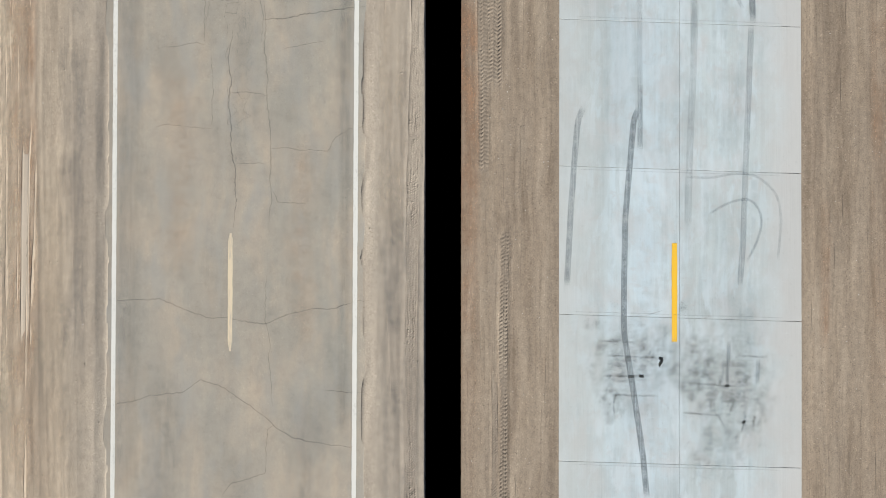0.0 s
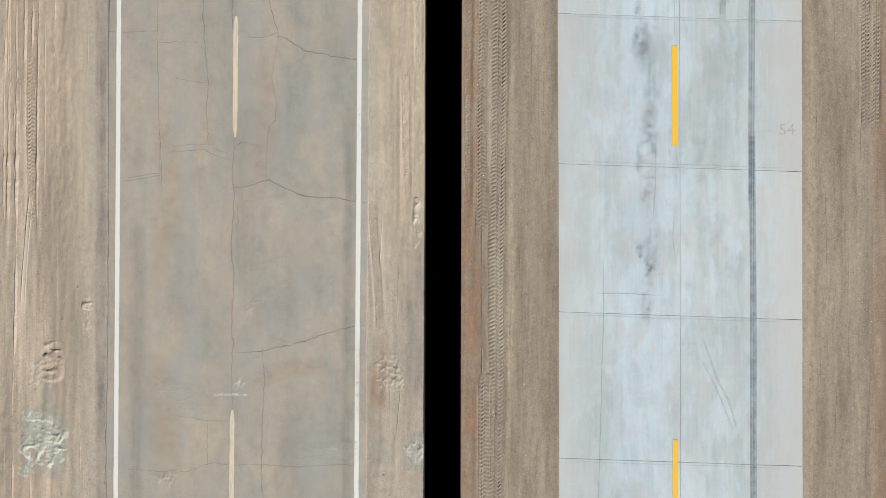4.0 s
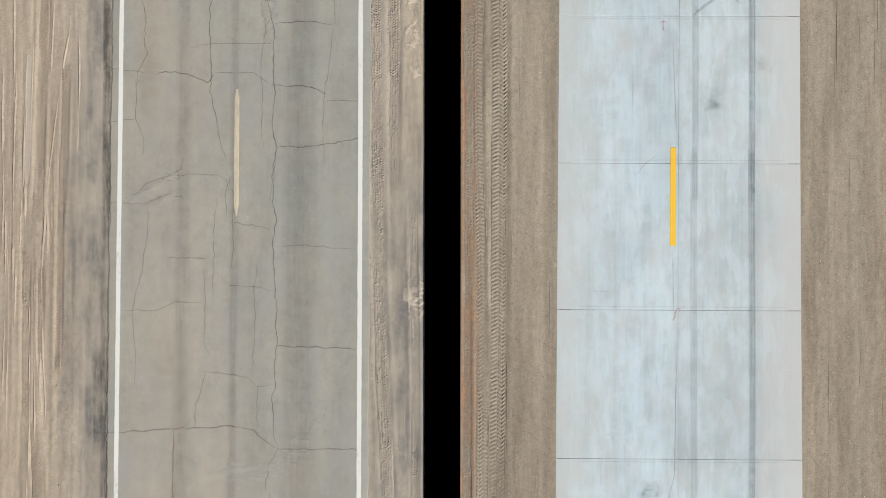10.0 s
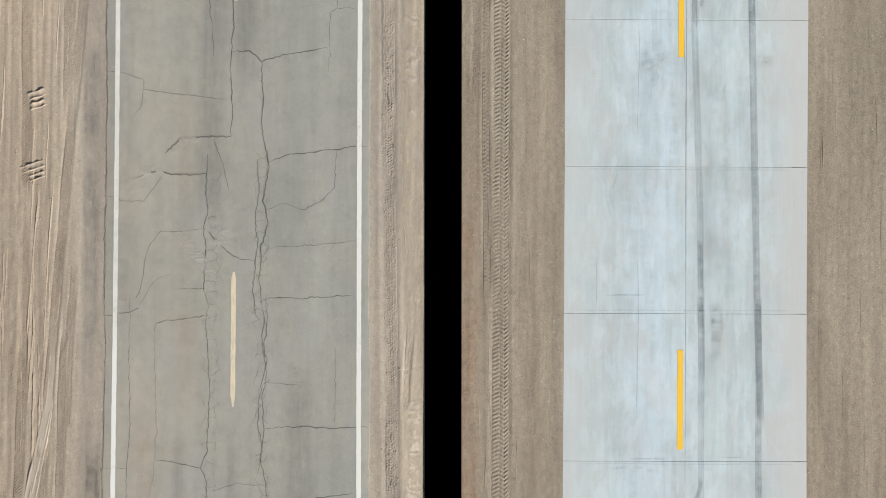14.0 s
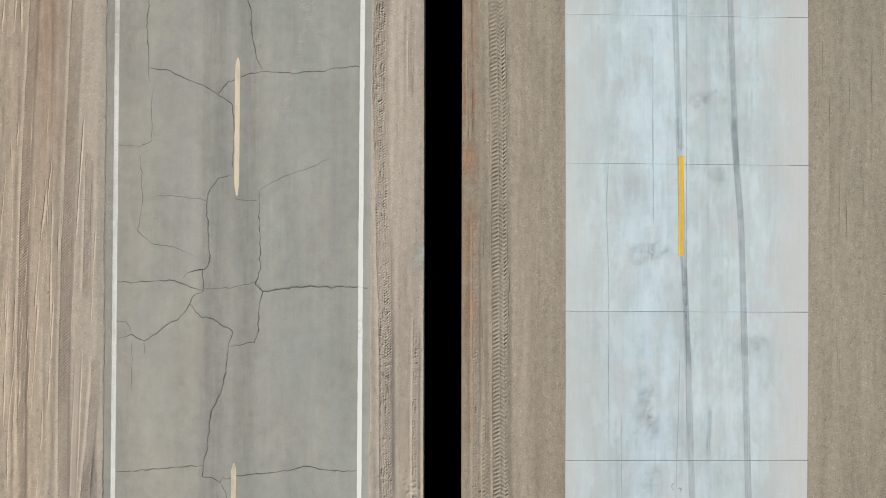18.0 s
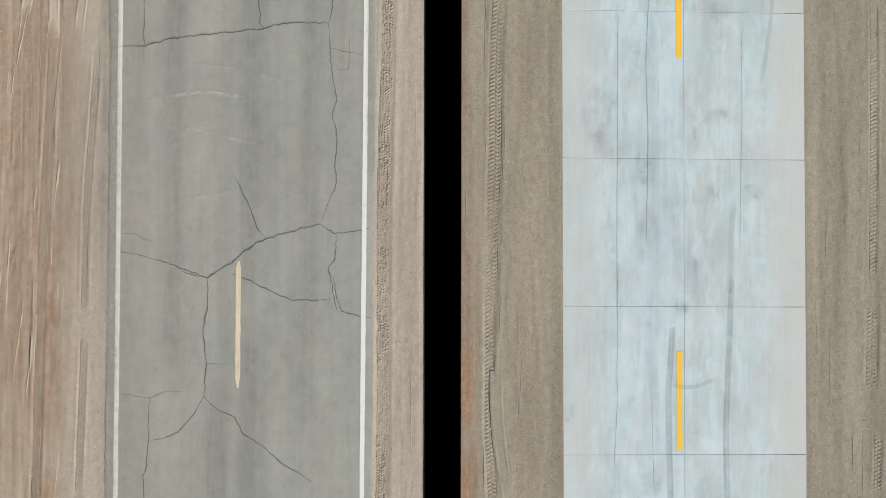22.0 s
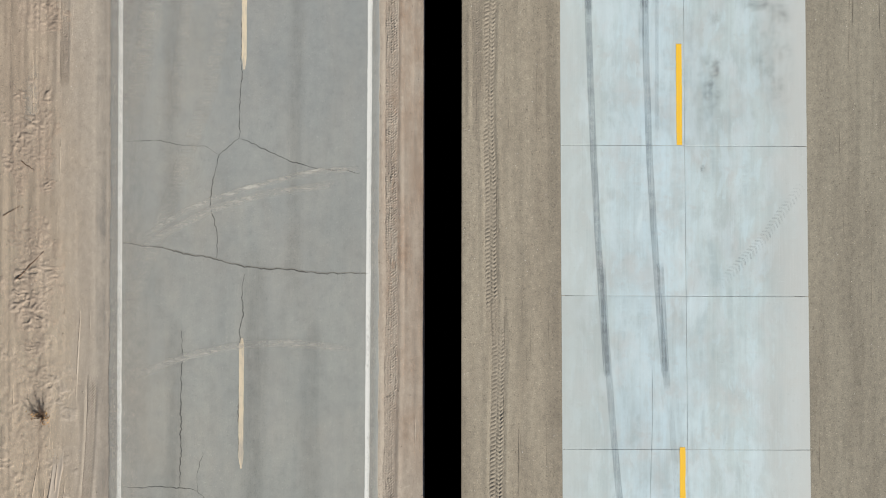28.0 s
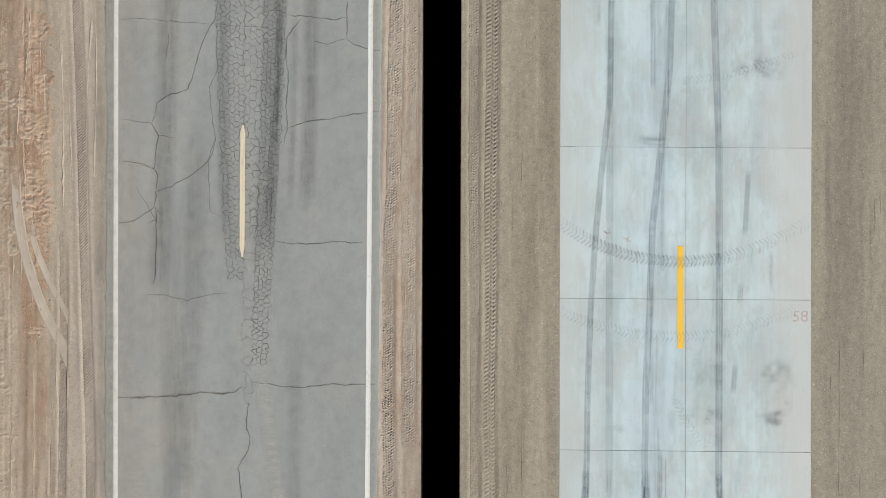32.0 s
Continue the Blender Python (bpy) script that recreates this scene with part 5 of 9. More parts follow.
crack(2, (-6.22, 135.45), (-6.18, 135.05), (-6.25, 134.13), (-6.25, 133.21), (-6.27, 133.08))
crack(1, (-9.73, 132.97), (-8.75, 133.01), (-8.09, 132.88), (-7.30, 132.84), (-6.88, 132.58))
crack(2, (-6.27, 133.08), (-6.51, 132.88), (-6.88, 132.58), (-7.01, 132.02), (-7.16, 131.24), (-7.16, 130.97), (-7.01, 130.58), (-6.93, 130.05), (-6.96, 129.39))
crack(2, (-6.25, 133.08), (-5.46, 132.75), (-4.67, 132.36), (-3.88, 132.16), (-3.09, 132.10), (-2.56, 132.00))
crack(3, (-10.25, 129.94), (-9.53, 129.85), (-8.48, 129.68), (-7.82, 129.52), (-6.96, 129.37), (-6.11, 129.13), (-5.58, 129.07), (-4.66, 129.07), (-3.87, 128.94), (-3.08, 128.94), (-2.29, 128.91))
crack(2, (-5.84, 143.45), (-5.90, 142.86), (-5.80, 142.34), (-5.84, 142.02), (-6.16, 141.49), (-6.10, 140.77), (-6.06, 140.05))
crack(3, (-9.90, 143.57), (-9.05, 143.57), (-8.26, 143.64), (-7.21, 143.75), (-6.30, 143.75), (-6.03, 143.91))
crack(2, (-5.77, 144.10), (-5.25, 144.04), (-4.86, 143.94), (-4.07, 143.94), (-3.03, 144.02), (-1.99, 144.02))
crack(1, (-8.98, 146.71), (-8.26, 146.67), (-7.74, 146.54), (-7.08, 146.71), (-6.43, 146.78))
crack(2, (-8.66, 149.31), (-8.66, 148.21), (-8.72, 147.03))
crack(2, (-9.97, 148.83), (-9.31, 148.96), (-8.98, 149.18), (-8.72, 149.38))
crack(1, (-8.72, 149.38), (-8.46, 149.12))
crack(2, (-8.72, 149.38), (-8.66, 149.84), (-8.20, 149.97), (-7.55, 150.36), (-7.22, 150.62), (-6.96, 150.94), (-6.85, 151.46))
crack(1, (-9.70, 150.75), (-9.05, 150.68), (-8.72, 150.53))
crack(2, (-5.00, 148.34), (-4.60, 148.28), (-4.08, 148.25), (-3.30, 148.34), (-2.39, 148.32))
crack(2, (-4.69, 155.16), (-4.23, 155.14), (-3.52, 155.07), (-3.27, 155.02), (-2.88, 155.11))
crack(2, (-2.88, 155.62), (-2.87, 155.11), (-2.88, 154.49))
crack(1, (-3.87, 154.38), (-3.52, 154.29), (-2.88, 154.48))
crack(2, (-2.88, 154.46), (-2.67, 154.28), (-2.24, 154.15), (-1.88, 154.10))
crack(2, (-4.72, 151.76), (-4.37, 151.87), (-3.87, 152.00), (-3.23, 152.08), (-2.59, 152.19), (-1.88, 152.26))
crack(2, (-4.23, 155.09), (-4.52, 154.77), (-4.69, 154.49), (-4.73, 153.92), (-4.66, 153.36), (-4.69, 152.79), (-4.72, 152.22), (-4.69, 151.80), (-4.79, 151.23))
crack(1, (-6.87, 155.62), (-6.80, 155.20), (-6.83, 154.21), (-6.79, 153.50), (-7.04, 153.00), (-6.97, 152.22), (-6.86, 151.44), (-7.08, 150.87), (-7.04, 149.94), (-7.00, 149.23), (-6.68, 149.05))
crack(1, (-8.63, 152.22), (-8.79, 151.90), (-9.67, 152.01))
crack(2, (-8.79, 151.90), (-8.59, 151.54), (-8.67, 151.02), (-8.72, 150.50), (-8.60, 150.30), (-8.63, 149.90))
crack(1, (-8.59, 151.54), (-8.11, 151.48))
crack(1, (-9.67, 150.78), (-9.23, 150.70), (-8.72, 150.52))
crack(2, (-8.76, 151.96), (-8.63, 152.52), (-8.25, 152.76), (-7.74, 152.90), (-7.56, 153.24), (-7.36, 154.01), (-7.14, 154.60), (-6.88, 155.03), (-6.80, 155.62))
crack(1, (-9.80, 155.03), (-9.11, 155.06), (-8.42, 154.99), (-6.97, 154.91))
crack(1, (-6.92, 154.91), (-5.34, 154.77), (-4.91, 154.60))
crack(1, (-9.28, 149.99), (-8.68, 148.97), (-8.90, 148.88))
crack(1, (-8.25, 154.69), (-8.39, 153.75))
crack(1, (-3.25, 119.42), (-3.12, 118.72), (-3.23, 118.11), (-3.33, 117.41), (-3.36, 117.06))
crack(1, (-3.12, 118.72), (-2.95, 118.46), (-2.95, 117.76), (-2.84, 117.06), (-2.49, 116.80))
crack(1, (-3.36, 116.97), (-3.10, 116.71), (-2.75, 116.27), (-2.49, 116.01))
crack(1, (-2.98, 117.76), (-3.08, 117.06), (-2.87, 116.62))
crack(1, (-2.98, 116.71), (-2.87, 115.66), (-2.94, 114.44), (-2.74, 113.40))
crack(1, (-2.49, 116.71), (-2.32, 117.06), (-2.23, 117.76))
crack(1, (-3.25, 119.42), (-3.25, 120.03), (-2.99, 120.47), (-2.76, 120.54))
crack(1, (-10.58, 48.45), (-9.95, 48.43), (-9.42, 48.41))
crack(1, (-10.01, 48.57), (-9.54, 48.79), (-9.37, 49.04), (-9.06, 49.18), (-8.56, 49.31), (-8.26, 49.50), (-8.19, 49.86))
crack(1, (-8.76, 49.41), (-8.56, 49.31), (-8.29, 49.18), (-8.40, 49.50))
crack(1, (-8.56, 49.31), (-7.88, 49.34), (-7.12, 49.34), (-6.83, 49.18), (-6.74, 48.79))
crack(1, (-9.42, 48.41), (-9.06, 48.57), (-8.58, 48.74))
crack(1, (-8.90, 49.22), (-8.47, 49.11))
crack(1, (-6.74, 49.18), (-6.86, 48.70), (-6.79, 47.99))


MESH_DARK = make_plain("crack_mesh_dirt", (0.155, 0.142, 0.12), 0.95, 0.25)
MESH_PALE = make_plain("fine_mesh_dirt", (0.190, 0.175, 0.150), 0.95, 0.25)


def alligator(y0, y1, left, right, cell, name, keep=1.0, thin=1.0):
    """A mesh of interlaced cracks: uneven honeycomb cells between two limits."""
    rng = random.Random(int(y0 * 10) + len(name))
    pitch = cell * 0.58
    rows = int((y1 - y0) / pitch)
    nodes = {}

    def at(r, c):
        if (r, c) not in nodes:
            y = y0 + (r + rng.uniform(-0.5, 0.5)) * pitch
            wide = float(right(y)) - float(left(y))
            cols = max(1, round(wide / cell))
            nodes[(r, c)] = np.array([float(left(y)) + (c + (0.17 if (r + c) % 2 == 0 else -0.17) + rng.uniform(-0.34, 0.34)) * wide / cols, y])
        return nodes[(r, c)]

    verts, faces = [], []

    def bar(p, q):
        path = wander((p, q), cell * 0.3, cell * 0.07, rng.random() * 100)
        n = sides(path)
        w = rng.choice((0.0028, 0.0042, 0.0060, 0.0095)) * thin
        base = len(verts)
        for a_, b_ in zip(path + n * w, path - n * w):
            z = 0.0030 + rng.random() * 0.0006
            verts.extend([(a_[0], a_[1], z), (b_[0], b_[1], z)])
        faces.extend([(base + 2 * i, base + 2 * i + 1, base + 2 * i + 3, base + 2 * i + 2) for i in range(len(path) - 1)])

    for r in range(rows):
        y = y0 + r * pitch
        cols = max(1, round((float(right(y)) - float(left(y))) / cell))
        for c in range(cols + 1):
            if rng.random() < keep:
                bar(at(r, c), at(r + 1, c))
            if c < cols and (r + c) % 2 == 0 and rng.random() < keep:
                bar(at(r, c), at(r, c + 1))
    ob = part(name, mesh_of(name, verts, faces, MESH_DARK if thin >= 1 else MESH_PALE), road, "dense interlaced alligator cracks in dark asphalt")
    tagged(ob, kind="stuff")


AL_W = knots((140, -5.98), (144, -6.15), (148, -6.62), (149.6, -6.68), (152, -6.88), (158, -6.88), (200, -6.8))
AL_M = knots((140, -5.95), (144, -6.0), (148, -6.0), (158, -5.98), (200, -6.0))
AL_C = knots((140, -5.9), (144, -5.85), (148, -5.62), (152, -5.4), (158, -5.3), (200, -5.3))
AL_E = knots((140, -5.6), (144, -5.45), (148, -5.12), (152, -4.78), (158, -4.55), (200, -4.5))
alligator(147.2, 163, AL_W, AL_M, 0.15, "crack_mesh", 1.0, 1.05)
alligator(143.4, 150, AL_M, AL_C, 0.25, "crack_mesh", 0.9, 0.8)
alligator(148.5, 163, AL_M, AL_C, 0.20, "crack_mesh", 1.0, 1.1)
alligator(144.6, 163, AL_C, AL_E, 0.135, "crack_mesh", 1.0, 1.2)


# broken west rim of the asphalt: a dark line paints the gap and the edge's shadow
def rim(size, y0, y1):
    crack(size, *[(float(asphalt_edge(y, 0)) - 0.015, y) for y in np.arange(y0, y1, 0.6)])


rim(3, 35.2, 47.6)
rim(3, 36.5, 44.0)
rim(2, 47.0, 62.0)
rim(2, 62.5, 78.0)
rim(1, 78.5, 100.0)
rim(1, 101.0, 128.0)


# chains of small cells beside the long cracks
CHAIN_E = knots((36, -5.3), (44.2, -5.25), (47, -5.37), (50.6, -5.31), (54.1, -5.42), (56.8, -5.56), (60, -5.62), (64.2, -5.51), (67, -5.55), (80, -5.7))
CHAIN_W = knots((40, -7.2), (52.4, -7.16), (55, -7.31), (58.4, -7.18), (65, -7.23), (67.6, -7.1), (80, -7.1))
alligator(53.5, 68.5, lambda y: CHAIN_E(y) - 0.17, lambda y: CHAIN_E(y) + 0.12, 0.29, "crack_chain", 0.9, 0.75)
alligator(55.0, 68.0, lambda y: CHAIN_W(y) - 0.10, lambda y: CHAIN_W(y) + 0.2, 0.30, "crack_chain", 0.85, 0.6)
alligator(4.2, 11.2, lambda y: DASH_L(y) - 0.15, lambda y: DASH_L(y) + 0.5, 0.31, "crack_chain", 0.8, 0.5)


# ---------- films: rubber, stains, dust ----------
RUBBER = make_film("tyre_rubber", (0.225, 0.258, 0.278), 0.76, 22.0, 0.12, (0.30, 0.55))
GRIME = make_film("grey_stain", (0.17, 0.175, 0.165), 0.85, 4.0, 7.0, (0.36, 0.62))
SEAM = make_film("fine_seam", (0.15, 0.16, 0.165), 0.78, 3.0, 1.5, (0.30, 0.5))
PALE_DUST = make_film("pale_dust", (0.56, 0.525, 0.46), 0.95, 1.2, 6.0, (0.40, 0.62))
ORANGE_DUST = make_film("orange_dust", (0.56, 0.42, 0.31), 0.8, 1.2, 2.0, (0.36, 0.62))
ASH = make_film("grey_wash", (0.29, 0.282, 0.262), 0.45, 3.0, 0.5, (0.34, 0.62))
SHOULDER_DUST = make_film("shoulder_dust", (0.455, 0.410, 0.352), 0.8, 2.0, 0.3, (0.30, 0.6))
DARK_TAR = make_film("dark_tar_bleed", (0.085, 0.085, 0.08), 0.9, 10.0, 0.5, (0.30, 0.6))
CHALK = make_film("red_chalk", (0.62, 0.16, 0.17), 0.75, 9.0, 9.0, (0.34, 0.6))
WHITE_SPRAY = make_film("white_spray", (0.72, 0.70, 0.66), 0.9, 6.0, 6.0, (0.30, 0.6))


def film_mesh(name, rows_of, fades, material):
    """A thin sheet from rows of places, with its cover per vertex."""
    nrow, ncol = len(rows_of), len(rows_of[0])
    v = [p for r in rows_of for p in r]
    f = [(i * ncol + j, i * ncol + j + 1, (i + 1) * ncol + j + 1, (i + 1) * ncol + j) for i in range(nrow - 1) for j in range(ncol - 1)]
    me = mesh_of(name, v, f, material)
    at = me.attributes.new("fade", "FLOAT", "POINT")
    at.data.foreach_set("value", np.asarray(fades, np.float32).ravel())
    return me


def level():
    count["film"] += 1
    return 0.0042 + 0.00001 * (count["film"] % 133)


def smooth_path(points, step):
    p = np.array(points, float)
    s = np.concatenate([[0], np.cumsum(np.linalg.norm(np.diff(p, axis=0), axis=1))])
    t = np.linspace(0, s[-1], max(4, int(s[-1] / step)))
    q = np.stack([np.interp(t, s, p[:, k]) for k in (0, 1)], 1)
    for _ in range(max(1, int(0.5 / step))):
        q[1:-1] = (q[:-2] + 2 * q[1:-1] + q[2:]) / 4
    return q


def ribbon(name, strength, half, points, material, parent, step=0.2, ends=0.25, edge=0.3, label=""):
    path = smooth_path(points, step)
    n = sides(path)
    length = np.concatenate([[0], np.cumsum(np.linalg.norm(np.diff(path, axis=0), axis=1))])
    e = np.clip(np.minimum(length, length[-1] - length) / ends, 0.0, 1)
    z = level()
    ks = (-1, -1 + edge, 1 - edge, 1)
    rows_ = [[(p[0] + m[0] * half * k, p[1] + m[1] * half * k, z) for k in ks] for p, m in zip(path, n)]
    fades = [[0, strength * c, strength * c, 0] for c in e]
    return part(name, film_mesh(name, rows_, fades, material), parent, label)


def tyre_mark(strength, half, *points):
    if half > 0.062:
        ribbon("tyre_mark", strength, half * 1.1, points, RUBBER, concrete_road, edge=0.14, label="dark rubber tyre mark")
    else:
        ribbon("tyre_mark", strength * 0.85, half * 1.3, points, RUBBER, concrete_road, edge=0.5, label="thin curved rubber scuff")


def seam(strength, half, *points):
    p = wander(points, 0.25, 0.012, len(points) + points[0][1])
    ribbon("seam", strength, max(half, 0.016), p, SEAM, concrete_road, 0.12, 0.4, 0.5, "fine crack line in the concrete")


def stain(strength, x, y, rx, ry):
    """A ragged smudge: patches of grime inside an uneven outline."""
    z, seed = level(), int(abs(x * 37 + y * 11)) % 500
    if y < 0:
        strength *= 1.1
    nx, ny = max(9, int(rx / 0.035)), max(9, int(ry / 0.045))
    X, Y = np.meshgrid(np.linspace(-1.35, 1.35, nx), np.linspace(-1.35, 1.35, ny))
    wx, wy = x + X * rx, y + Y * ry
    r = np.sqrt(X ** 2 + Y ** 2) + 0.35 * vn(wx / 0.35, wy / 0.35, seed) + 0.15 * vn(wx / 0.12, wy / 0.2, seed + 1)
    fade = 1.15 * strength * np.clip(1.25 - r, 0, 0.55) / 0.55 * np.clip(0.60 + 0.75 * vn(wx / 0.13, wy / 0.26, seed + 2) + 0.3 * vn(wx / 0.05, wy / 0.12, seed + 3), 0.08, 1.2)
    fade[[0, -1], :] = 0
    fade[:, [0, -1]] = 0
    rows_ = [[(wx[i, k], wy[i, k], z) for k in range(nx)] for i in range(ny)]
    part("stain", film_mesh("stain", rows_, fade, GRIME), concrete_road, "dark grey grime stain")


def tread_print(strength, half, *points):
    """The print of a lugged tyre that turned on the concrete: rows of slanting bars."""
    path = smooth_path(points, 0.12)
    n = sides(path)
    d = np.stack([n[:, 1], -n[:, 0]], 1)
    rng = random.Random(int(points[0][1] * 10))
    v, f, fade = [], [], []
    z = level()
    for i in range(1, len(path) - 1):
        for lo, hi, slant in ((-1.0, -0.06, 0.10), (0.06, 1.0, -0.10)):
            s = strength * rng.uniform(0.4, 0.95) * min(1, i / 5, (len(path) - i) / 5) * (1.1 - 0.6 * max(0, i / len(path) - 0.55) / 0.45)
            base = len(v)
            for k, sh in ((lo, lo * slant), (hi, hi * slant)):
                for e in (-0.03, 0.03):
                    p = path[i] + n[i] * half * k + d[i] * (sh + e)
                    v.append((p[0], p[1], z))
                    fade.append(s)
            f.append((base, base + 1, base + 3, base + 2))
    me = mesh_of("tread_print", v, f, RUBBER)
    at = me.attributes.new("fade", "FLOAT", "POINT")
    at.data.foreach_set("value", fade)
    part("tread_print", me, concrete_road, "grey lugged tyre print turning across the concrete")


tyre_mark(.6, 0.093, (4.48, 4.85), (4.30, 4.58), (4.21, 3.57), (4.08, 1.82), (3.98, -0.05), (3.94, -0.86))
tyre_mark(.9, 0.093, (6.27, 4.85), (6.09, 4.65), (5.96, 3.17), (5.80, 1.29), (5.76, -1.13), (5.76, -2.34), (5.96, -3.54), (6.19, -5.02), (6.37, -6.23), (6.50, -7.61))
tyre_mark(.55, 0.093, (9.89, 8.29), (9.87, 7.51))
tyre_mark(.45, 0.093, (9.83, 7.48), (9.73, 4.92), (9.64, 2.64), (9.56, 0.22), (9.46, -0.86))
tyre_mark(.28, 0.106, (8.04, 8.28), (7.98, 6.26), (7.84, 2.90), (7.80, 1.02))
tyre_mark(.45, 0.080, (6.28, 5.59), (6.27, 3.44))
tyre_mark(.35, 0.040, (7.78, 2.64), (8.45, 2.57), (9.12, 2.71), (9.66, 2.77), (10.07, 2.64), (10.67, 2.10), (10.81, 1.30), (10.68, -0.05))
tyre_mark(.5, 0.040, (8.45, 1.43), (9.12, 1.83), (9.80, 1.97), (10.14, 1.56), (10.20, 1.16), (10.00, 0.49), (9.66, -0.12))
stain(.3, 5.76, -3.14, 0.93, 0.80)
stain(.3, 6.97, -3.14, 0.53, 0.80)
stain(.35, 8.59, -3.81, 0.93, 1.06)
stain(.4, 5.36, -4.62, 0.40, 0.53)
stain(.3, 9.80, -4.62, 0.60, 1.06)
stain(.35, 4.82, -2.07, 0.33, 0.19)
stain(.3, 7.64, -1.53, 0.12, 0.24)
stain(.25, 8.73, -6.23, 0.80, 0.80)
tyre_mark(.8, 0.053, (9.13, -2.60), (9.06, -4.08))
tyre_mark(.85, 0.060, (10.07, -3.14), (10.02, -4.02))
seam(.5, 0.013, (6.43, -1.80), (7.11, -1.60))
tyre_mark(.25, 0.080, (6.26, 9.79), (6.27, 3.50))
tyre_mark(.8, 0.099, (9.77, 22.74), (9.83, 17.39), (9.85, 11.24), (9.86, 7.72))
tyre_mark(.25, 0.099, (8.02, 10.30), (7.96, 6.92))
tyre_mark(.45, 0.060, (5.96, 8.49), (5.79, 9.09), (5.89, 9.56), (6.29, 9.90), (7.22, 10.03), (7.89, 9.84), (8.69, 9.37), (9.23, 8.70), (9.56, 7.97))
tyre_mark(.35, 0.053, (6.22, 9.36), (6.26, 9.76), (6.55, 9.94), (7.22, 10.03))
tyre_mark(.3, 0.033, (8.21, 16.18), (8.48, 15.52), (8.68, 14.85), (9.08, 14.18), (9.35, 13.18))
tyre_mark(.3, 0.027, (8.17, 15.52), (8.61, 14.71), (8.95, 13.91), (9.22, 13.18))
stain(.55, 6.46, 18.96, 0.32, 0.64)
stain(.3, 6.47, 17.65, 0.19, 0.80)
stain(.3, 6.45, 21.66, 0.29, 1.06)
stain(.15, 8.26, 20.73, 0.53, 1.99)
seam(.45, 0.020, (4.79, 17.58), (5.73, 17.59), (6.93, 17.52))
seam(.4, 0.013, (5.06, 18.85), (5.09, 16.98), (5.04, 15.51), (4.97, 12.03), (4.92, 9.36))
seam(.35, 0.013, (7.33, 20.19), (7.26, 19.39), (7.41, 18.32))
seam(.3, 0.013, (6.72, 22.73), (6.72, 20.99), (6.63, 19.79))
tyre_mark(.6, 0.099, (9.73, 36.17), (9.76, 30.82), (9.76, 20.34))
tyre_mark(.35, 0.099, (7.88, 36.18), (7.89, 30.55))
tyre_mark(.45, 0.093, (8.86, 28.54), (8.83, 26.27))
stain(.4, 6.50, 34.57, 0.34, 0.60)
stain(.3, 6.50, 35.64, 0.29, 0.46)
stain(.4, 6.53, 30.89, 0.34, 1.13)
stain(.3, 6.46, 27.81, 0.27, 0.40)
stain(.25, 6.53, 24.12, 0.29, 1.19)
stain(.3, 6.53, 22.65, 0.29, 1.06)
stain(.2, 4.92, 31.76, 0.60, 0.80)
stain(.25, 8.39, 33.90, 0.29, 0.33)
stain(.18, 8.66, 27.34, 0.80, 0.66)
stain(.2, 8.40, 29.48, 0.66, 1.99)
seam(.4, 0.020, (4.72, 30.55), (5.99, 30.48))
seam(.6, 0.020, (4.86, 27.00), (5.66, 27.03), (6.66, 27.00))
seam(.5, 0.013, (7.44, 28.94), (7.30, 28.54), (7.22, 27.61), (7.30, 26.80), (7.33, 25.60))
seam(.4, 0.013, (5.32, 31.09), (5.32, 30.55), (5.19, 30.28))
seam(.3, 0.013, (7.33, 22.25), (7.49, 21.31))
tyre_mark(.45, 0.099, (9.67, 50.21), (9.70, 42.25), (9.63, 34.54))
tyre_mark(.22, 0.099, (7.87, 50.22), (7.85, 46.23), (7.88, 40.13), (7.85, 34.53))
tyre_mark(.12, 0.093, (7.85, 36.95), (7.85, 34.53))
stain(.4, 6.50, 39.07, 0.34, 0.53)
stain(.28, 6.47, 37.08, 0.34, 0.66)
stain(.4, 6.53, 36.15, 0.34, 0.80)
stain(.2, 4.75, 37.34, 0.46, 0.40)
stain(.25, 8.38, 36.03, 0.66, 0.80)
seam(.5, 0.020, (4.28, 36.54), (5.08, 36.41), (6.80, 36.42))
seam(.3, 0.013, (6.40, 43.44), (6.53, 42.78))
seam(.3, 0.013, (6.66, 43.44), (6.77, 42.51))
seam(.4, 0.013, (7.21, 47.03), (7.22, 44.90))
seam(.5, 0.013, (7.32, 43.58), (7.26, 39.86), (7.06, 39.20), (7.13, 38.27))
seam(.3, 0.013, (4.47, 45.70), (5.47, 45.67))
tyre_mark(.45, 0.099, (9.73, 64.03), (9.70, 56.13), (9.68, 48.51))
tyre_mark(.28, 0.099, (7.96, 64.03), (7.93, 56.13), (7.91, 48.51))
tyre_mark(.35, 0.093, (7.92, 64.03), (7.92, 63.04))
tyre_mark(.4, 0.086, (7.95, 57.19), (7.95, 56.00))
tyre_mark(.75, 0.060, (6.66, 55.66), (7.15, 56.20), (7.41, 56.73), (7.68, 57.45), (7.87, 57.97), (7.98, 58.37))
tyre_mark(.55, 0.046, (7.80, 54.30), (8.32, 54.76), (8.91, 55.09))
tyre_mark(.45, 0.040, (8.91, 55.09), (9.37, 54.67))
tyre_mark(.5, 0.040, (5.19, 58.70), (5.65, 58.74))
tyre_mark(.5, 0.040, (5.84, 58.74), (6.17, 58.72))
tyre_mark(.6, 0.053, (6.24, 58.66), (6.50, 58.62))
stain(.3, 8.44, 51.68, 0.42, 0.33)
stain(.35, 8.38, 51.48, 0.33, 0.16)
stain(.2, 6.62, 56.13, 0.20, 0.33)
stain(.2, 9.90, 56.27, 0.27, 0.20)
stain(.2, 8.48, 63.24, 0.27, 0.53)
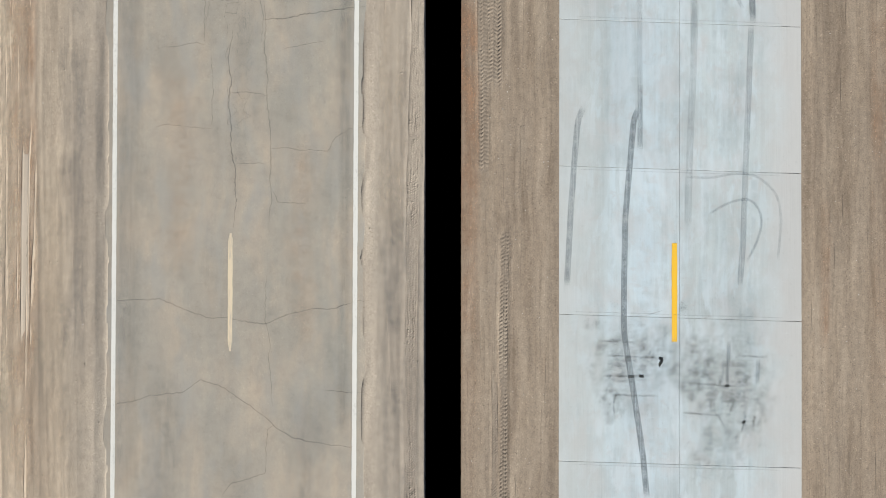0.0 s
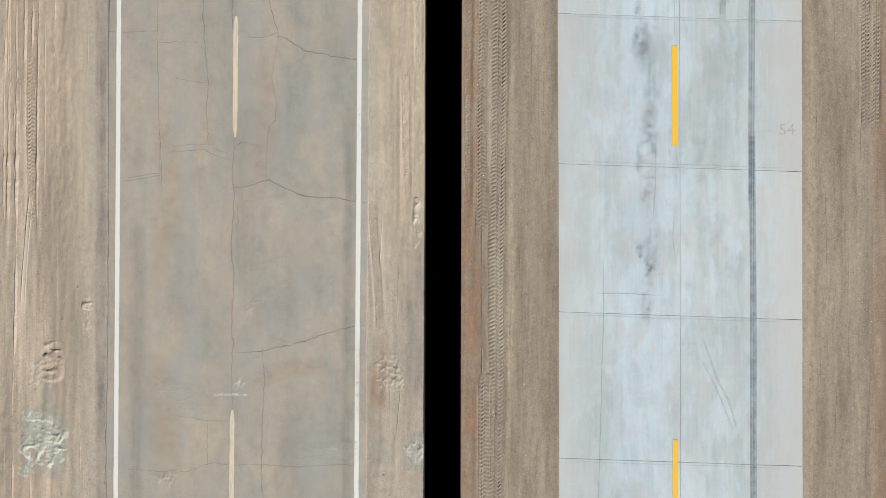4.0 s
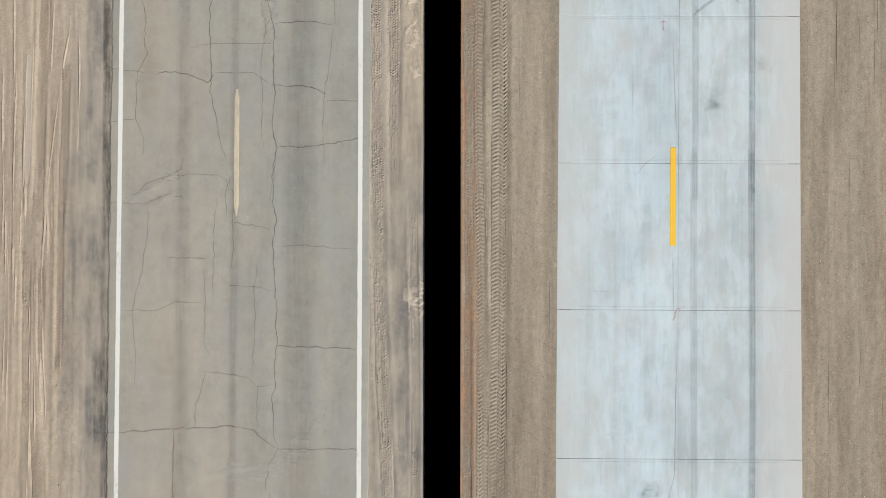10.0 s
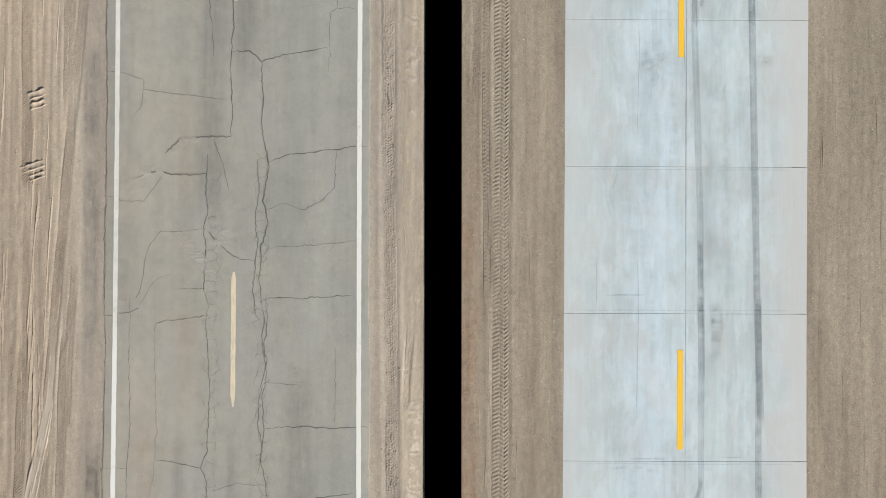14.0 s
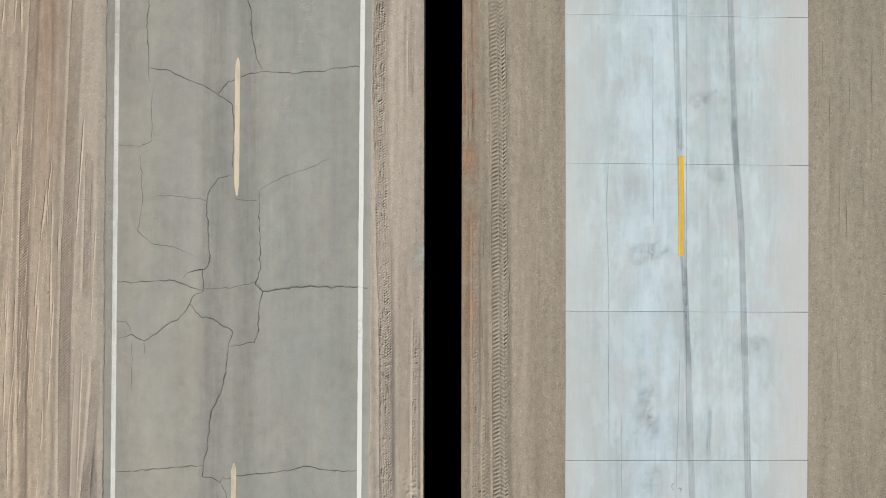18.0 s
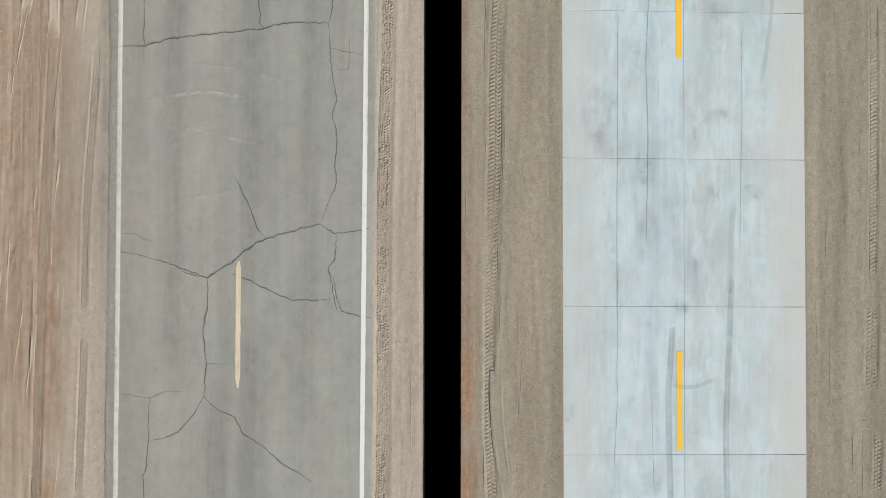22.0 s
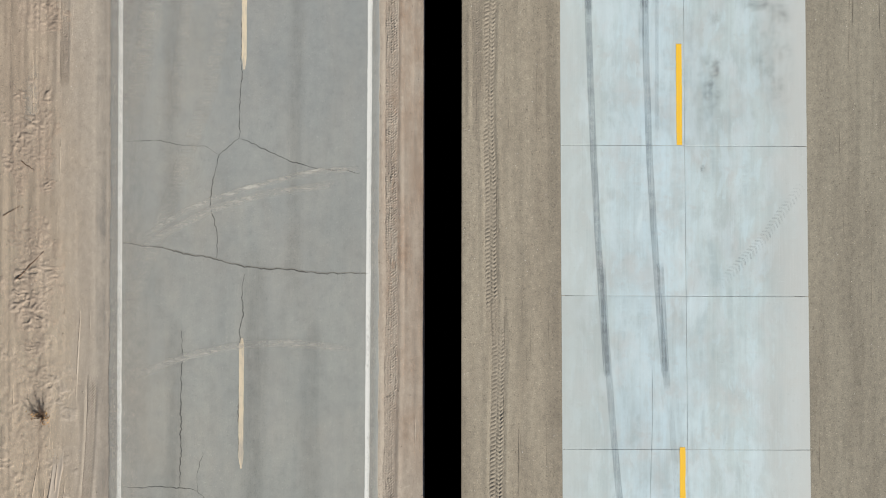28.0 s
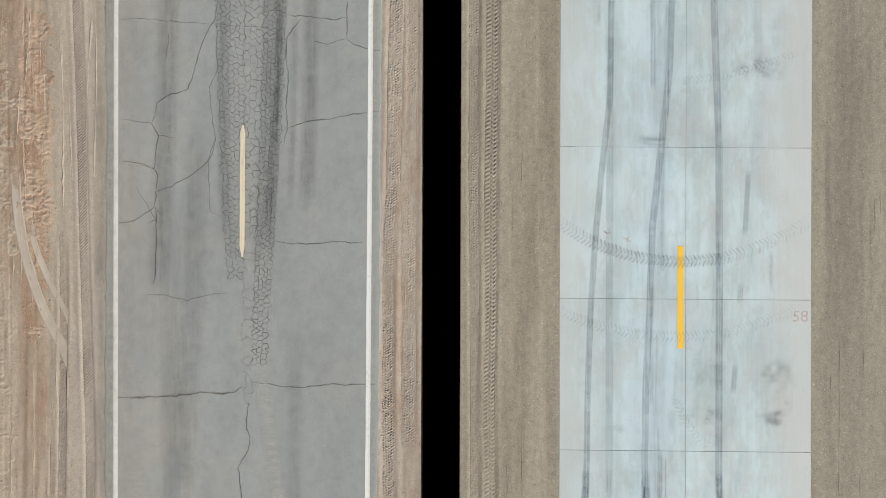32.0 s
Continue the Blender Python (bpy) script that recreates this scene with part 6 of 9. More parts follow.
stain(.25, 10.09, 52.79, 0.27, 0.24)
stain(.2, 5.51, 56.13, 0.66, 0.53)
seam(.5, 0.013, (5.65, 58.99), (6.89, 58.99))
seam(.4, 0.013, (8.40, 59.05), (9.32, 59.03))
seam(.3, 0.013, (5.96, 52.73), (5.96, 51.16))
seam(.4, 0.013, (7.21, 53.64), (7.33, 50.63))
seam(.4, 0.013, (6.02, 49.20), (6.21, 49.59), (6.74, 49.98))
tyre_mark(.48, 0.106, (9.49, 75.48), (9.57, 72.46), (9.69, 63.74), (9.79, 60.08))
tyre_mark(.3, 0.099, (7.65, 75.47), (7.74, 73.50), (7.80, 71.54), (7.86, 69.58), (7.94, 66.33), (7.97, 61.41))
tyre_mark(.55, 0.080, (7.93, 65.75), (7.94, 64.13))
tyre_mark(.35, 0.060, (8.20, 75.47), (8.13, 73.90), (7.96, 72.85))
stain(.25, 6.49, 71.15, 0.40, 0.80)
stain(.2, 8.58, 70.30, 0.33, 0.27)
stain(.25, 9.96, 71.29, 0.20, 0.19)
stain(.2, 8.51, 68.15, 0.33, 0.80)
stain(.25, 8.43, 62.70, 0.16, 1.06)
seam(.35, 0.013, (7.20, 75.47), (7.15, 73.37))
seam(.25, 0.013, (6.00, 72.84), (6.08, 71.93), (5.99, 68.93))
seam(.3, 0.013, (5.99, 65.29), (6.02, 63.74), (5.95, 60.08))
seam(.3, 0.013, (4.73, 65.29), (4.72, 63.48))
seam(.5, 0.013, (4.92, 64.02), (6.35, 64.04))
seam(.45, 0.013, (7.48, 72.32), (7.49, 68.93), (7.49, 64.51))
seam(.4, 0.013, (5.38, 67.89), (5.34, 67.50), (5.18, 67.24))
tyre_mark(.45, 0.099, (9.04, 87.83), (9.30, 84.54), (9.42, 79.94), (9.59, 72.34))
tyre_mark(.32, 0.099, (7.32, 87.81), (7.42, 85.18), (7.51, 82.82), (7.63, 79.94), (7.76, 75.38), (7.82, 72.35))
tyre_mark(.45, 0.080, (7.47, 83.47), (7.55, 82.29), (7.60, 81.25), (7.65, 79.94))
tyre_mark(.35, 0.060, (8.29, 78.90), (8.32, 78.37), (8.22, 77.33))
tyre_mark(.4, 0.053, (8.19, 75.25), (8.21, 73.95), (7.97, 72.91))
stain(.35, 6.72, 83.67, 0.27, 0.33)
stain(.2, 6.19, 83.53, 0.53, 0.29)
stain(.3, 6.38, 78.89, 0.40, 0.80)
stain(.3, 6.45, 78.11, 0.24, 0.53)
stain(.25, 8.57, 85.98, 0.27, 0.24)
stain(.25, 6.58, 76.29, 0.33, 0.66)
stain(.3, 8.54, 73.66, 0.20, 0.11)
stain(.3, 8.56, 82.76, 0.21, 0.27)
stain(.2, 9.55, 80.73, 0.66, 0.27)
seam(.4, 0.013, (6.53, 87.81), (6.55, 84.39))
seam(.4, 0.013, (5.14, 86.48), (5.07, 85.16), (5.14, 82.54), (5.14, 77.59))
seam(.35, 0.013, (5.53, 78.63), (5.53, 75.83))
seam(.4, 0.013, (7.37, 80.46), (7.27, 77.33), (7.19, 73.56))
seam(.35, 0.013, (5.20, 82.09), (5.40, 82.35))
tyre_mark(.4, 0.093, (7.21, 99.65), (7.07, 97.65), (7.09, 95.67), (7.17, 93.03), (7.23, 91.05), (7.32, 88.42), (7.42, 86.72))
tyre_mark(.38, 0.093, (9.09, 101.27), (9.02, 99.67), (8.88, 96.34), (8.93, 93.03), (9.05, 89.07), (9.18, 86.01))
stain(.35, 8.40, 93.56, 0.37, 0.33)
stain(.7, 8.57, 92.34, 0.34, 0.34)
stain(.28, 6.59, 91.78, 0.24, 0.19)
stain(.35, 9.91, 91.78, 0.29, 0.27)
stain(.3, 7.45, 100.15, 0.16, 0.21)
stain(.25, 8.25, 88.35, 0.60, 0.27)
stain(.2, 6.53, 94.74, 0.33, 0.40)
tyre_mark(.25, 0.066, (7.14, 97.79), (7.81, 97.66), (8.61, 98.00))
stain(.2, 3.94, 96.97, 0.19, 0.27)
seam(.5, 0.013, (5.48, 101.62), (5.44, 96.98), (5.34, 95.00))
seam(.35, 0.013, (6.54, 97.65), (6.60, 94.48))
seam(.3, 0.013, (6.53, 91.05), (6.52, 86.03))
tyre_mark(.18, 0.066, (10.51, 111.04), (10.30, 108.79), (10.03, 107.20))
seam(.4, 0.020, (9.41, 109.05), (9.43, 107.20), (9.35, 101.94))
tyre_mark(.18, 0.093, (9.15, 103.52), (8.95, 100.11))
tyre_mark(.35, 0.060, (7.92, 106.01), (7.92, 105.36))
tyre_mark(.3, 0.060, (7.89, 104.04), (7.89, 103.39))
tyre_mark(.3, 0.060, (7.90, 109.90), (7.90, 109.44))
tyre_mark(.3, 0.053, (7.94, 101.81), (7.94, 101.16))
stain(.4, 10.05, 114.89, 0.40, 0.19)
stain(.25, 8.69, 106.28, 0.46, 0.27)
stain(.2, 8.57, 109.57, 0.46, 0.33)
stain(.2, 6.24, 108.38, 0.40, 0.40)
stain(.2, 4.98, 106.27, 0.53, 1.06)
stain(.3, 6.30, 104.44, 0.27, 0.53)
stain(.2, 6.43, 102.74, 0.33, 0.53)
stain(.3, 7.49, 100.25, 0.24, 0.24)
stain(.25, 8.77, 110.77, 0.19, 0.33)
stain(.25, 8.36, 103.78, 0.33, 0.33)
stain(.25, 9.75, 103.78, 0.33, 0.27)
stain(.2, 6.31, 109.83, 0.40, 0.33)
seam(.5, 0.013, (5.52, 115.37), (5.54, 112.33))
seam(.55, 0.013, (5.49, 109.56), (5.46, 104.83), (5.44, 99.83))
seam(.5, 0.020, (6.51, 113.39), (6.48, 110.36), (6.37, 107.98), (6.44, 105.49), (6.37, 102.21))
seam(.35, 0.013, (6.77, 107.46), (6.73, 106.41))
tyre_mark(.42, 0.099, (4.89, 129.25), (4.99, 127.28), (5.19, 124.65), (5.39, 122.43), (5.58, 120.85))
tyre_mark(.42, 0.099, (6.68, 129.27), (6.77, 127.55), (6.90, 125.32))
tyre_mark(.15, 0.093, (6.99, 124.92), (7.10, 123.61), (7.23, 121.91))
tyre_mark(.55, 0.093, (7.36, 120.46), (7.56, 119.02), (7.82, 117.45), (8.08, 116.28), (8.34, 115.10), (8.60, 114.05))
stain(.5, 9.66, 116.60, 0.27, 0.29)
stain(.5, 9.99, 114.83, 0.56, 0.24)
stain(.5, 8.25, 116.14, 0.37, 0.24)
stain(.35, 6.44, 116.41, 0.42, 0.80)
stain(.35, 6.44, 118.24, 0.16, 0.19)
stain(.22, 4.86, 117.71, 0.80, 0.80)
stain(.25, 5.39, 116.02, 1.06, 0.53)
stain(.2, 5.06, 116.80, 0.33, 0.16)
stain(.3, 9.72, 115.36, 0.40, 0.29)
stain(.45, 8.04, 114.58, 0.13, 0.53)
stain(.35, 8.34, 114.71, 0.24, 0.40)
stain(.2, 9.07, 119.02, 1.19, 0.19)
seam(.5, 0.013, (6.44, 126.10), (6.44, 124.00), (6.37, 121.90), (6.50, 118.50))
seam(.5, 0.013, (6.57, 117.71), (6.54, 114.58))
seam(.35, 0.013, (6.63, 120.07), (6.73, 119.15), (6.63, 118.37))
seam(.45, 0.013, (5.52, 120.72), (5.52, 118.76), (5.49, 113.76))
tyre_mark(.55, 0.099, (4.33, 140.99), (4.42, 138.03), (4.49, 135.84), (4.62, 132.61), (4.76, 130.04), (4.91, 127.72), (5.05, 125.74))
tyre_mark(.5, 0.099, (6.19, 141.00), (6.23, 135.84), (6.34, 132.62), (6.50, 130.04), (6.63, 128.11), (6.83, 125.75))
tyre_mark(.2, 0.080, (6.06, 141.00), (6.10, 135.84))
tyre_mark(.3, 0.053, (6.57, 141.00), (6.58, 133.26))
tyre_mark(.4, 0.093, (8.38, 141.00), (8.43, 139.97))
tyre_mark(.55, 0.040, (8.48, 139.97), (8.47, 138.48))
stain(.35, 8.17, 134.81, 0.37, 0.99)
tyre_mark(.4, 0.060, (8.26, 135.07), (8.21, 134.17))
stain(.5, 9.84, 139.61, 0.19, 0.13)
stain(.3, 9.71, 137.33, 0.33, 0.24)
stain(.3, 10.36, 137.00, 0.27, 0.20)
stain(.2, 10.16, 135.97, 0.53, 1.59)
stain(.2, 8.29, 136.87, 0.19, 0.33)
stain(.4, 8.00, 132.17, 0.08, 0.11)
tread_print(.3, 0.159, (8.50, 128.56), (9.14, 129.27), (9.78, 129.91), (10.24, 130.56), (10.81, 131.33), (11.10, 131.78))
seam(.3, 0.013, (5.07, 139.06), (5.07, 137.77))
tyre_mark(.5, 0.099, (4.36, 141.49), (4.38, 139.27), (4.49, 136.93))
tyre_mark(.4, 0.119, (6.19, 141.49), (6.17, 136.94))
tyre_mark(.45, 0.093, (8.37, 141.50), (8.41, 140.56), (8.46, 138.52))
tyre_mark(.35, 0.060, (6.61, 142.08), (6.62, 139.28))
tyre_mark(.18, 0.080, (5.07, 141.49), (5.05, 139.78))
tyre_mark(.25, 0.060, (9.89, 148.18), (9.90, 146.79))
stain(.6, 9.75, 139.61, 0.19, 0.16)
stain(.45, 9.98, 143.11, 0.29, 0.24)
stain(.25, 10.10, 144.51, 0.40, 0.40)
stain(.2, 10.11, 143.75, 0.53, 0.93)
stain(.25, 7.89, 143.10, 0.80, 0.27)
stain(.2, 8.14, 144.37, 0.40, 0.33)
stain(.25, 9.43, 139.61, 0.24, 0.19)
stain(.3, 6.21, 151.41, 0.27, 0.16)
stain(.2, 5.23, 142.71, 0.33, 0.13)
tyre_mark(.3, 0.060, (4.68, 155.62), (4.68, 154.74))
tyre_mark(.28, 0.040, (5.90, 151.46), (6.85, 151.44))
tyre_mark(.25, 0.033, (6.15, 151.27), (6.78, 151.27))
tyre_mark(.3, 0.053, (6.76, 155.62), (6.70, 154.74))
stain(.25, 9.47, 153.61, 0.80, 0.33)
tyre_mark(0.5, 0.090, (5.07, 156.64), (5.04, 152.75), (4.80, 150.54), (4.61, 148.33), (4.48, 146.12), (4.41, 143.73), (4.39, 140.62))
tyre_mark(0.2, 0.110, (5.03, 154.61), (5.05, 148.84), (5.07, 140.66))
tyre_mark(0.42, 0.100, (6.91, 156.64), (6.81, 153.43), (6.54, 150.88), (6.33, 148.85), (6.26, 146.30), (6.16, 144.08), (6.13, 140.64))
tyre_mark(0.42, 0.105, (8.09, 156.64), (8.16, 154.61), (8.30, 151.40), (8.34, 147.16), (8.37, 140.65))
tyre_mark(0.35, 0.075, (6.29, 156.30), (6.33, 152.92))
tyre_mark(0.22, 0.060, (6.65, 151.90), (6.62, 150.04), (6.60, 147.49))
tyre_mark(0.22, 0.060, (6.34, 147.15), (6.32, 143.40))
tyre_mark(0.38, 0.075, (9.20, 150.55), (9.09, 148.52))
tyre_mark(0.38, 0.075, (9.00, 147.16), (8.94, 146.48))
tyre_mark(0.38, 0.075, (8.85, 144.78), (8.77, 143.76))
tyre_mark(0.16, 0.150, (4.56, 148.33), (5.75, 147.91), (7.10, 147.75), (8.46, 147.87))
tread_print(0.36, 0.190, (3.45, 149.04), (3.88, 148.70), (4.56, 148.33), (5.75, 147.91), (7.10, 147.75), (8.46, 147.87), (9.64, 148.27), (10.48, 148.66), (11.08, 149.03))
tread_print(0.24, 0.160, (3.46, 146.37), (3.89, 146.12), (4.57, 145.86), (5.76, 145.61), (7.12, 145.49), (8.64, 145.63), (10.16, 146.15), (11.10, 146.49))
tread_print(0.2, 0.130, (6.87, 144.09), (7.22, 143.24), (7.64, 142.56), (8.24, 142.05))
tread_print(0.25, 0.120, (7.07, 153.17), (8.42, 153.34), (9.93, 153.77), (11.11, 154.19))
stain(0.2, 8.9, -3.6, 1.5, 1.9)
stain(0.18, 5.7, -3.4, 1.1, 1.8)
stain(0.8, 8.32, 116.1, 0.24, 0.30)
stain(0.45, 8.68, 116.25, 0.32, 0.48)
stain(0.3, 9.2, 116.9, 0.7, 0.6)
stain(0.35, 9.8, 115.5, 0.6, 0.5)
stain(0.15, 5.2, 117.2, 0.6, 1.0)
stain(0.12, 5.0, 115.3, 0.7, 0.7)
stain(0.7, 8.52, 114.75, 0.26, 0.30)
stain(0.5, 8.45, 115.35, 0.22, 0.40)
stain(.45, 6.32, 31.0, 0.27, 1.3)
stain(.35, 6.25, 25.8, 0.24, 1.0)
stain(0.45, 8.52, 92.35, 0.30, 0.36)


def scrape(strength, half, *points):
    """A short dark scrape left by a blade or bucket."""
    ribbon("scrape", strength, half, wander(points, 0.12, 0.035, points[0][0] * 3), GRIME, concrete_road, 0.06, 0.15, 0.6, "short dark scrape on the concrete")


for points in (((9.41, -3.09), (10.37, -3.11)), ((5.07, -2.61), (6.13, -2.64)), ((5.17, -3.07), (6.97, -3.17)), ((5.39, -4.34), (6.87, -4.36)), ((5.07, -3.72), (6.44, -3.74)),
               ((7.61, -4.89), (8.88, -4.99)), ((7.61, -3.93), (9.31, -4.06)), ((5.54, -4.2), (5.42, -4.7), (5.47, -4.99)), ((6.87, -3.41), (7.08, -3.09)), ((9.68, -4.89), (9.52, -5.52)),
               ((8.72, -4.89), (8.99, -5.36)), ((9.31, -4.46), (9.12, -4.99)), ((9.95, -4.89), (9.89, -5.52))):
    scrape(0.42, 0.045, *points)
scrape(0.3, 0.16, (5.2, -3.75), (5.8, -3.8), (6.4, -3.75))
scrape(0.3, 0.12, (5.2, -2.6), (5.7, -2.65))
scrape(0.3, 0.16, (7.7, -3.6), (8.6, -3.65))
# broad worn wheel lanes and fine drag lines towards the end of the way
for strength, half, x, y0, y1 in ((0.2, 0.4, 6.5, 138, 158), (0.16, 0.35, 8.3, 138, 158), (0.14, 0.3, 5.1, 142, 158), (0.12, 0.4, 6.5, 96, 122), (0.14, 0.3, 8.2, 60, 96), (0.12, 0.3, 9.7, 24, 60)):
    ribbon("wheel_lane", strength, half, ((x, y0), (x + 0.05, (y0 + y1) / 2), (x + 0.1, y1)), RUBBER, concrete_road, 0.4, 2.5, 0.8, "faint grey wheel lane on the concrete")
for y0, y1, s in ((36.0, 37.1, 0.45), (33.7, 35.4, 0.6), (30.6, 32.1, 0.5), (27.2, 28.4, 0.4), (25.0, 26.0, 0.4), (22.6, 23.6, 0.35), (38.6, 39.6, 0.3)):
    ribbon("wheel_lane", s, 0.2, ((6.40, y0), (6.42, (y0 + y1) / 2), (6.43, y1)), RUBBER, concrete_road, 0.1, 0.5, 0.7, "blue-grey scuffed patch in the wheel lane")
drag = random.Random(12)
for k in range(14):
    x, y =  (drag.choice((6.45, 6.6, 6.3, 8.25, 5.9)) + drag.uniform(-0.2, 0.2), drag.uniform(137, 154))
    ribbon("drag_line", drag.uniform(0.15, 0.36), drag.uniform(0.018, 0.035), ((x, y), (x + drag.uniform(-0.03, 0.03), y + drag.uniform(0.6, 2.6))), RUBBER, concrete_road, 0.2, 0.3, 0.5, "thin dark drag line")


for y in JOINTS[:17]:
    side = 0.10 if int(y) % 2 else -0.09
    seam(0.2, 0.016, (4.1, y + side + skew(y) * -3.4), (7.4, y + side), (10.9, y + side + skew(y) * 3.4))

# ---------- dust, tar and spray on the asphalt ----------
def dust_band(strength, half, *points):
    ribbon("dust_band", min(1.0, 1.5 * strength), half * 1.2, points, PALE_DUST, road, 0.25, 0.8, 0.6, "faint pale dust smear")


dust_band(0.5, 0.16, (-9.6, 113.1), (-8.6, 113.9), (-7.7, 114.2), (-6.9, 114.25))
dust_band(0.45, 0.14, (-9.6, 111.8), (-8.2, 112.3), (-6.9, 112.6), (-5.2, 112.5), (-3.0, 112.1))
dust_band(0.5, 0.12, (-9.7, 125.7), (-7.9, 126.4), (-6.2, 126.75), (-4.6, 126.8), (-2.7, 126.6))
dust_band(0.4, 0.14, (-8.9, 120.0), (-7.6, 120.5), (-6.3, 120.8), (-4.4, 120.9), (-2.9, 120.8))
dust_band(0.5, 0.12, (-9.6, 129.5), (-8.3, 130.3), (-7.0, 130.95), (-5.4, 131.4), (-3.2, 131.7))
dust_band(0.3, 0.25, (-9.8, 127.5), (-8.6, 130.5), (-7.2, 134.5), (-6.4, 138.5))
dust_band(0.35, 0.25, (-5.5, 144.6), (-5.0, 141.0), (-4.5, 137.5))
dust_band(0.3, 0.3, (-9.6, 133.5), (-8.9, 137.5), (-8.5, 141.0))
dust_band(0.4, 0.2, (-8.6, 105.3), (-7.4, 105.9), (-6.4, 106.1))
dust_band(0.4, 0.12, (-5.0, 87.5), (-4.4, 90.2), (-3.9, 92.4))
dust_band(0.35, 0.15, (-4.9, 92.3), (-4.2, 90.9), (-3.6, 90.0))
dust_band(0.4, 0.25, (-8.6, 37.0), (-7.2, 38.2), (-5.9, 39.0))
dust_band(0.35, 0.3, (-6.6, 39.5), (-5.0, 40.2), (-4.0, 41.5))
dust_band(0.4, 0.12, (-6.4, 17.0), (-5.6, 17.6), (-4.6, 18.0))
dust_band(0.45, 0.2, (-8.3, 66.2), (-7.4, 65.0), (-6.8, 64.2))
dust_band(0.6, 0.07, (-9.4, 106.56), (-7.5, 106.9), (-5.76, 106.66))
dust_band(0.55, 0.06, (-8.5, 105.87), (-6.8, 105.5), (-5.4, 105.2))
dust_band(0.55, 0.07, (-9.6, 114.3), (-7.9, 114.53), (-6.2, 114.4), (-4.1, 113.85))
dust_band(0.45, 0.06, (-9.4, 113.5), (-7.9, 113.8), (-6.3, 113.65))
dust_band(0.5, 0.09, (-8.6, 103.5), (-7.4, 103.6), (-6.2, 103.9))
dust_band(0.7, 0.09, (-9.3, 130.0), (-7.9, 130.9), (-6.1, 131.55), (-3.9, 132.1), (-2.5, 132.15))
dust_band(0.35, 0.3, (-9.3, 142.0), (-8.9, 138.6), (-9.2, 134.8))
dust_band(0.35, 0.2, (-7.7, 142.0), (-7.8, 137.8), (-8.3, 133.7))
dust_band(0.35, 0.05, (-8.4, 107.8), (-6.3, 107.6), (-4.6, 107.1))
dust_band(0.4, 0.05, (-9.5, 114.7), (-8.2, 114.95), (-6.4, 114.8))
dust_band(0.35, 0.05, (-9.2, 112.9), (-7.6, 113.2), (-6.2, 113.0))
dust_band(0.4, 0.06, (-5.6, 16.2), (-5.0, 15.9), (-4.4, 16.0))
dust_band(0.35, 0.16, (-8.32, 36.47), (-7.61, 36.94), (-6.91, 37.51))
dust_band(0.35, 0.14, (-4.42, 40.81), (-4.00, 41.47), (-3.62, 42.03))
dust_band(0.30, 0.12, (-5.97, 38.08), (-4.93, 38.64), (-3.80, 39.02))
dust_band(0.35, 0.08, (-7.48, 39.91), (-6.35, 40.05), (-4.94, 40.38))
dust_band(0.30, 0.07, (-7.29, 39.67), (-6.06, 39.82), (-5.31, 39.96))
dust_band(0.30, 0.08, (-7.39, 40.14), (-6.54, 40.24), (-5.69, 40.38))
dust_band(0.25, 0.10, (-5.31, 40.15), (-4.56, 40.43), (-3.99, 40.48))
dust_band(0.30, 0.10, (-8.04, 36.85), (-7.47, 37.23), (-6.81, 37.37))
dust_band(0.30, 0.12, (-6.51, 18.21), (-5.76, 18.45), (-4.91, 18.75))
dust_band(0.25, 0.12, (-6.52, 20.43), (-5.76, 20.48), (-4.92, 20.67))
dust_band(0.30, 0.08, (-6.64, 15.14), (-6.22, 15.43), (-5.65, 15.64))
dust_band(0.30, 0.15, (-8.21, 16.93), (-7.83, 17.12), (-7.36, 16.93))
dust_band(0.35, 0.20, (-7.10, 66.20), (-6.73, 65.83), (-6.36, 65.46))
dust_band(0.30, 0.12, (-6.55, 66.39), (-6.18, 66.76), (-5.81, 66.80))
dust_band(0.35, 0.15, (-9.69, 67.41), (-9.32, 67.52), (-8.95, 67.54))
dust_band(0.30, 0.10, (-5.44, 66.48), (-5.07, 66.76), (-4.52, 66.85))
dust_band(0.30, 0.08, (-4.33, 66.62), (-3.87, 66.81), (-3.50, 67.13))
dust_band(0.30, 0.10, (-4.69, 61.95), (-4.51, 61.49), (-4.32, 61.21))
dust_band(0.5, 0.07, (-5.9, 9.45), (-5.3, 9.6), (-4.9, 9.5))
dust_band(0.45, 0.05, (-4.6, 9.35), (-3.6, 9.4), (-2.9, 9.45))


def wash(strength, half, material, *points):
    ribbon("dust_wash", strength, half, points, material, road, 0.25, 1.5, 0.85, "soft sandy wash over the old asphalt" if material in (ORANGE_DUST, SHOULDER_DUST) else "soft grey wash along the old asphalt")


wash(0.5, 0.7, ORANGE_DUST, (-9.4, 16.0), (-8.8, 13.5), (-8.9, 11.5))
wash(0.5, 0.35, ORANGE_DUST, (-6.8, 14.2), (-5.6, 15.0), (-4.2, 15.3), (-3.0, 15.1))
wash(0.45, 0.3, ORANGE_DUST, (-2.7, 16.5), (-2.6, 14.5), (-2.5, 12.8))
wash(0.55, 0.2, ORANGE_DUST, (-9.4, 11.85), (-8.6, 11.75), (-8.0, 12.0))
wash(0.35, 0.5, ORANGE_DUST, (-4.6, 12.4), (-4.5, 10.8), (-4.6, 9.6))
wash(0.4, 0.6, ORANGE_DUST, (-8.7, 7.0), (-8.2, 3.0), (-8.5, -1.0))
wash(0.35, 0.6, ORANGE_DUST, (-4.3, 4.5), (-4.6, 0.5), (-4.3, -3.5))
wash(0.35, 0.5, ORANGE_DUST, (-6.0, 20.0), (-5.6, 23.0), (-5.9, 26.0))
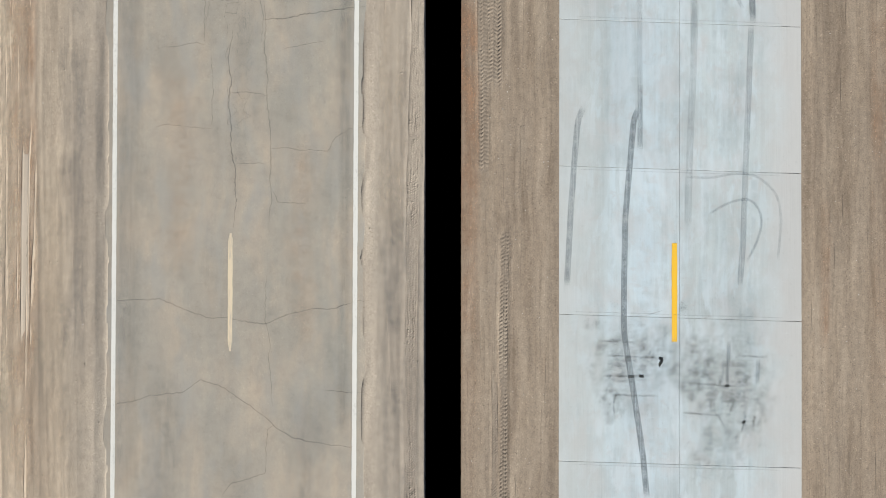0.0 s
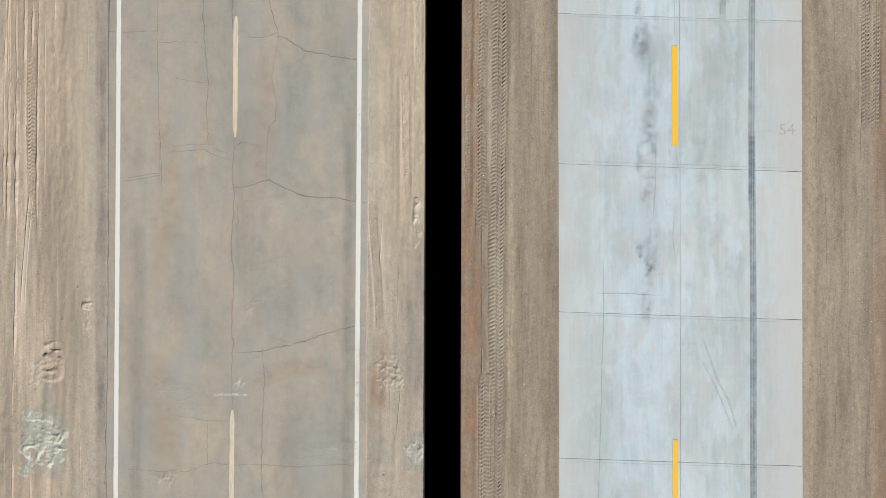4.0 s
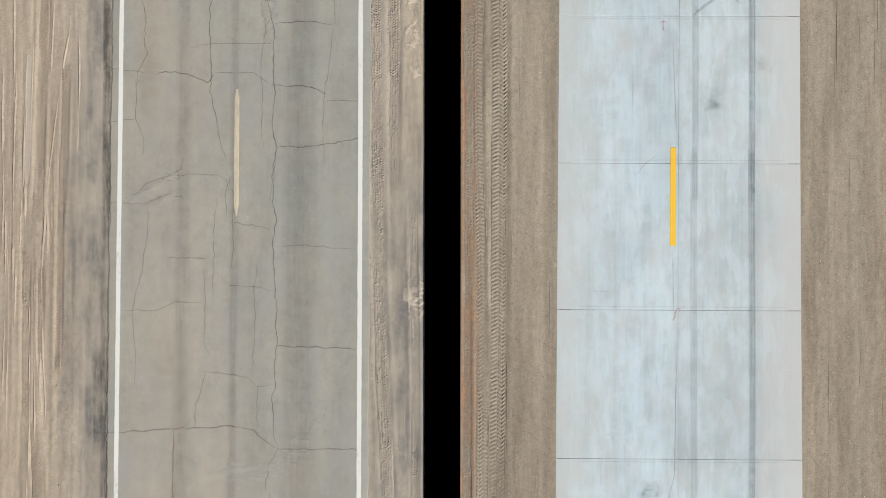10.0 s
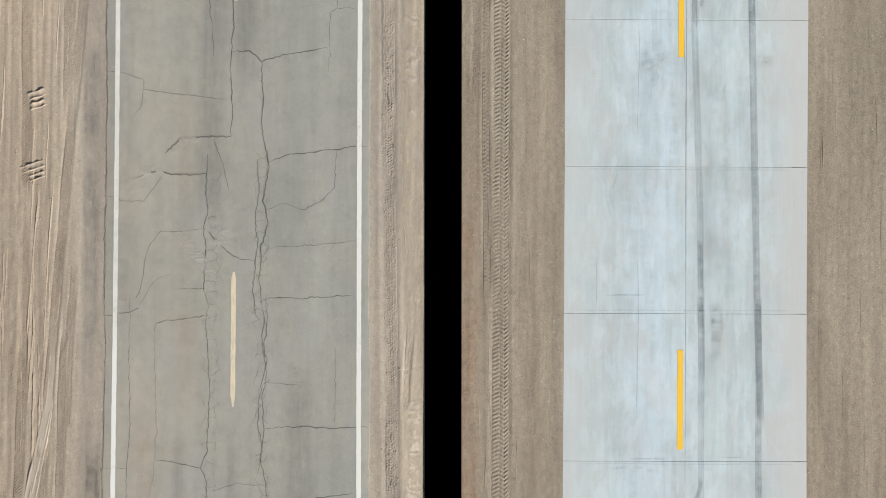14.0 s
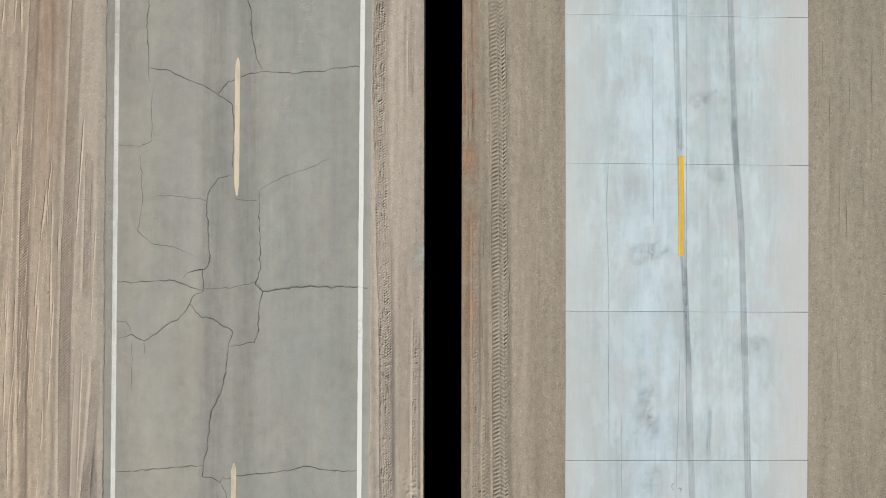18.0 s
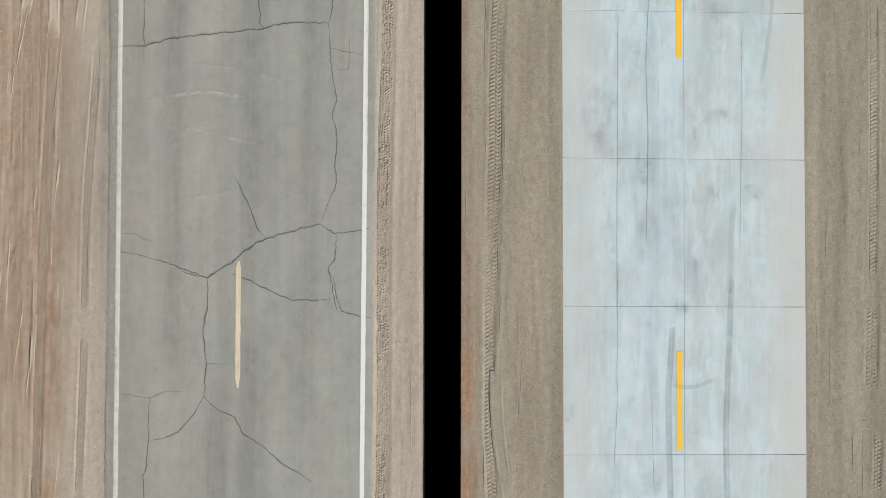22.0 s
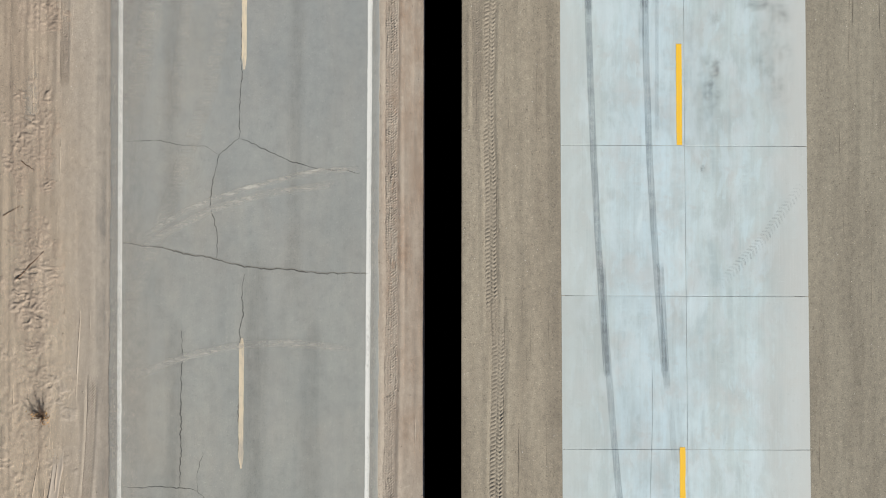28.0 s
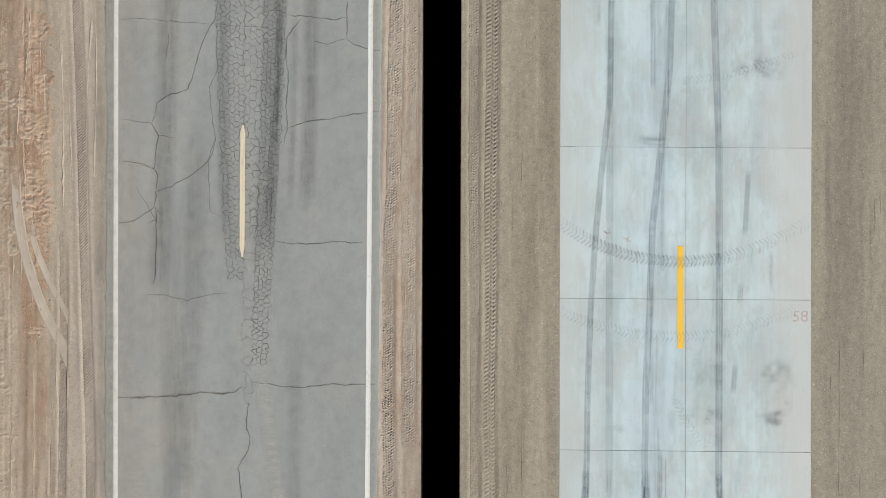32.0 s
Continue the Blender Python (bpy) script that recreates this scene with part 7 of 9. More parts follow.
wash(0.4, 0.5, ORANGE_DUST, (-9.0, 24.0), (-8.6, 20.5), (-9.2, 18.0))
wash(0.2, 0.7, ORANGE_DUST, (-8.2, 36.0), (-8.4, 41.0), (-8.9, 45.5))
wash(0.25, 0.6, ORANGE_DUST, (-9.3, 50.0), (-9.2, 56.0), (-9.3, 61.0))
wash(0.2, 0.6, ORANGE_DUST, (-8.0, 60.0), (-7.9, 66.0), (-8.1, 71.0))
for y0, y1, k in ((62.0, 92.0, 0.3), (88.0, 118.0, 0.45), (112.0, 140.0, 0.5), (136.0, 158.0, 0.35)):
    wash(k, 0.75, SHOULDER_DUST, *[(float(LINE_W(y)) + 0.25, y) for y in np.linspace(y0, y1, 6)])
for y0, y1, k in ((78.0, 100.0, 0.45), (97.0, 126.0, 0.8), (123.0, 158.0, 0.6)):
    wash(k, 0.20, SHOULDER_DUST, *[(float(LINE_W(y)) - 0.17, y) for y in np.linspace(y0, y1, 8)])
for y0, y1, k in ((104.0, 128.0, 0.6), (126.0, 158.0, 0.45)):
    wash(k, 0.15, SHOULDER_DUST, *[(float(LINE_E(y)) + 0.14, y) for y in np.linspace(y0, y1, 8)])
wash(0.6, 0.28, ASH, (-10.1, 9.6), (-10.15, 5.0), (-10.2, -2.0), (-10.3, -8.0))
wash(0.5, 0.3, ASH, (-3.15, 10.5), (-3.2, 7.0), (-3.25, 3.5))
wash(0.45, 0.4, ASH, (-6.2, 9.0), (-6.5, 5.0), (-6.6, 1.5))
wash(0.4, 0.5, ASH, (-4.9, 14.4), (-5.2, 11.0), (-5.0, 8.0))
wash(0.35, 0.6, ASH, (-6.3, 24.0), (-6.5, 20.0), (-6.3, 17.0))
wash(0.55, 0.9, ASH, (-9.0, -3.0), (-8.8, -6.0), (-8.9, -10.0))
wash(0.55, 0.9, ASH, (-4.2, -4.0), (-4.4, -7.0), (-4.2, -10.5))
wash(0.45, 0.6, ASH, (-6.5, -6.0), (-6.6, -8.5), (-6.5, -11.0))
dust_band(0.55, 0.28, (-4.6, 12.5), (-3.6, 12.55), (-2.6, 12.6))
dust_band(0.4, 0.5, (-9.8, 14.6), (-8.4, 14.2), (-7.2, 13.9))


def tar(strength, half, *points):
    ribbon("tar_streak", strength, half, points, DARK_TAR, road, 0.3, 1.2, 0.7, "dark bleeding tar in the wheel path")


tar(0.30, 0.26, (-6.35, 147.8), (-6.55, 149.0), (-6.62, 152.0), (-6.62, 160.0))
tar(0.28, 0.30, (-5.6, 147.5), (-5.45, 149.0), (-5.25, 152.0), (-5.1, 160.0))
tar(0.32, 0.14, (-5.2, 147.5), (-5.05, 150.0), (-4.95, 154.0), (-4.95, 160.0))
tar(0.3, 0.42, (-8.7, 146.5), (-8.4, 151.0), (-8.2, 158.0))
tar(0.3, 0.3, (-4.1, 149.0), (-4.0, 152.0), (-3.9, 158.0))
tar(0.22, 0.5, (-8.0, 140.0), (-7.6, 146.0), (-7.4, 152.0))
tar(0.36, 0.18, (-5.35, 148.2), (-5.15, 150.6), (-4.95, 153.0), (-4.8, 156.5))
tar(0.18, 0.14, (-4.6, 149.0), (-4.5, 152.0), (-4.45, 156.0))
for strength, half, x, y0, y1 in ((0.22, 0.55, -7.2, 66, 98), (0.2, 0.5, -6.1, 70, 100), (0.2, 0.6, -4.6, 36, 62), (0.16, 0.45, -8.4, 98, 128), (0.18, 0.5, -6.0, 100, 130), (0.14, 0.4, -4.2, 96, 128),
                                  (0.16, 0.35, -8.4, 130, 150), (0.16, 0.3, -4.6, 128, 146), (0.18, 0.3, -8.3, 38, 60), (0.2, 0.18, -6.72, 26, 60), (0.2, 0.22, -3.2, -6, 24), (0.16, 0.3, -9.9, -8, 20)):
    tar(strength, half, (x, y0), (x + 0.12, (y0 + y1) / 2), (x + 0.2, y1))


def spray(*points):
    ribbon("spray_mark", 0.8, 0.045, points, WHITE_SPRAY, road, 0.06, 0.06, 0.3, "white spray-paint survey mark")


spray((-7.31, 14.33), (-6.7, 14.35), (-6.15, 14.33))
spray((-6.55, 14.50), (-6.42, 14.92))
spray((-6.42, 14.55), (-6.27, 14.80))
spray((-6.66, 14.62), (-6.52, 14.75))


def heave(scale, *points):
    """A broken, buckled ridge where the asphalt lifted: jagged plates along one line."""
    path = smooth_path(points, 0.035)
    n = sides(path)
    t = np.linspace(0, 1, len(path))
    seed = points[0][1]
    env = np.sin(np.pi * t) ** 0.5
    shift = 0.09 * vn(t * 11, seed, 53) + 0.05 * vn(t * 31, seed, 54)
    ks = np.linspace(-1, 1, 15)
    wide = 0.06 + 0.12 * env
    rows_ = []
    for p, m, w, o, e, q in zip(path, n, wide, shift * env, env, t):
        for k in ks:
            across = k * w + o
            h = e * (0.024 * math.exp(-(k / 0.45) ** 2) * (0.55 + 0.75 * float(vn(q * 14, k * 2.2 + seed, 55))) + 0.005 * float(vn(q * 33, k * 4 + seed, 56)))
            h += e * 0.010 * min(1.0, max(0.0, 0.5 + 5 * float(vn(q * 9, k * 1.3, 57))))
            rows_.append((p[0] + m[0] * across, p[1] + m[1] * across, 0.001 + scale * max(-0.004, h) * (1 - k ** 4) - 0.004 * k ** 8))
    c = len(ks)
    f = [(i * c + j, i * c + j + 1, (i + 1) * c + j + 1, (i + 1) * c + j) for i in range(len(path) - 1) for j in range(c - 1)]
    part("heave", mesh_of("heave", rows_, f, ASPHALT), road, "buckled ridge of lifted dusty asphalt")


heave(0.9, (-10.1, 30.75), (-9.6, 31.3), (-9.2, 31.75), (-8.6, 32.2), (-8.1, 32.9))
heave(0.8, (-10.0, 30.75), (-9.3, 31.4), (-8.7, 31.6))
heave(0.2, (-9.9, 48.5), (-9.3, 48.9), (-8.6, 49.25), (-8.3, 49.4))
heave(0.2, (-9.5, 48.3), (-8.9, 48.5), (-8.4, 48.8))
heave(0.6, (-8.0, 37.45), (-7.6, 37.75), (-7.2, 37.6))
heave(0.36, (-9.4, 11.8), (-8.8, 11.7), (-8.3, 11.95))
heave(0.36, (-8.9, 11.6), (-8.4, 11.55))
heave(0.2, (-10.0, 67.2), (-9.5, 67.8), (-9.0, 67.9), (-8.4, 67.75))
heave(0.2, (-8.5, 68.2), (-8.1, 68.7), (-7.5, 68.9))
heave(0.2, (-7.4, 66.3), (-7.0, 65.6), (-6.6, 65.2))
heave(0.2, (-7.2, 66.4), (-6.7, 66.0), (-6.2, 65.9))


# ---------- chalk writing on the concrete ----------
def chalk_text(words, x, y, size):
    cu = bpy.data.curves.new("chalk", "FONT")
    cu.body, cu.size, cu.resolution_u = words, size, 2
    tmp = new("chalk_tmp", cu)
    me = bpy.data.meshes.new_from_object(tmp.evaluated_get(bpy.context.evaluated_depsgraph_get()))
    bpy.data.objects.remove(tmp)
    me.name = "chalk_number"
    me.materials.clear()
    me.materials.append(CHALK)
    at = me.attributes.new("fade", "FLOAT", "POINT")
    at.data.foreach_set("value", [0.42] * len(me.vertices))
    z = level()
    for vt in me.vertices:
        vt.co = (x + vt.co.x, y + vt.co.y, z)
    part("chalk_number", me, concrete_road, "faded red chalk survey number")


chalk_text("54", 10.62, 22.62, 0.52)
chalk_text("58", 10.52, 145.98, 0.5)
chalk_text("57+", 5.1, 139.2, 0.42)
chalk_text("70", 6.15, 139.2, 0.42)


def chalk(*points):
    ribbon("chalk_line", 0.65, 0.022, points, CHALK, concrete_road, 0.05, 0.04, 0.3, "faded red chalk stroke")


chalk((6.91, 53.84), (6.91, 54.23))
chalk((6.80, 54.10), (6.91, 54.24), (7.03, 54.10))
chalk((7.18, 76.45), (7.02, 76.33), (7.18, 76.2))
chalk((7.3, 76.3), (7.42, 76.22))
chalk((7.40, 76.32), (7.38, 76.12))
chalk((7.25, 44.95), (7.35, 45.2), (7.5, 45.2), (7.42, 45.05))
chalk((7.2, 44.75), (7.32, 45.0))
chalk((4.85, 148.7), (5.0, 148.55), (5.15, 148.7), (5.0, 148.75))
chalk((5.45, 148.5), (5.7, 148.35))
chalk((5.55, 148.3), (5.62, 148.55))
chalk((5.25, 139.75), (5.3, 140.15), (5.45, 139.95), (5.2, 139.95))


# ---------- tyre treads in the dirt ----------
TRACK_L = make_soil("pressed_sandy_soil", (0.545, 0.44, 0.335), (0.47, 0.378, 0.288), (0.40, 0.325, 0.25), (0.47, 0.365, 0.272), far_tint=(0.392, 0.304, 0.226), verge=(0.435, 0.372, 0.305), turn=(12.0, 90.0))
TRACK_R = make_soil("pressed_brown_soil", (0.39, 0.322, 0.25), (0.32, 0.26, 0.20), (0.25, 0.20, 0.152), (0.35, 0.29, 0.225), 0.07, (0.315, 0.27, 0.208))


# pressed soil, its colours darkened further to paint in the shade between the lugs
PRESS_SHADED_L = make_soil("shaded_tread_sandy_soil", (0.470, 0.376, 0.282), (0.385, 0.305, 0.228), (0.312, 0.249, 0.187), (0.392, 0.302, 0.223), far_tint=(0.308, 0.236, 0.171), verge=(0.385, 0.327, 0.266), turn=(12.0, 90.0))
PRESS_SHADED_R = make_soil("shaded_tread_brown_soil", (0.370, 0.300, 0.230), (0.300, 0.238, 0.180), (0.228, 0.178, 0.133), (0.325, 0.264, 0.203), 0.07, (0.318, 0.271, 0.206))


def lug_height(kind, u, d, half):
    """Height of a tyre print, 0 to 1: u across the print (-1 to 1), d metres along it."""
    if kind == "mirrored":
        return lug_height("chevron", -u, d, half)
    if kind == "slant":                       # one row of bars laid like the strands of a rope
        shake = 0.010 * vn(d / 0.4, u * 1.5, 99)
        phase = (d - half * u + shake) / 0.092
        lattice = 0.8 + 0.2 * np.tanh(1.5 * np.sin(2 * np.pi * (d + 0.9 * half * u + shake) / 0.092))
        h = (0.5 + 0.5 * np.tanh(1.9 * np.sin(2 * np.pi * phase))) * lattice * (1 - 0.35 * np.exp(-(u / 0.16) ** 2))
    elif kind == "chevron":                   # wide slanting bars beside a narrower row of arrowheads
        wide = u < -0.04
        phase = (np.where(wide, d - 0.42 * half * u, d - 0.95 * half * np.abs(u - 0.46)) + 0.012 * vn(d / 0.3, u * 2.0, 99)) / 0.126
        h = (0.5 + 0.5 * np.tanh(2.6 * (np.sin(2 * np.pi * phase) + 0.35))) * np.where(wide, 0.72, 1.0)
        h = h * (1 - np.exp(-((u + 0.04) / 0.07) ** 2)) * (1 - 0.8 * np.exp(-((u - 0.46) / 0.05) ** 2))
    else:                                     # small blocks, half rubbed out
        bent = d + 0.022 * vn(u * 2.3, d / 0.13, 91) + 0.014 * vn(u * 5.0, d / 0.07, 98)
        phase = (bent - 0.8 * half * np.abs(u - 0.2 * vn(u * 0, d / 0.5, 92))) / 0.080
        rows = np.sin(2 * np.pi * (u * half / 0.078 + 0.35 * vn(u * 2.0, d / 0.2, 101)))
        h = (0.5 + 0.5 * np.tanh(1.8 * np.sin(2 * np.pi * phase))) * (0.62 + 0.38 * np.tanh(1.6 * rows))
        h = h * np.clip(0.85 + 0.7 * vn(u * half / 0.06, d / 0.10, 94), 0.1, 1.2)
    return h * np.clip(4.5 * (1.0 - np.abs(u)), 0, 1)


TREAD_DEEP = {"slant": 0.0215, "chevron": 0.0145, "mirrored": 0.0135, "lumps": 0.024}
TREAD_WALL = {"slant": 0.018, "chevron": 0.020, "mirrored": 0.016, "lumps": 0.008}


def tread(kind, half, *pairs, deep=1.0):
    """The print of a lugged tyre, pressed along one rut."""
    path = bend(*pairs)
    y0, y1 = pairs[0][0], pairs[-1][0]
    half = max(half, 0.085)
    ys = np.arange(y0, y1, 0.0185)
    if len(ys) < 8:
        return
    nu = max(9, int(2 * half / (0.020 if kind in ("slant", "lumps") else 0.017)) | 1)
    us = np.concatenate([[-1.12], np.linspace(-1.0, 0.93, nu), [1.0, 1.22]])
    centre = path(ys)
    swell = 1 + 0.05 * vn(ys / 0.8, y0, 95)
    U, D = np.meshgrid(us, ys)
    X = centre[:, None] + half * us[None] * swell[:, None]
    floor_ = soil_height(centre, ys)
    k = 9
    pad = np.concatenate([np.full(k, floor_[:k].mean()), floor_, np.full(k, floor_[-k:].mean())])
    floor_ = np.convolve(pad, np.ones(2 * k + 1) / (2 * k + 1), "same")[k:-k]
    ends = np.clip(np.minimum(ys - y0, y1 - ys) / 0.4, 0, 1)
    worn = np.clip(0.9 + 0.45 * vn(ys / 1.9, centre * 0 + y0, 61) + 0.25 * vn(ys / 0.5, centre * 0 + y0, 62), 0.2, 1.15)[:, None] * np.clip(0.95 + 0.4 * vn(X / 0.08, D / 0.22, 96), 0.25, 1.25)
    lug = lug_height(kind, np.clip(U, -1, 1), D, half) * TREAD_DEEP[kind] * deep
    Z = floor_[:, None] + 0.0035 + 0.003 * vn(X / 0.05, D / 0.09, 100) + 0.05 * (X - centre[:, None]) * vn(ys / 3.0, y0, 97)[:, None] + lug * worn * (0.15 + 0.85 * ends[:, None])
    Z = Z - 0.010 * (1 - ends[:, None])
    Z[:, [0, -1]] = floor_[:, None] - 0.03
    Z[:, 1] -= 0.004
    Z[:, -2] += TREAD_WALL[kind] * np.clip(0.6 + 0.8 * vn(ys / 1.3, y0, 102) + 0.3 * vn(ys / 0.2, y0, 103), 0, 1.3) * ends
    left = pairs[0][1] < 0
    ob = new("tyre_track", grid_mesh("tyre_track", X, ys, Z, PRESS_SHADED_L if left else PRESS_SHADED_R))
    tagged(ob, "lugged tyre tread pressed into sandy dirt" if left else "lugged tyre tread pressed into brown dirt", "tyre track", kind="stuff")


SMOOTH_L = make_soil("smooth_pale_dirt", (0.52, 0.432, 0.343), (0.485, 0.40, 0.315), (0.435, 0.36, 0.284), (0.48, 0.395, 0.31), far_tint=(0.425, 0.350, 0.280), turn=(12.0, 90.0), rough=0.4)


def smooth_track(half, *pairs):
    """A tyre slide pressed flat, with a low lip on both sides."""
    half = half * 1.2
    path = bend(*pairs)
    ys = np.arange(pairs[0][0], pairs[-1][0], 0.1)
    ks = np.array([-1.25, -1.0, -0.8, -0.4, 0.0, 0.4, 0.8, 1.0, 1.25])
    rise = np.array([-0.03, 0.022, 0.003, 0.0, 0.001, 0.0, 0.003, 0.022, -0.03])
    X = path(ys)[:, None] + half * ks[None] * (1 + 0.08 * vn(ys / 0.5, 0.5, 63))[:, None]
    mean = soil_height(path(ys), ys)
    mean = sum(np.roll(mean, s) for s in range(-3, 4)) / 7 if len(ys) > 14 else mean
    ends = np.clip(np.minimum(ys - ys[0], ys[-1] - ys) / 0.8, 0, 1)
    Z = mean[:, None] + rise[None] * (0.6 + 0.5 * vn(X / 0.2, ys[:, None] / 0.9, 64)) + 0.013 * ends[:, None] - 0.012 * (1 - ends[:, None])
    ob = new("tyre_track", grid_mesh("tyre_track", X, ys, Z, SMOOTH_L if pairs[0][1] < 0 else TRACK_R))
    tagged(ob, "smooth tyre slide pressed flat in pale dirt", "tyre track", kind="stuff")


ridge_sets = {0: ([], []), 1: ([], [])}


def ridge(half, ragged, *pairs):
    """A low crest of dirt pushed up along a blade or tyre edge."""
    path = bend(*pairs)
    ys = np.arange(pairs[0][0], pairs[-1][0], 0.07)
    seed = int(abs(pairs[0][0]) * 31) % 700
    x = path(ys) + (0.003 + 0.014 * ragged) * vn(ys / 0.17, seed, 65)
    body = np.clip(0.62 + 0.55 * vn(ys / 0.9, seed, 66) + 0.4 * ragged * vn(ys / 0.13, seed, 67), 0.0, 1.3) * np.clip(np.minimum(ys - ys[0], ys[-1] - ys) / 0.6, 0, 1)
    z = soil_height(x, ys)
    v, f = ridge_sets[0 if pairs[0][1] < 0 else 1]
    base = len(v)
    for i in range(len(ys)):
        w = half * (0.6 + 0.5 * body[i])
        v.extend([(x[i] - w, ys[i], z[i] - 0.012), (x[i] - 0.2 * w, ys[i], z[i] + (0.003 + 0.72 * half) * body[i] - 0.003), (x[i] + w * 1.5, ys[i], z[i] - 0.012)])
    for i in range(len(ys) - 1):
        a = base + 3 * i
        f.extend([(a, a + 1, a + 4, a + 3), (a + 1, a + 2, a + 5, a + 4)])


def finish_ridges():
    rng = np.random.RandomState(77)
    for k in range(46):                       # deeper wheel-cut crests by the sign and beyond
        y, x, ln = rng.uniform(19, 62), rng.uniform(-14.1, -12.3), rng.uniform(2.0, 7.0)
        ridge(rng.uniform(0.03, 0.052), 0.45, (y, x), (y + ln / 2, x + rng.normal(0, 0.025)), (y + ln, x + rng.normal(0, 0.05)))
    for k in range(60):                       # grooves that cross each other at a slant
        y, x, ln = rng.uniform(92, 121), rng.uniform(-14.1, -11.6), rng.uniform(1.5, 5.0)
        s = rng.normal(0.11, 0.05)
        ridge(rng.uniform(0.016, 0.032), 0.25, (y, x), (y + ln / 2, x + s * ln / 2 + rng.normal(0, 0.01)), (y + ln, min(-11.0, x + s * ln)))
    for k in range(50):
        y, x, ln = rng.uniform(62, 92), rng.uniform(-14.1, -11.6), rng.uniform(1.5, 5.0)
        ridge(rng.uniform(0.018, 0.036), 0.4, (y, x), (y + ln / 2, x + rng.normal(0.04, 0.05)), (y + ln, min(-11.0, x + 0.05 * ln)))
    for k in range(40):
        y, x, ln = rng.uniform(138, 156), rng.uniform(-14.0, -11.5), rng.uniform(1.0, 4.0)
        ridge(rng.uniform(0.018, 0.034), 0.7, (y, x), (y + ln / 2, x + rng.normal(0, 0.05)), (y + ln, x + rng.normal(0, 0.08)))
    for lo, hi, n, lean in ((-14.3, -11.3, 150, 0.05), (-2.1, -0.75, 60, 0.05), (0.75, 3.4, 150, 0.02), (11.6, 14.2, 170, 0.018)):
        for _ in range(n):
            y, x, ln = rng.uniform(-9, 154), rng.uniform(lo, hi), rng.uniform(0.8, 4.0)
            s = rng.normal(0, lean)
            ridge(rng.uniform(0.009, 0.018), 0.15, (y, x), (y + ln / 2, min(hi, max(lo, x + s * ln / 2))), (y + ln, min(hi, max(lo, x + s * ln))))
    for side, (v, f) in ridge_sets.items():
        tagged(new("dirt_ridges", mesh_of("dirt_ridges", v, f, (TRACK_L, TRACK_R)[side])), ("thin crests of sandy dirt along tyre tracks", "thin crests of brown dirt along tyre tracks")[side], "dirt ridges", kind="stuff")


for kind_, half_, deep_, pairs_ in TREADS:
    tread(kind_, half_, *pairs_, deep=deep_)
smooth_track(0.09, (-2.89, -13.31), (0.37, -13.28), (3.95, -13.24))
smooth_track(0.05, (16.82, -13.41), (19.15, -13.27), (21.30, -13.06))
smooth_track(0.09, (48.64, -13.18), (51.14, -13.12), (53.64, -13.04))
smooth_track(0.09, (55.94, -13.02), (57.16, -12.85), (58.54, -12.60), (59.76, -12.26), (61.33, -12.01))
smooth_track(0.09, (56.46, -12.76), (57.85, -12.60), (59.06, -12.34), (60.63, -12.06), (62.89, -11.93))
smooth_track(0.09, (75.54, -11.26), (77.77, -11.21), (80.69, -11.10))
smooth_track(0.05, (98.11, -12.59), (100.01, -12.49))
smooth_track(0.11, (113.99, -12.39), (115.72, -12.34), (117.46, -12.21), (119.20, -12.05))
smooth_track(0.12, (108.82, -13.00), (109.51, -12.83), (110.71, -12.59), (112.44, -12.34), (114.17, -12.05), (115.73, -11.77), (117.98, -11.45))
smooth_track(0.11, (108.47, -11.97), (109.85, -12.02), (111.57, -11.91), (112.78, -11.63), (113.82, -11.33), (115.04, -10.96))
smooth_track(0.11, (108.47, -11.29), (109.50, -11.16), (110.71, -10.96), (111.75, -10.71))
smooth_track(0.11, (115.20, -12.96), (117.66, -12.75), (119.04, -12.52), (120.61, -12.21), (122.34, -11.91), (123.74, -11.71))
smooth_track(0.11, (115.20, -12.44), (117.31, -12.23), (119.04, -12.00), (120.78, -11.73), (122.34, -11.45))
smooth_track(0.11, (144.50, -11.09), (145.19, -11.61), (146.21, -12.12), (147.41, -12.55), (148.78, -12.86), (150.50, -12.98))
smooth_track(0.07, (145.36, -10.92), (146.05, -11.35), (147.07, -11.95), (148.10, -12.38), (149.30, -12.64))
smooth_track(0.14, (93.75, 2.13), (95.16, 1.86), (96.75, 1.68), (98.34, 1.64))
ridge(0.06, 0.6, (19.5, -13.60), (24.0, -13.58), (28.0, -13.62), (33.0, -13.66), (36.5, -13.68))
ridge(0.05, 0.6, (19.5, -13.88), (26.0, -13.80), (31.0, -13.86), (36.2, -13.84))
ridge(0.05, 0.4, (29.0, -12.76), (32.5, -12.74), (36.5, -12.70), (39.0, -12.60))
ridge(0.045, 0.3, (19.5, -12.94), (24.0, -12.92), (28.0, -12.86), (30.5, -12.82))
ridge(0.05, 0.5, (-9.0, -14.10), (-2.0, -14.06), (4.0, -14.04), (9.0, -14.08))
ridge(0.04, 0.2, (-9.0, -13.30), (-4.0, -13.26), (2.0, -13.20), (4.6, -13.06))
ridge(0.032, 0.2, (7.53, -13.78), (10.22, -13.71), (12.90, -13.66))
ridge(0.032, 0.2, (7.53, -13.15), (9.32, -13.08), (11.83, -13.12))
ridge(0.032, 0.2, (-2.89, -13.54), (3.05, -13.50), (7.71, -13.51))
ridge(0.048, 0.2, (-2.89, -13.12), (-1.42, -13.08), (0.19, -13.01), (1.80, -12.96), (3.32, -12.93))
ridge(0.032, 0.2, (4.31, -13.68), (7.89, -13.78))
ridge(0.032, 0.2, (4.31, -13.43), (6.10, -13.40))
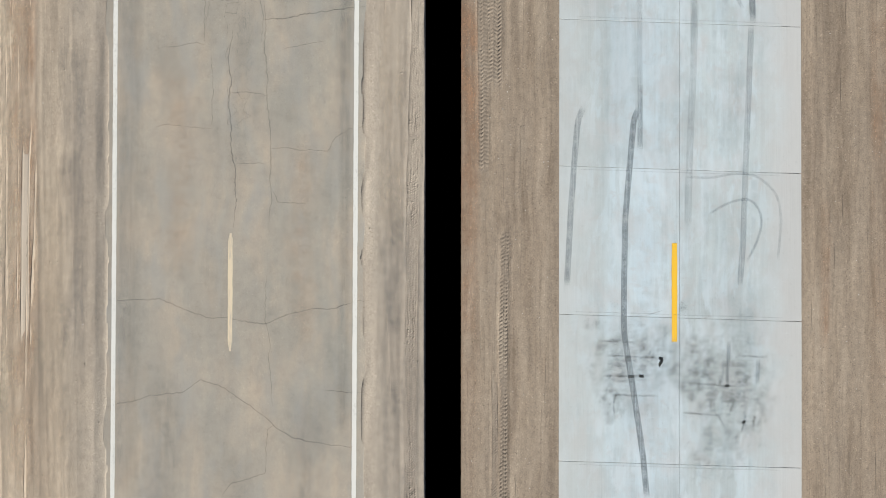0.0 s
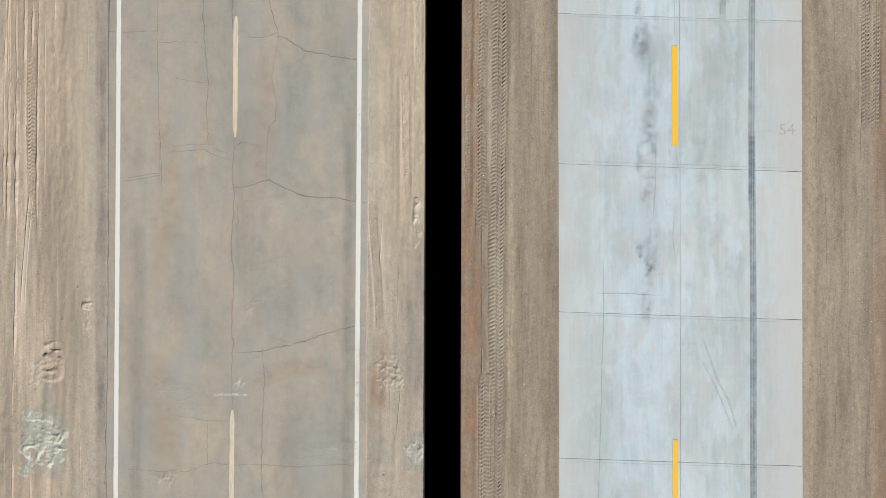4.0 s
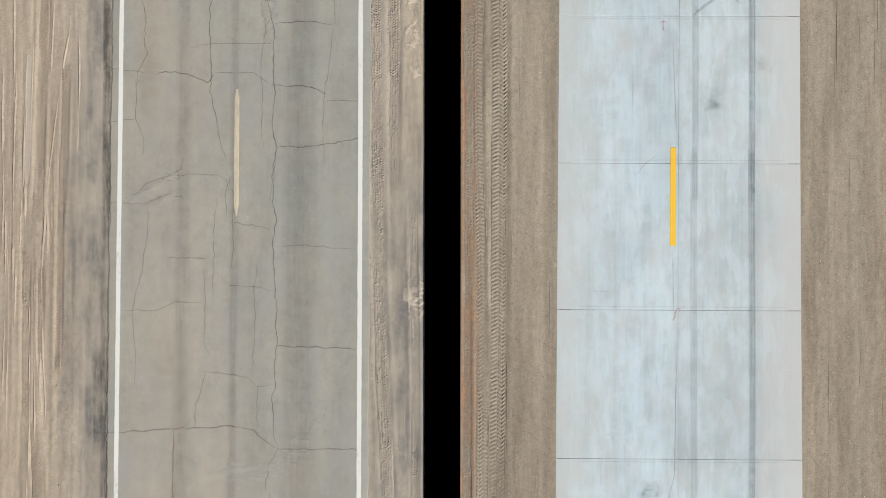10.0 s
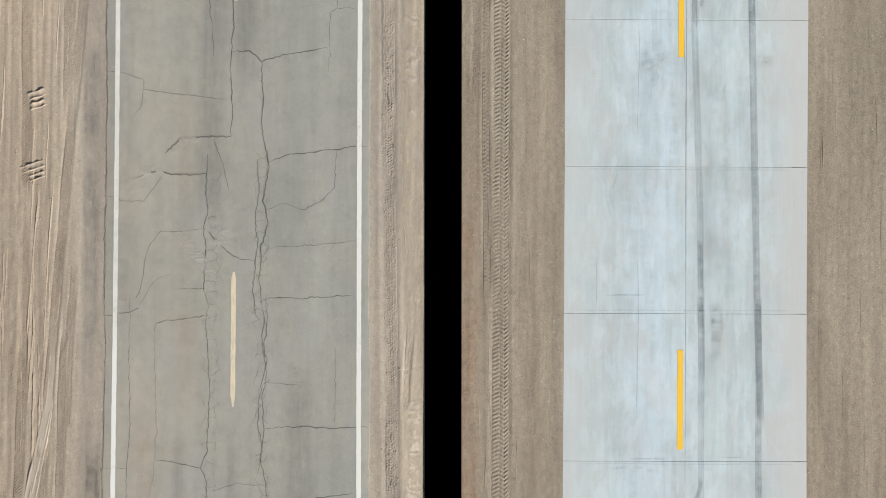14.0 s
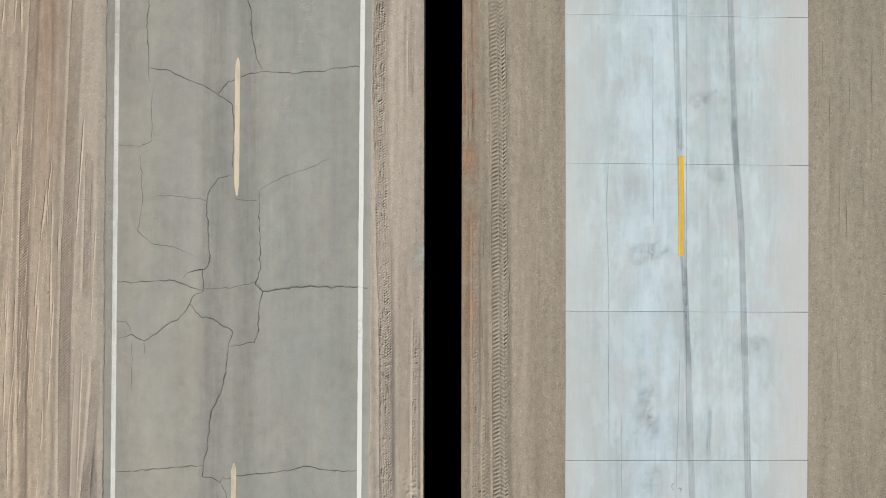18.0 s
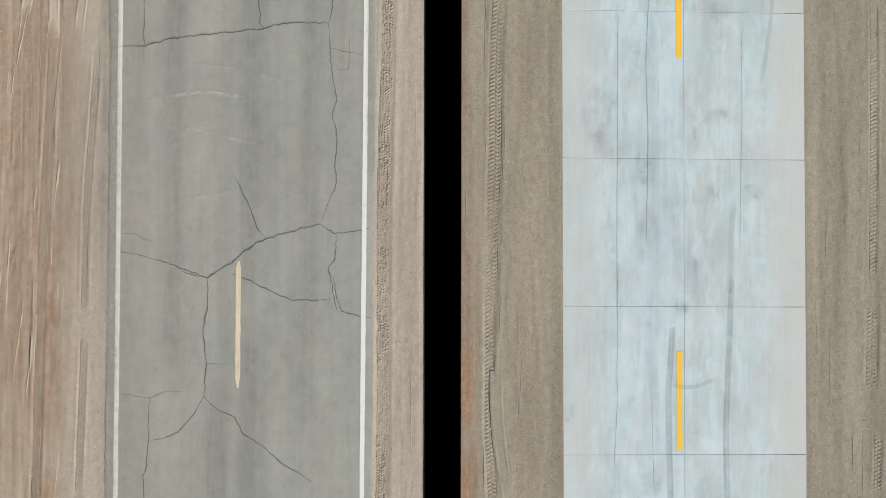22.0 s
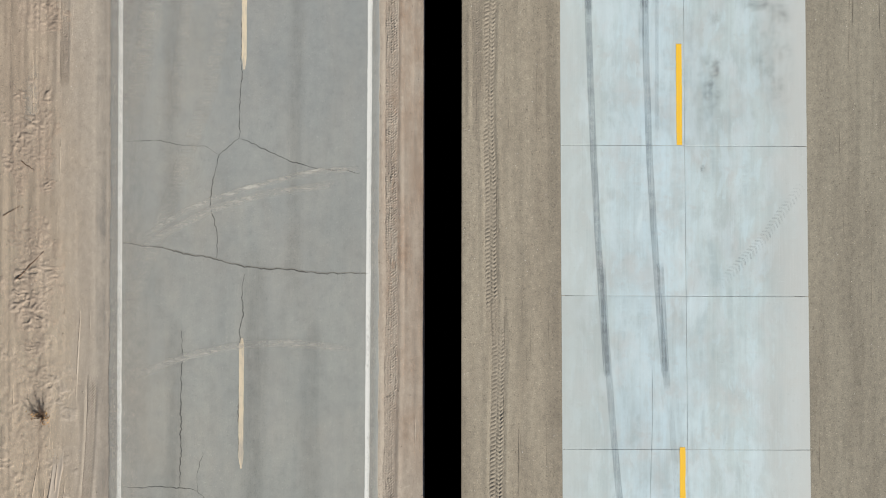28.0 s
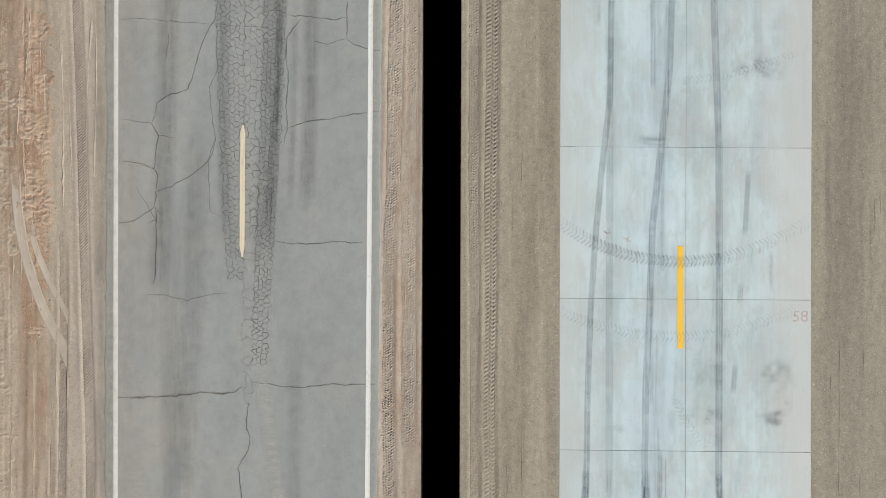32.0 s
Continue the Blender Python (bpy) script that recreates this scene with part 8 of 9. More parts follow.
ridge(0.048, 0.2, (-2.89, -13.88), (3.95, -13.86), (7.53, -13.90))
ridge(0.048, 0.2, (13.05, -13.73), (16.46, -13.62), (20.05, -13.58), (22.38, -13.52), (24.53, -13.47))
ridge(0.032, 0.2, (16.47, -11.36), (17.00, -11.25), (17.36, -11.29))
ridge(0.024, 0.8, (21.66, -13.10), (23.10, -13.02), (24.53, -12.98))
ridge(0.048, 0.2, (32.78, -13.02), (34.96, -12.99), (36.23, -12.86), (37.50, -12.72))
ridge(0.032, 0.2, (36.77, -13.48), (38.58, -13.47))
ridge(0.032, 0.2, (34.60, -13.82), (36.41, -13.77))
ridge(0.048, 0.2, (24.96, -13.11), (26.44, -13.08), (29.34, -12.98), (30.79, -13.07))
ridge(0.032, 0.2, (24.96, -13.61), (29.34, -13.58))
ridge(0.032, 0.2, (24.96, -13.88), (30.06, -13.85))
ridge(0.032, 0.2, (37.50, -12.59), (38.31, -13.05), (39.13, -13.50))
ridge(0.048, 0.2, (46.51, -12.63), (47.93, -12.58), (49.36, -12.45), (51.14, -12.24), (52.75, -12.02), (53.82, -11.84), (54.53, -11.67))
ridge(0.048, 0.2, (41.53, -12.50), (42.95, -12.58), (44.37, -12.64), (46.15, -12.63))
ridge(0.032, 0.2, (41.53, -12.59), (42.60, -12.72), (44.37, -12.87))
ridge(0.024, 0.8, (50.25, -13.33), (50.78, -13.21), (52.57, -13.20))
ridge(0.032, 0.8, (46.15, -13.36), (47.40, -13.37), (48.82, -13.29))
ridge(0.032, 0.2, (52.39, -12.41), (53.82, -12.33), (55.07, -12.30))
ridge(0.032, 0.2, (40.64, -13.71), (41.88, -13.79), (45.08, -13.68), (47.22, -13.78))
ridge(0.032, 0.2, (49.89, -11.56), (52.21, -11.48), (54.89, -11.53))
ridge(0.032, 0.2, (46.15, -12.47), (47.76, -12.35))
ridge(0.048, 0.2, (62.72, -12.80), (64.46, -12.67), (66.21, -12.55), (67.44, -12.40))
ridge(0.032, 0.2, (62.20, -12.28), (64.12, -12.20), (65.86, -12.13), (67.61, -11.96))
ridge(0.048, 0.2, (60.63, -12.74), (62.02, -12.66), (63.42, -12.55))
ridge(0.032, 0.2, (55.60, -13.28), (56.46, -13.32), (58.37, -13.38))
ridge(0.032, 0.2, (66.91, -12.90), (70.42, -12.94))
ridge(0.032, 0.2, (80.86, -11.36), (83.27, -11.26), (85.52, -11.14), (87.94, -10.99))
ridge(0.048, 0.2, (81.54, -12.47), (83.78, -12.32), (85.68, -12.08))
ridge(0.032, 0.2, (84.13, -12.58), (85.85, -12.42))
ridge(0.032, 0.2, (76.91, -11.81), (79.31, -11.89), (82.06, -12.00), (85.51, -11.94), (88.98, -11.94))
ridge(0.032, 0.2, (75.20, -12.44), (76.57, -12.33), (77.94, -12.18), (79.31, -12.19))
ridge(0.032, 0.2, (77.94, -13.36), (81.20, -13.31), (84.81, -13.14), (87.58, -13.24))
ridge(0.032, 0.2, (81.03, -10.76), (83.27, -10.70), (84.83, -10.59))
ridge(0.048, 0.2, (102.96, -12.63), (103.83, -12.47), (105.05, -12.31))
ridge(0.048, 0.2, (102.79, -12.00), (103.84, -11.91), (105.06, -11.71))
ridge(0.032, 0.2, (102.45, -11.18), (103.15, -11.44), (104.19, -11.62))
ridge(0.032, 0.2, (100.70, -13.41), (101.57, -13.18), (102.44, -12.92))
ridge(0.032, 0.2, (97.25, -12.75), (98.46, -12.68), (99.32, -12.52), (101.57, -12.45))
ridge(0.032, 0.2, (91.91, -11.52), (92.94, -11.41), (93.98, -11.28))
ridge(0.032, 0.2, (89.83, -12.91), (91.24, -12.95), (93.12, -12.92))
ridge(0.048, 0.2, (115.72, -12.80), (117.11, -12.69), (118.84, -12.48), (120.24, -12.32))
ridge(0.032, 0.2, (116.07, -12.51), (117.98, -12.35), (119.89, -12.15))
ridge(0.048, 0.2, (113.47, -12.39), (114.69, -12.16), (117.63, -11.96), (120.24, -11.81))
ridge(0.032, 0.2, (116.25, -11.69), (118.16, -11.48), (120.25, -11.32))
ridge(0.048, 0.2, (114.69, -11.25), (115.90, -11.04), (117.47, -10.93), (119.21, -10.77))
ridge(0.032, 0.2, (109.51, -12.63), (110.71, -12.47))
ridge(0.048, 0.2, (105.00, -12.66), (105.89, -12.50), (107.27, -12.34))
ridge(0.032, 0.2, (105.38, -11.95), (106.58, -11.82))
ridge(0.032, 0.2, (110.54, -11.30), (111.92, -11.23), (113.13, -11.20))
ridge(0.032, 0.2, (124.61, -11.28), (126.53, -11.21), (128.27, -11.08))
ridge(0.032, 0.2, (126.53, -10.86), (127.92, -10.82))
ridge(0.048, 0.2, (121.82, -11.96), (122.87, -11.83), (123.74, -11.75))
ridge(0.032, 0.2, (119.22, -12.12), (120.43, -11.90), (121.65, -11.67), (122.87, -11.53))
ridge(0.032, 0.2, (116.61, -11.71), (118.35, -11.60), (120.43, -11.44), (121.82, -11.27))
ridge(0.032, 0.2, (117.66, -12.40), (119.39, -12.21), (120.78, -11.96))
ridge(0.032, 0.2, (116.10, -12.88), (117.31, -12.80), (118.70, -12.72))
ridge(0.032, 0.2, (123.56, -13.23), (127.04, -13.11))
ridge(0.032, 0.8, (149.13, -12.59), (150.50, -12.69), (152.21, -12.76), (153.92, -12.58), (155.62, -12.46))
ridge(0.032, 0.8, (149.64, -12.17), (151.18, -12.12), (152.55, -12.03), (155.62, -12.20))
ridge(0.032, 0.8, (149.13, -11.48), (149.99, -11.52), (152.21, -11.48), (154.60, -11.60))
ridge(0.032, 0.2, (149.99, -11.21), (153.06, -11.34))
ridge(0.048, 0.2, (152.21, -10.79), (153.92, -10.74), (155.28, -10.57))
ridge(0.032, 0.2, (149.99, -10.57), (153.24, -10.48), (155.62, -10.52))
ridge(0.032, 0.2, (142.26, -11.38), (144.67, -11.35))
ridge(0.032, 0.2, (140.54, -11.70), (143.64, -11.69))
ridge(0.016, 0.2, (7.94, 1.61), (10.63, 1.64), (13.31, 1.65), (16.00, 1.73), (19.59, 1.69), (23.18, 1.64))
ridge(0.024, 0.2, (7.36, 1.22), (10.62, 1.25), (16.00, 1.23), (21.74, 1.21))
ridge(0.016, 0.2, (39.20, 1.49), (44.19, 1.43), (47.38, 1.39), (49.51, 1.25), (52.18, 1.17), (54.85, 1.12))
ridge(0.016, 0.2, (39.77, 2.04), (45.96, 2.00), (50.40, 1.96), (54.84, 1.93))
ridge(0.016, 0.2, (54.10, 1.27), (58.66, 1.29), (61.10, 1.41), (64.25, 1.43), (66.89, 1.40), (69.53, 1.33))
ridge(0.016, 0.2, (59.71, 1.99), (66.01, 2.03), (69.53, 2.06))
ridge(0.016, 0.2, (93.93, 2.25), (96.05, 2.04), (98.17, 1.82))
ridge(0.016, 0.2, (82.84, 2.00), (88.47, 1.97), (90.93, 1.92))
ridge(0.016, 0.2, (82.85, 1.43), (89.53, 1.44))
ridge(0.016, 0.8, (84.28, 0.85), (88.47, 0.81), (91.28, 0.77))
ridge(0.016, 0.2, (98.92, 1.76), (102.97, 1.86), (107.36, 1.82), (110.53, 1.77), (112.65, 1.91), (114.42, 1.85))
ridge(0.016, 0.2, (104.55, 1.33), (108.23, 1.29), (111.76, 1.40), (114.41, 1.36))
ridge(0.024, 0.2, (110.88, 2.17), (112.83, 2.21))
ridge(0.016, 0.2, (101.23, 0.60), (102.97, 0.70), (105.25, 0.77))
ridge(0.016, 0.2, (100.35, 1.95), (102.10, 2.09))
ridge(0.016, 0.2, (132.98, 1.43), (136.43, 1.44), (139.02, 1.44), (142.12, 1.40), (144.18, 1.36))
ridge(0.016, 0.2, (132.12, 1.05), (136.43, 1.01), (141.60, 1.04))
ridge(0.016, 0.2, (139.02, 2.13), (140.74, 2.02), (142.46, 1.95))
ridge(0.016, 0.2, (132.98, 1.96), (134.54, 2.10))
ridge(0.016, 0.2, (28.48, 13.94), (33.50, 13.93))
ridge(0.016, 0.2, (102.80, 13.75), (109.99, 13.77))
ridge(0.016, 0.2, (136.04, 12.01), (145.97, 11.96))
ridge(0.016, 0.2, (136.04, 12.39), (140.86, 12.38))
finish_ridges()


# ---------- clods and pebbles ----------
def scatter(name, label, material, count_, zones, sizes, seed, start=-9):
    rng = np.random.RandomState(seed)
    ico = [(0, 0, 1), (0.89, 0, 0.3), (0.28, 0.85, 0.3), (-0.72, 0.53, 0.3), (-0.72, -0.53, 0.3), (0.28, -0.85, 0.3), (0.72, 0.53, -0.45), (-0.28, 0.85, -0.45), (-0.89, 0, -0.45), (-0.28, -0.85, -0.45), (0.72, -0.53, -0.45)]
    tri = [(0, 1, 2), (0, 2, 3), (0, 3, 4), (0, 4, 5), (0, 5, 1), (1, 6, 2), (2, 6, 7), (2, 7, 3), (3, 7, 8), (3, 8, 4), (4, 8, 9), (4, 9, 5), (5, 9, 10), (5, 10, 1), (1, 10, 6)]
    X, Y = [], []
    for (lo, hi, share) in zones:
        n = int(count_ * share)
        y = rng.uniform(start, 157, n)
        u = rng.rand(n)
        X.append(lo(y) + (hi(y) - lo(y)) * u)
        Y.append(y)
    X, Y = np.concatenate(X), np.concatenate(Y)
    R = sizes[0] + (sizes[1] - sizes[0]) * rng.rand(len(X)) ** 4
    base = np.array(ico)
    v = base[None] * R[:, None, None] * rng.uniform(0.6, 1.25, (len(X), 11, 3))
    v[..., 2] *= 0.7
    v += np.stack([X, Y, soil_height(X, Y) + 0.2 * R], 1)[:, None, :]
    f = (np.arange(len(X))[:, None, None] * 11 + np.array(tri)[None]).reshape(-1, 3)
    tagged(new(name, mesh_of(name, v.reshape(-1, 3), f, material)), label, name, kind="stuff")


def at_x(c):
    return lambda y: c + 0 * y


STONE = make_plain("pale_stone", (0.60, 0.55, 0.49), 0.9, 0.25)
CLOD_L, CLOD_R = TRACK_L, TRACK_R
scatter("dirt_clods", "small sandy dirt clods on the verge", CLOD_L, 11000, ((at_x(-14.4), at_x(-11.6), 0.72), (at_x(-11.6), lambda y: asphalt_edge(y, 0) - 0.05, 0.08), (lambda y: asphalt_edge(y, 1) + 0.1, at_x(-0.62), 0.2)), (0.006, 0.028), 5)
scatter("dirt_clods", "small brown dirt clods beside the concrete", CLOD_R, 17000, ((at_x(0.6), lambda y: SLAB_W(y) - 0.05, 0.45), (lambda y: SLAB_E(y) + 0.04, at_x(14.4), 0.55)), (0.006, 0.021), 6)
scatter("pebbles", "scattered pale pebbles on the dirt", STONE, 7000, ((at_x(0.6), lambda y: SLAB_W(y) - 0.04, 0.45), (lambda y: SLAB_E(y) + 0.04, at_x(14.3), 0.4), (at_x(-14.2), at_x(-10.9), 0.15)), (0.005, 0.019), 7)
# crumbs along the broken asphalt edge
scatter("asphalt_crumbs", "dark crumbs along the broken asphalt edge", make_plain("asphalt_crumb", (0.22, 0.19, 0.16), 0.95, 0.3), 2200,
        ((lambda y: asphalt_edge(y, 0) - 0.07, lambda y: asphalt_edge(y, 0) - 0.005, 0.75), (lambda y: asphalt_edge(y, 1) + 0.0, lambda y: asphalt_edge(y, 1) + 0.06, 0.25)), (0.008, 0.022), 8, 9)


# ---------- patches on the dirt ----------
GREY_DIRT = make_film("grey_dirt", (0.245, 0.236, 0.222), 0.85, 4.0, 0.5, (0.34, 0.62))
CALICHE = make_film("pale_caliche", (0.50, 0.49, 0.42), 0.9, 2.5, 2.5, (0.3, 0.6))
DARK_EDGE = make_film("dark_edge", (0.115, 0.108, 0.095), 0.95, 7.0, 1.0, (0.36, 0.58))
PALE_SAND_LIT = make_film("pale_sand_lit", (0.62, 0.51, 0.38), 0.9, 6.0, 0.8, (0.32, 0.58))
RED_DIRT = make_film("reddish_dirt", (0.43, 0.258, 0.16), 0.95, 4.0, 0.8, (0.34, 0.62))


def soil_patch(name, label, material, strength, x0, x1, y0, y1):
    """A tinted drape that follows the dirt."""
    nx, ny = max(6, int((x1 - x0) / 0.06)), max(6, int((y1 - y0) / 0.12))
    xs, ys = np.linspace(x0, x1, nx), np.linspace(y0, y1, ny)
    X, Y = np.meshgrid(xs, ys)
    Z = soil_height(X, Y) + 0.007
    u, v = np.abs(2 * (X - x0) / (x1 - x0) - 1), np.abs(2 * (Y - y0) / (y1 - y0) - 1)
    soft = np.clip((1 - u) * 2.2, 0, 1) * np.clip((1 - v) * 2.5, 0, 1) * np.clip(0.75 + 0.6 * vn(X / 0.4, Y / 0.9, 71), 0, 1.2)
    rows_ = [[(X[i, j], Y[i, j], Z[i, j]) for j in range(nx)] for i in range(ny)]
    part(name, film_mesh(name, rows_, strength * soft, material), ground, label)


for a in ((-11.3, -10.6, 36.5, 60.5, 0.55), (-11.15, -10.55, 60.0, 74.0, 0.5), (-12.2, -10.9, 37, 54, 0.4), (-12.3, -11.2, -8, 12, 0.35), (-11.1, -10.7, -8, 32, 0.4), (-10.7, -10.3, 118, 140, 0.35), (-1.5, -0.05, 14, 20, 0.3), (-1.4, -0.05, 38, 60, 0.3), (-2.45, -0.05, 31, 52, 0.55), (-2.3, -1.3, 64, 82, 0.3),
          (-10.75, -10.25, 100, 122, 0.3), (-2.1, -1.0, -8, 8, 0.3), (-2.3, -0.05, -10, 2.5, 0.25), (-10.6, -10.2, 138, 156, 0.4)):
    soil_patch("grey_patch", "greyer streak of dirt", GREY_DIRT, a[4], *a[:4])
for a in ((-10.80, -10.50, 36.5, 46.5, 0.9), (-10.76, -10.46, 46.0, 60.0, 0.95), (-11.05, -10.72, 40.5, 44.0, 0.6), (-10.98, -10.7, 55.5, 60.5, 0.5), (-10.72, -10.5, 24.0, 36.5, 0.5), (-10.75, -10.5, 73.0, 78.0, 0.5)):
    soil_patch("dark_patch", "dark strip along the broken asphalt edge", DARK_EDGE, a[4], *a[:4])
# pale sand; the wide patch at y 98 to 136 paints sunlit slopes brighter
for a in ((-1.45, -0.05, 49.0, 80.0, 0.75), (-2.2, 0.3, 17.5, 38.0, 0.75), (-2.1, -1.1, 0.0, 9.0, 0.45), (-13.9, -12.7, 20.0, 46.0, 0.35), (-15.6, -12.9, -10.0, 11.0, 0.75), (-13.2, -11.8, -10.0, 4.0, 0.35), (-12.6, -11.4, 13.0, 30.0, 0.3), (-1.5, -0.05, 26.0, 35.0, 0.5), (-15.6, -10.7, 98.0, 136.0, 0.55), (2.8, 3.4, 4.0, 90.0, 0.25), (2.3, 2.6, 40.0, 110.0, 0.2), (-2.2, -1.9, 84.0, 100.0, 0.35)):
    soil_patch("pale_sand_lit_patch", "pale cream sand and painted sunlit slopes over the dirt", PALE_SAND_LIT, a[4], *a[:4])
for a in ((-13.65, -11.85, 11.6, 14.0, 0.95), (-12.9, -12.3, 13.7, 15.0, 0.6), (-1.35, -0.05, 11.9, 13.2, 0.9), (-2.4, -1.5, 12.0, 13.0, 0.5), (-1.02, -0.05, 82.7, 83.9, 0.9), (-12.9, -12.4, 133.2, 135.4, 0.35)):
    soil_patch("pale_patch", "pale greenish caliche dirt patch", CALICHE, a[4], *a[:4])
for a in ((-13.9, -12.8, -8, 12, 0.5), (0.05, 1.25, -9, 72, 0.85), (0.05, 1.15, 76, 104, 0.9), (-12.9, -11.9, 140, 157, 0.75), (-13.6, -12.6, 146, 158, 0.5), (-2.0, -0.05, 118, 158, 0.35), (-12.6, -11.6, 84, 104, 0.35), (0.05, 0.95, 104, 118, 0.5), (-15.5, -11.2, 95, 122, 0.5), (-2.35, -1.75, 13.5, 16.5, 0.5), (12.0, 12.4, -3, 2, 0.5), (13.6, 14.3, -9, 60, 0.4)):
    soil_patch("reddish_patch", "reddish streak of dirt", RED_DIRT, a[4], *a[:4])


CALICHE_DIRT = make_soil("pale_caliche_dirt", (0.54, 0.52, 0.43), (0.48, 0.455, 0.375), (0.39, 0.365, 0.30), (0.50, 0.47, 0.38))


def churned(x0, x1, y0, y1, height, seed, material=None, grain_=0.22):
    """Loose dirt churned into lumps and short ridges, feathering out into the ground."""
    nx, ny = int((x1 - x0) / 0.028) + 2, int((y1 - y0) / 0.028) + 2
    X, Y = np.meshgrid(np.linspace(x0, x1, nx), np.linspace(y0, y1, ny))
    u, v = np.abs(2 * (X - x0) / (x1 - x0) - 1), np.abs(2 * (Y - y0) / (y1 - y0) - 1)
    edge = np.clip(1.25 - np.sqrt(u ** 2 + v ** 2) + 0.45 * vn(X / 0.35, Y / 0.35, seed), 0, 0.6) / 0.6
    ax_, ay_ = X + 0.12 * vn(X / 0.3, Y / 0.3, seed + 1), Y + 0.12 * vn(X / 0.3, Y / 0.3, seed + 2)
    ridge = 1 - np.abs(vn(ax_ / (grain_ * 1.8), ay_ / grain_, seed + 3)) * 1.6
    lump = np.clip(ridge, -0.2, 1) * np.clip(0.4 + vn(X / 0.5, Y / 0.5, seed + 4), 0, 1) + 0.25 * vn(X / 0.06, Y / 0.06, seed + 5)
    Z = soil_height(X, Y) - 0.012 + edge * (0.015 + height * lump)
    ob = new("churned_dirt", grid_mesh("churned_dirt", X, Y[:, 0], Z, material or TRACK_L))
    tagged(ob, "loose sandy dirt churned into lumps" if material is None else "loose reddish dirt churned into lumps" if material in (RED_SOIL, RUST_SOIL) else "pale greenish dirt churned into lumps", "churned dirt", kind="stuff")


RUST_SOIL = make_soil("rust_soil", (0.465, 0.368, 0.282), (0.392, 0.303, 0.228), (0.295, 0.227, 0.172), (0.415, 0.312, 0.232))
RED_SOIL = make_soil("reddish_soil", (0.46, 0.345, 0.255), (0.395, 0.282, 0.198), (0.305, 0.215, 0.152), (0.425, 0.31, 0.222))


churned(-13.6, -11.9, 11.7, 13.9, 0.05, 101, CALICHE_DIRT)
churned(-13.2, -12.0, 14.5, 16.0, 0.032, 111)
churned(-11.5, -11.15, 16.0, 17.6, 0.04, 121)
churned(-1.25, -0.62, 11.9, 13.2, 0.055, 131, CALICHE_DIRT)
churned(-2.3, -1.2, 14.3, 15.7, 0.05, 141)
churned(-1.05, -0.7, 18.8, 20.6, 0.05, 151)
churned(-14.4, -11.2, 120.8, 127.5, 0.020, 157, None, 0.11)
churned(-13.6, -11.6, 126.3, 131.0, 0.028, 161, RUST_SOIL, 0.10)
churned(-13.7, -11.7, 131.2, 135.0, 0.030, 171, RUST_SOIL, 0.08)
churned(-13.2, -11.4, 135.5, 141.6, 0.020, 181, RUST_SOIL, 0.07)


def blade_cut(half, x0, y0, x1, y1):
    """Dirt pushed up in a flat bar across the tracks, with sharp crumbled rims."""
    n = 24
    t = np.linspace(0, 1, n)
    along = np.array([x1 - x0, y1 - y0]) / math.hypot(x1 - x0, y1 - y0)
    px, py = x0 + (x1 - x0) * t, y0 + (y1 - y0) * t + 0.02 * vn(t * 6, y0, 111)
    ks = np.array([-1.3, -1.0, -0.75, -0.3, 0.3, 0.75, 1.0, 1.3])
    rise = np.array([-0.03, 0.045, 0.030, 0.012, 0.012, 0.030, 0.050, -0.03])
    X, Y = px[:, None] - along[1] * half * ks[None], py[:, None] + along[0] * half * ks[None]
    ends = np.clip(np.minimum(t, 1 - t) * 6, 0, 1)[:, None]
    Z = soil_height(X, Y) + rise[None] * (0.7 + 0.5 * vn(X / 0.1, Y / 0.1, 112)) * ends - 0.01 * (1 - ends)
    v = [(X[i, j], Y[i, j], Z[i, j]) for i in range(n) for j in range(8)]
    f = [(i * 8 + j, i * 8 + j + 8, i * 8 + j + 9, i * 8 + j + 1) for i in range(n - 1) for j in range(7)]
    tagged(new("churned_dirt", mesh_of("churned_dirt", v, f, TRACK_L, True)), "bar of sandy dirt pushed up across the tyre tracks", "churned dirt", kind="stuff")


blade_cut(0.10, -12.85, 70.10, -12.22, 70.32)
blade_cut(0.09, -12.82, 69.78, -12.22, 69.98)
blade_cut(0.10, -13.05, 67.85, -12.24, 68.12)
blade_cut(0.08, -12.80, 67.58, -12.24, 67.78)
churned(-1.25, -0.5, 44.6, 47.0, 0.018, 211, None, 0.16)
churned(-1.25, -0.7, 69.5, 78.5, 0.018, 221, None, 0.13)
churned(-1.2, -0.65, 51.5, 62.0, 0.016, 231, None, 0.13)
churned(-13.9, -12.9, 139.0, 156.5, 0.016, 241, None, 0.09)
churned(-12.95, -11.75, 145.5, 156.8, 0.018, 251, RED_SOIL, 0.08)


# ---------- work sign on its folding stand ----------
STEEL = make_plain("dull_steel", (0.42, 0.41, 0.40), 0.5, 0.15, 0.5)
DARK_STEEL = make_plain("dark_steel", (0.05, 0.05, 0.055), 0.6, 0.2, 0.3)
FABRIC = make_plain("orange_red_fabric", (0.62, 0.11, 0.045), 0.75, 0.12)
BAG = make_plain("white_plastic_sack", (0.62, 0.62, 0.61), 0.45, 0.06)
ROD = make_plain("grey_fibreglass_rod", (0.25, 0.25, 0.26), 0.5, 0.1)


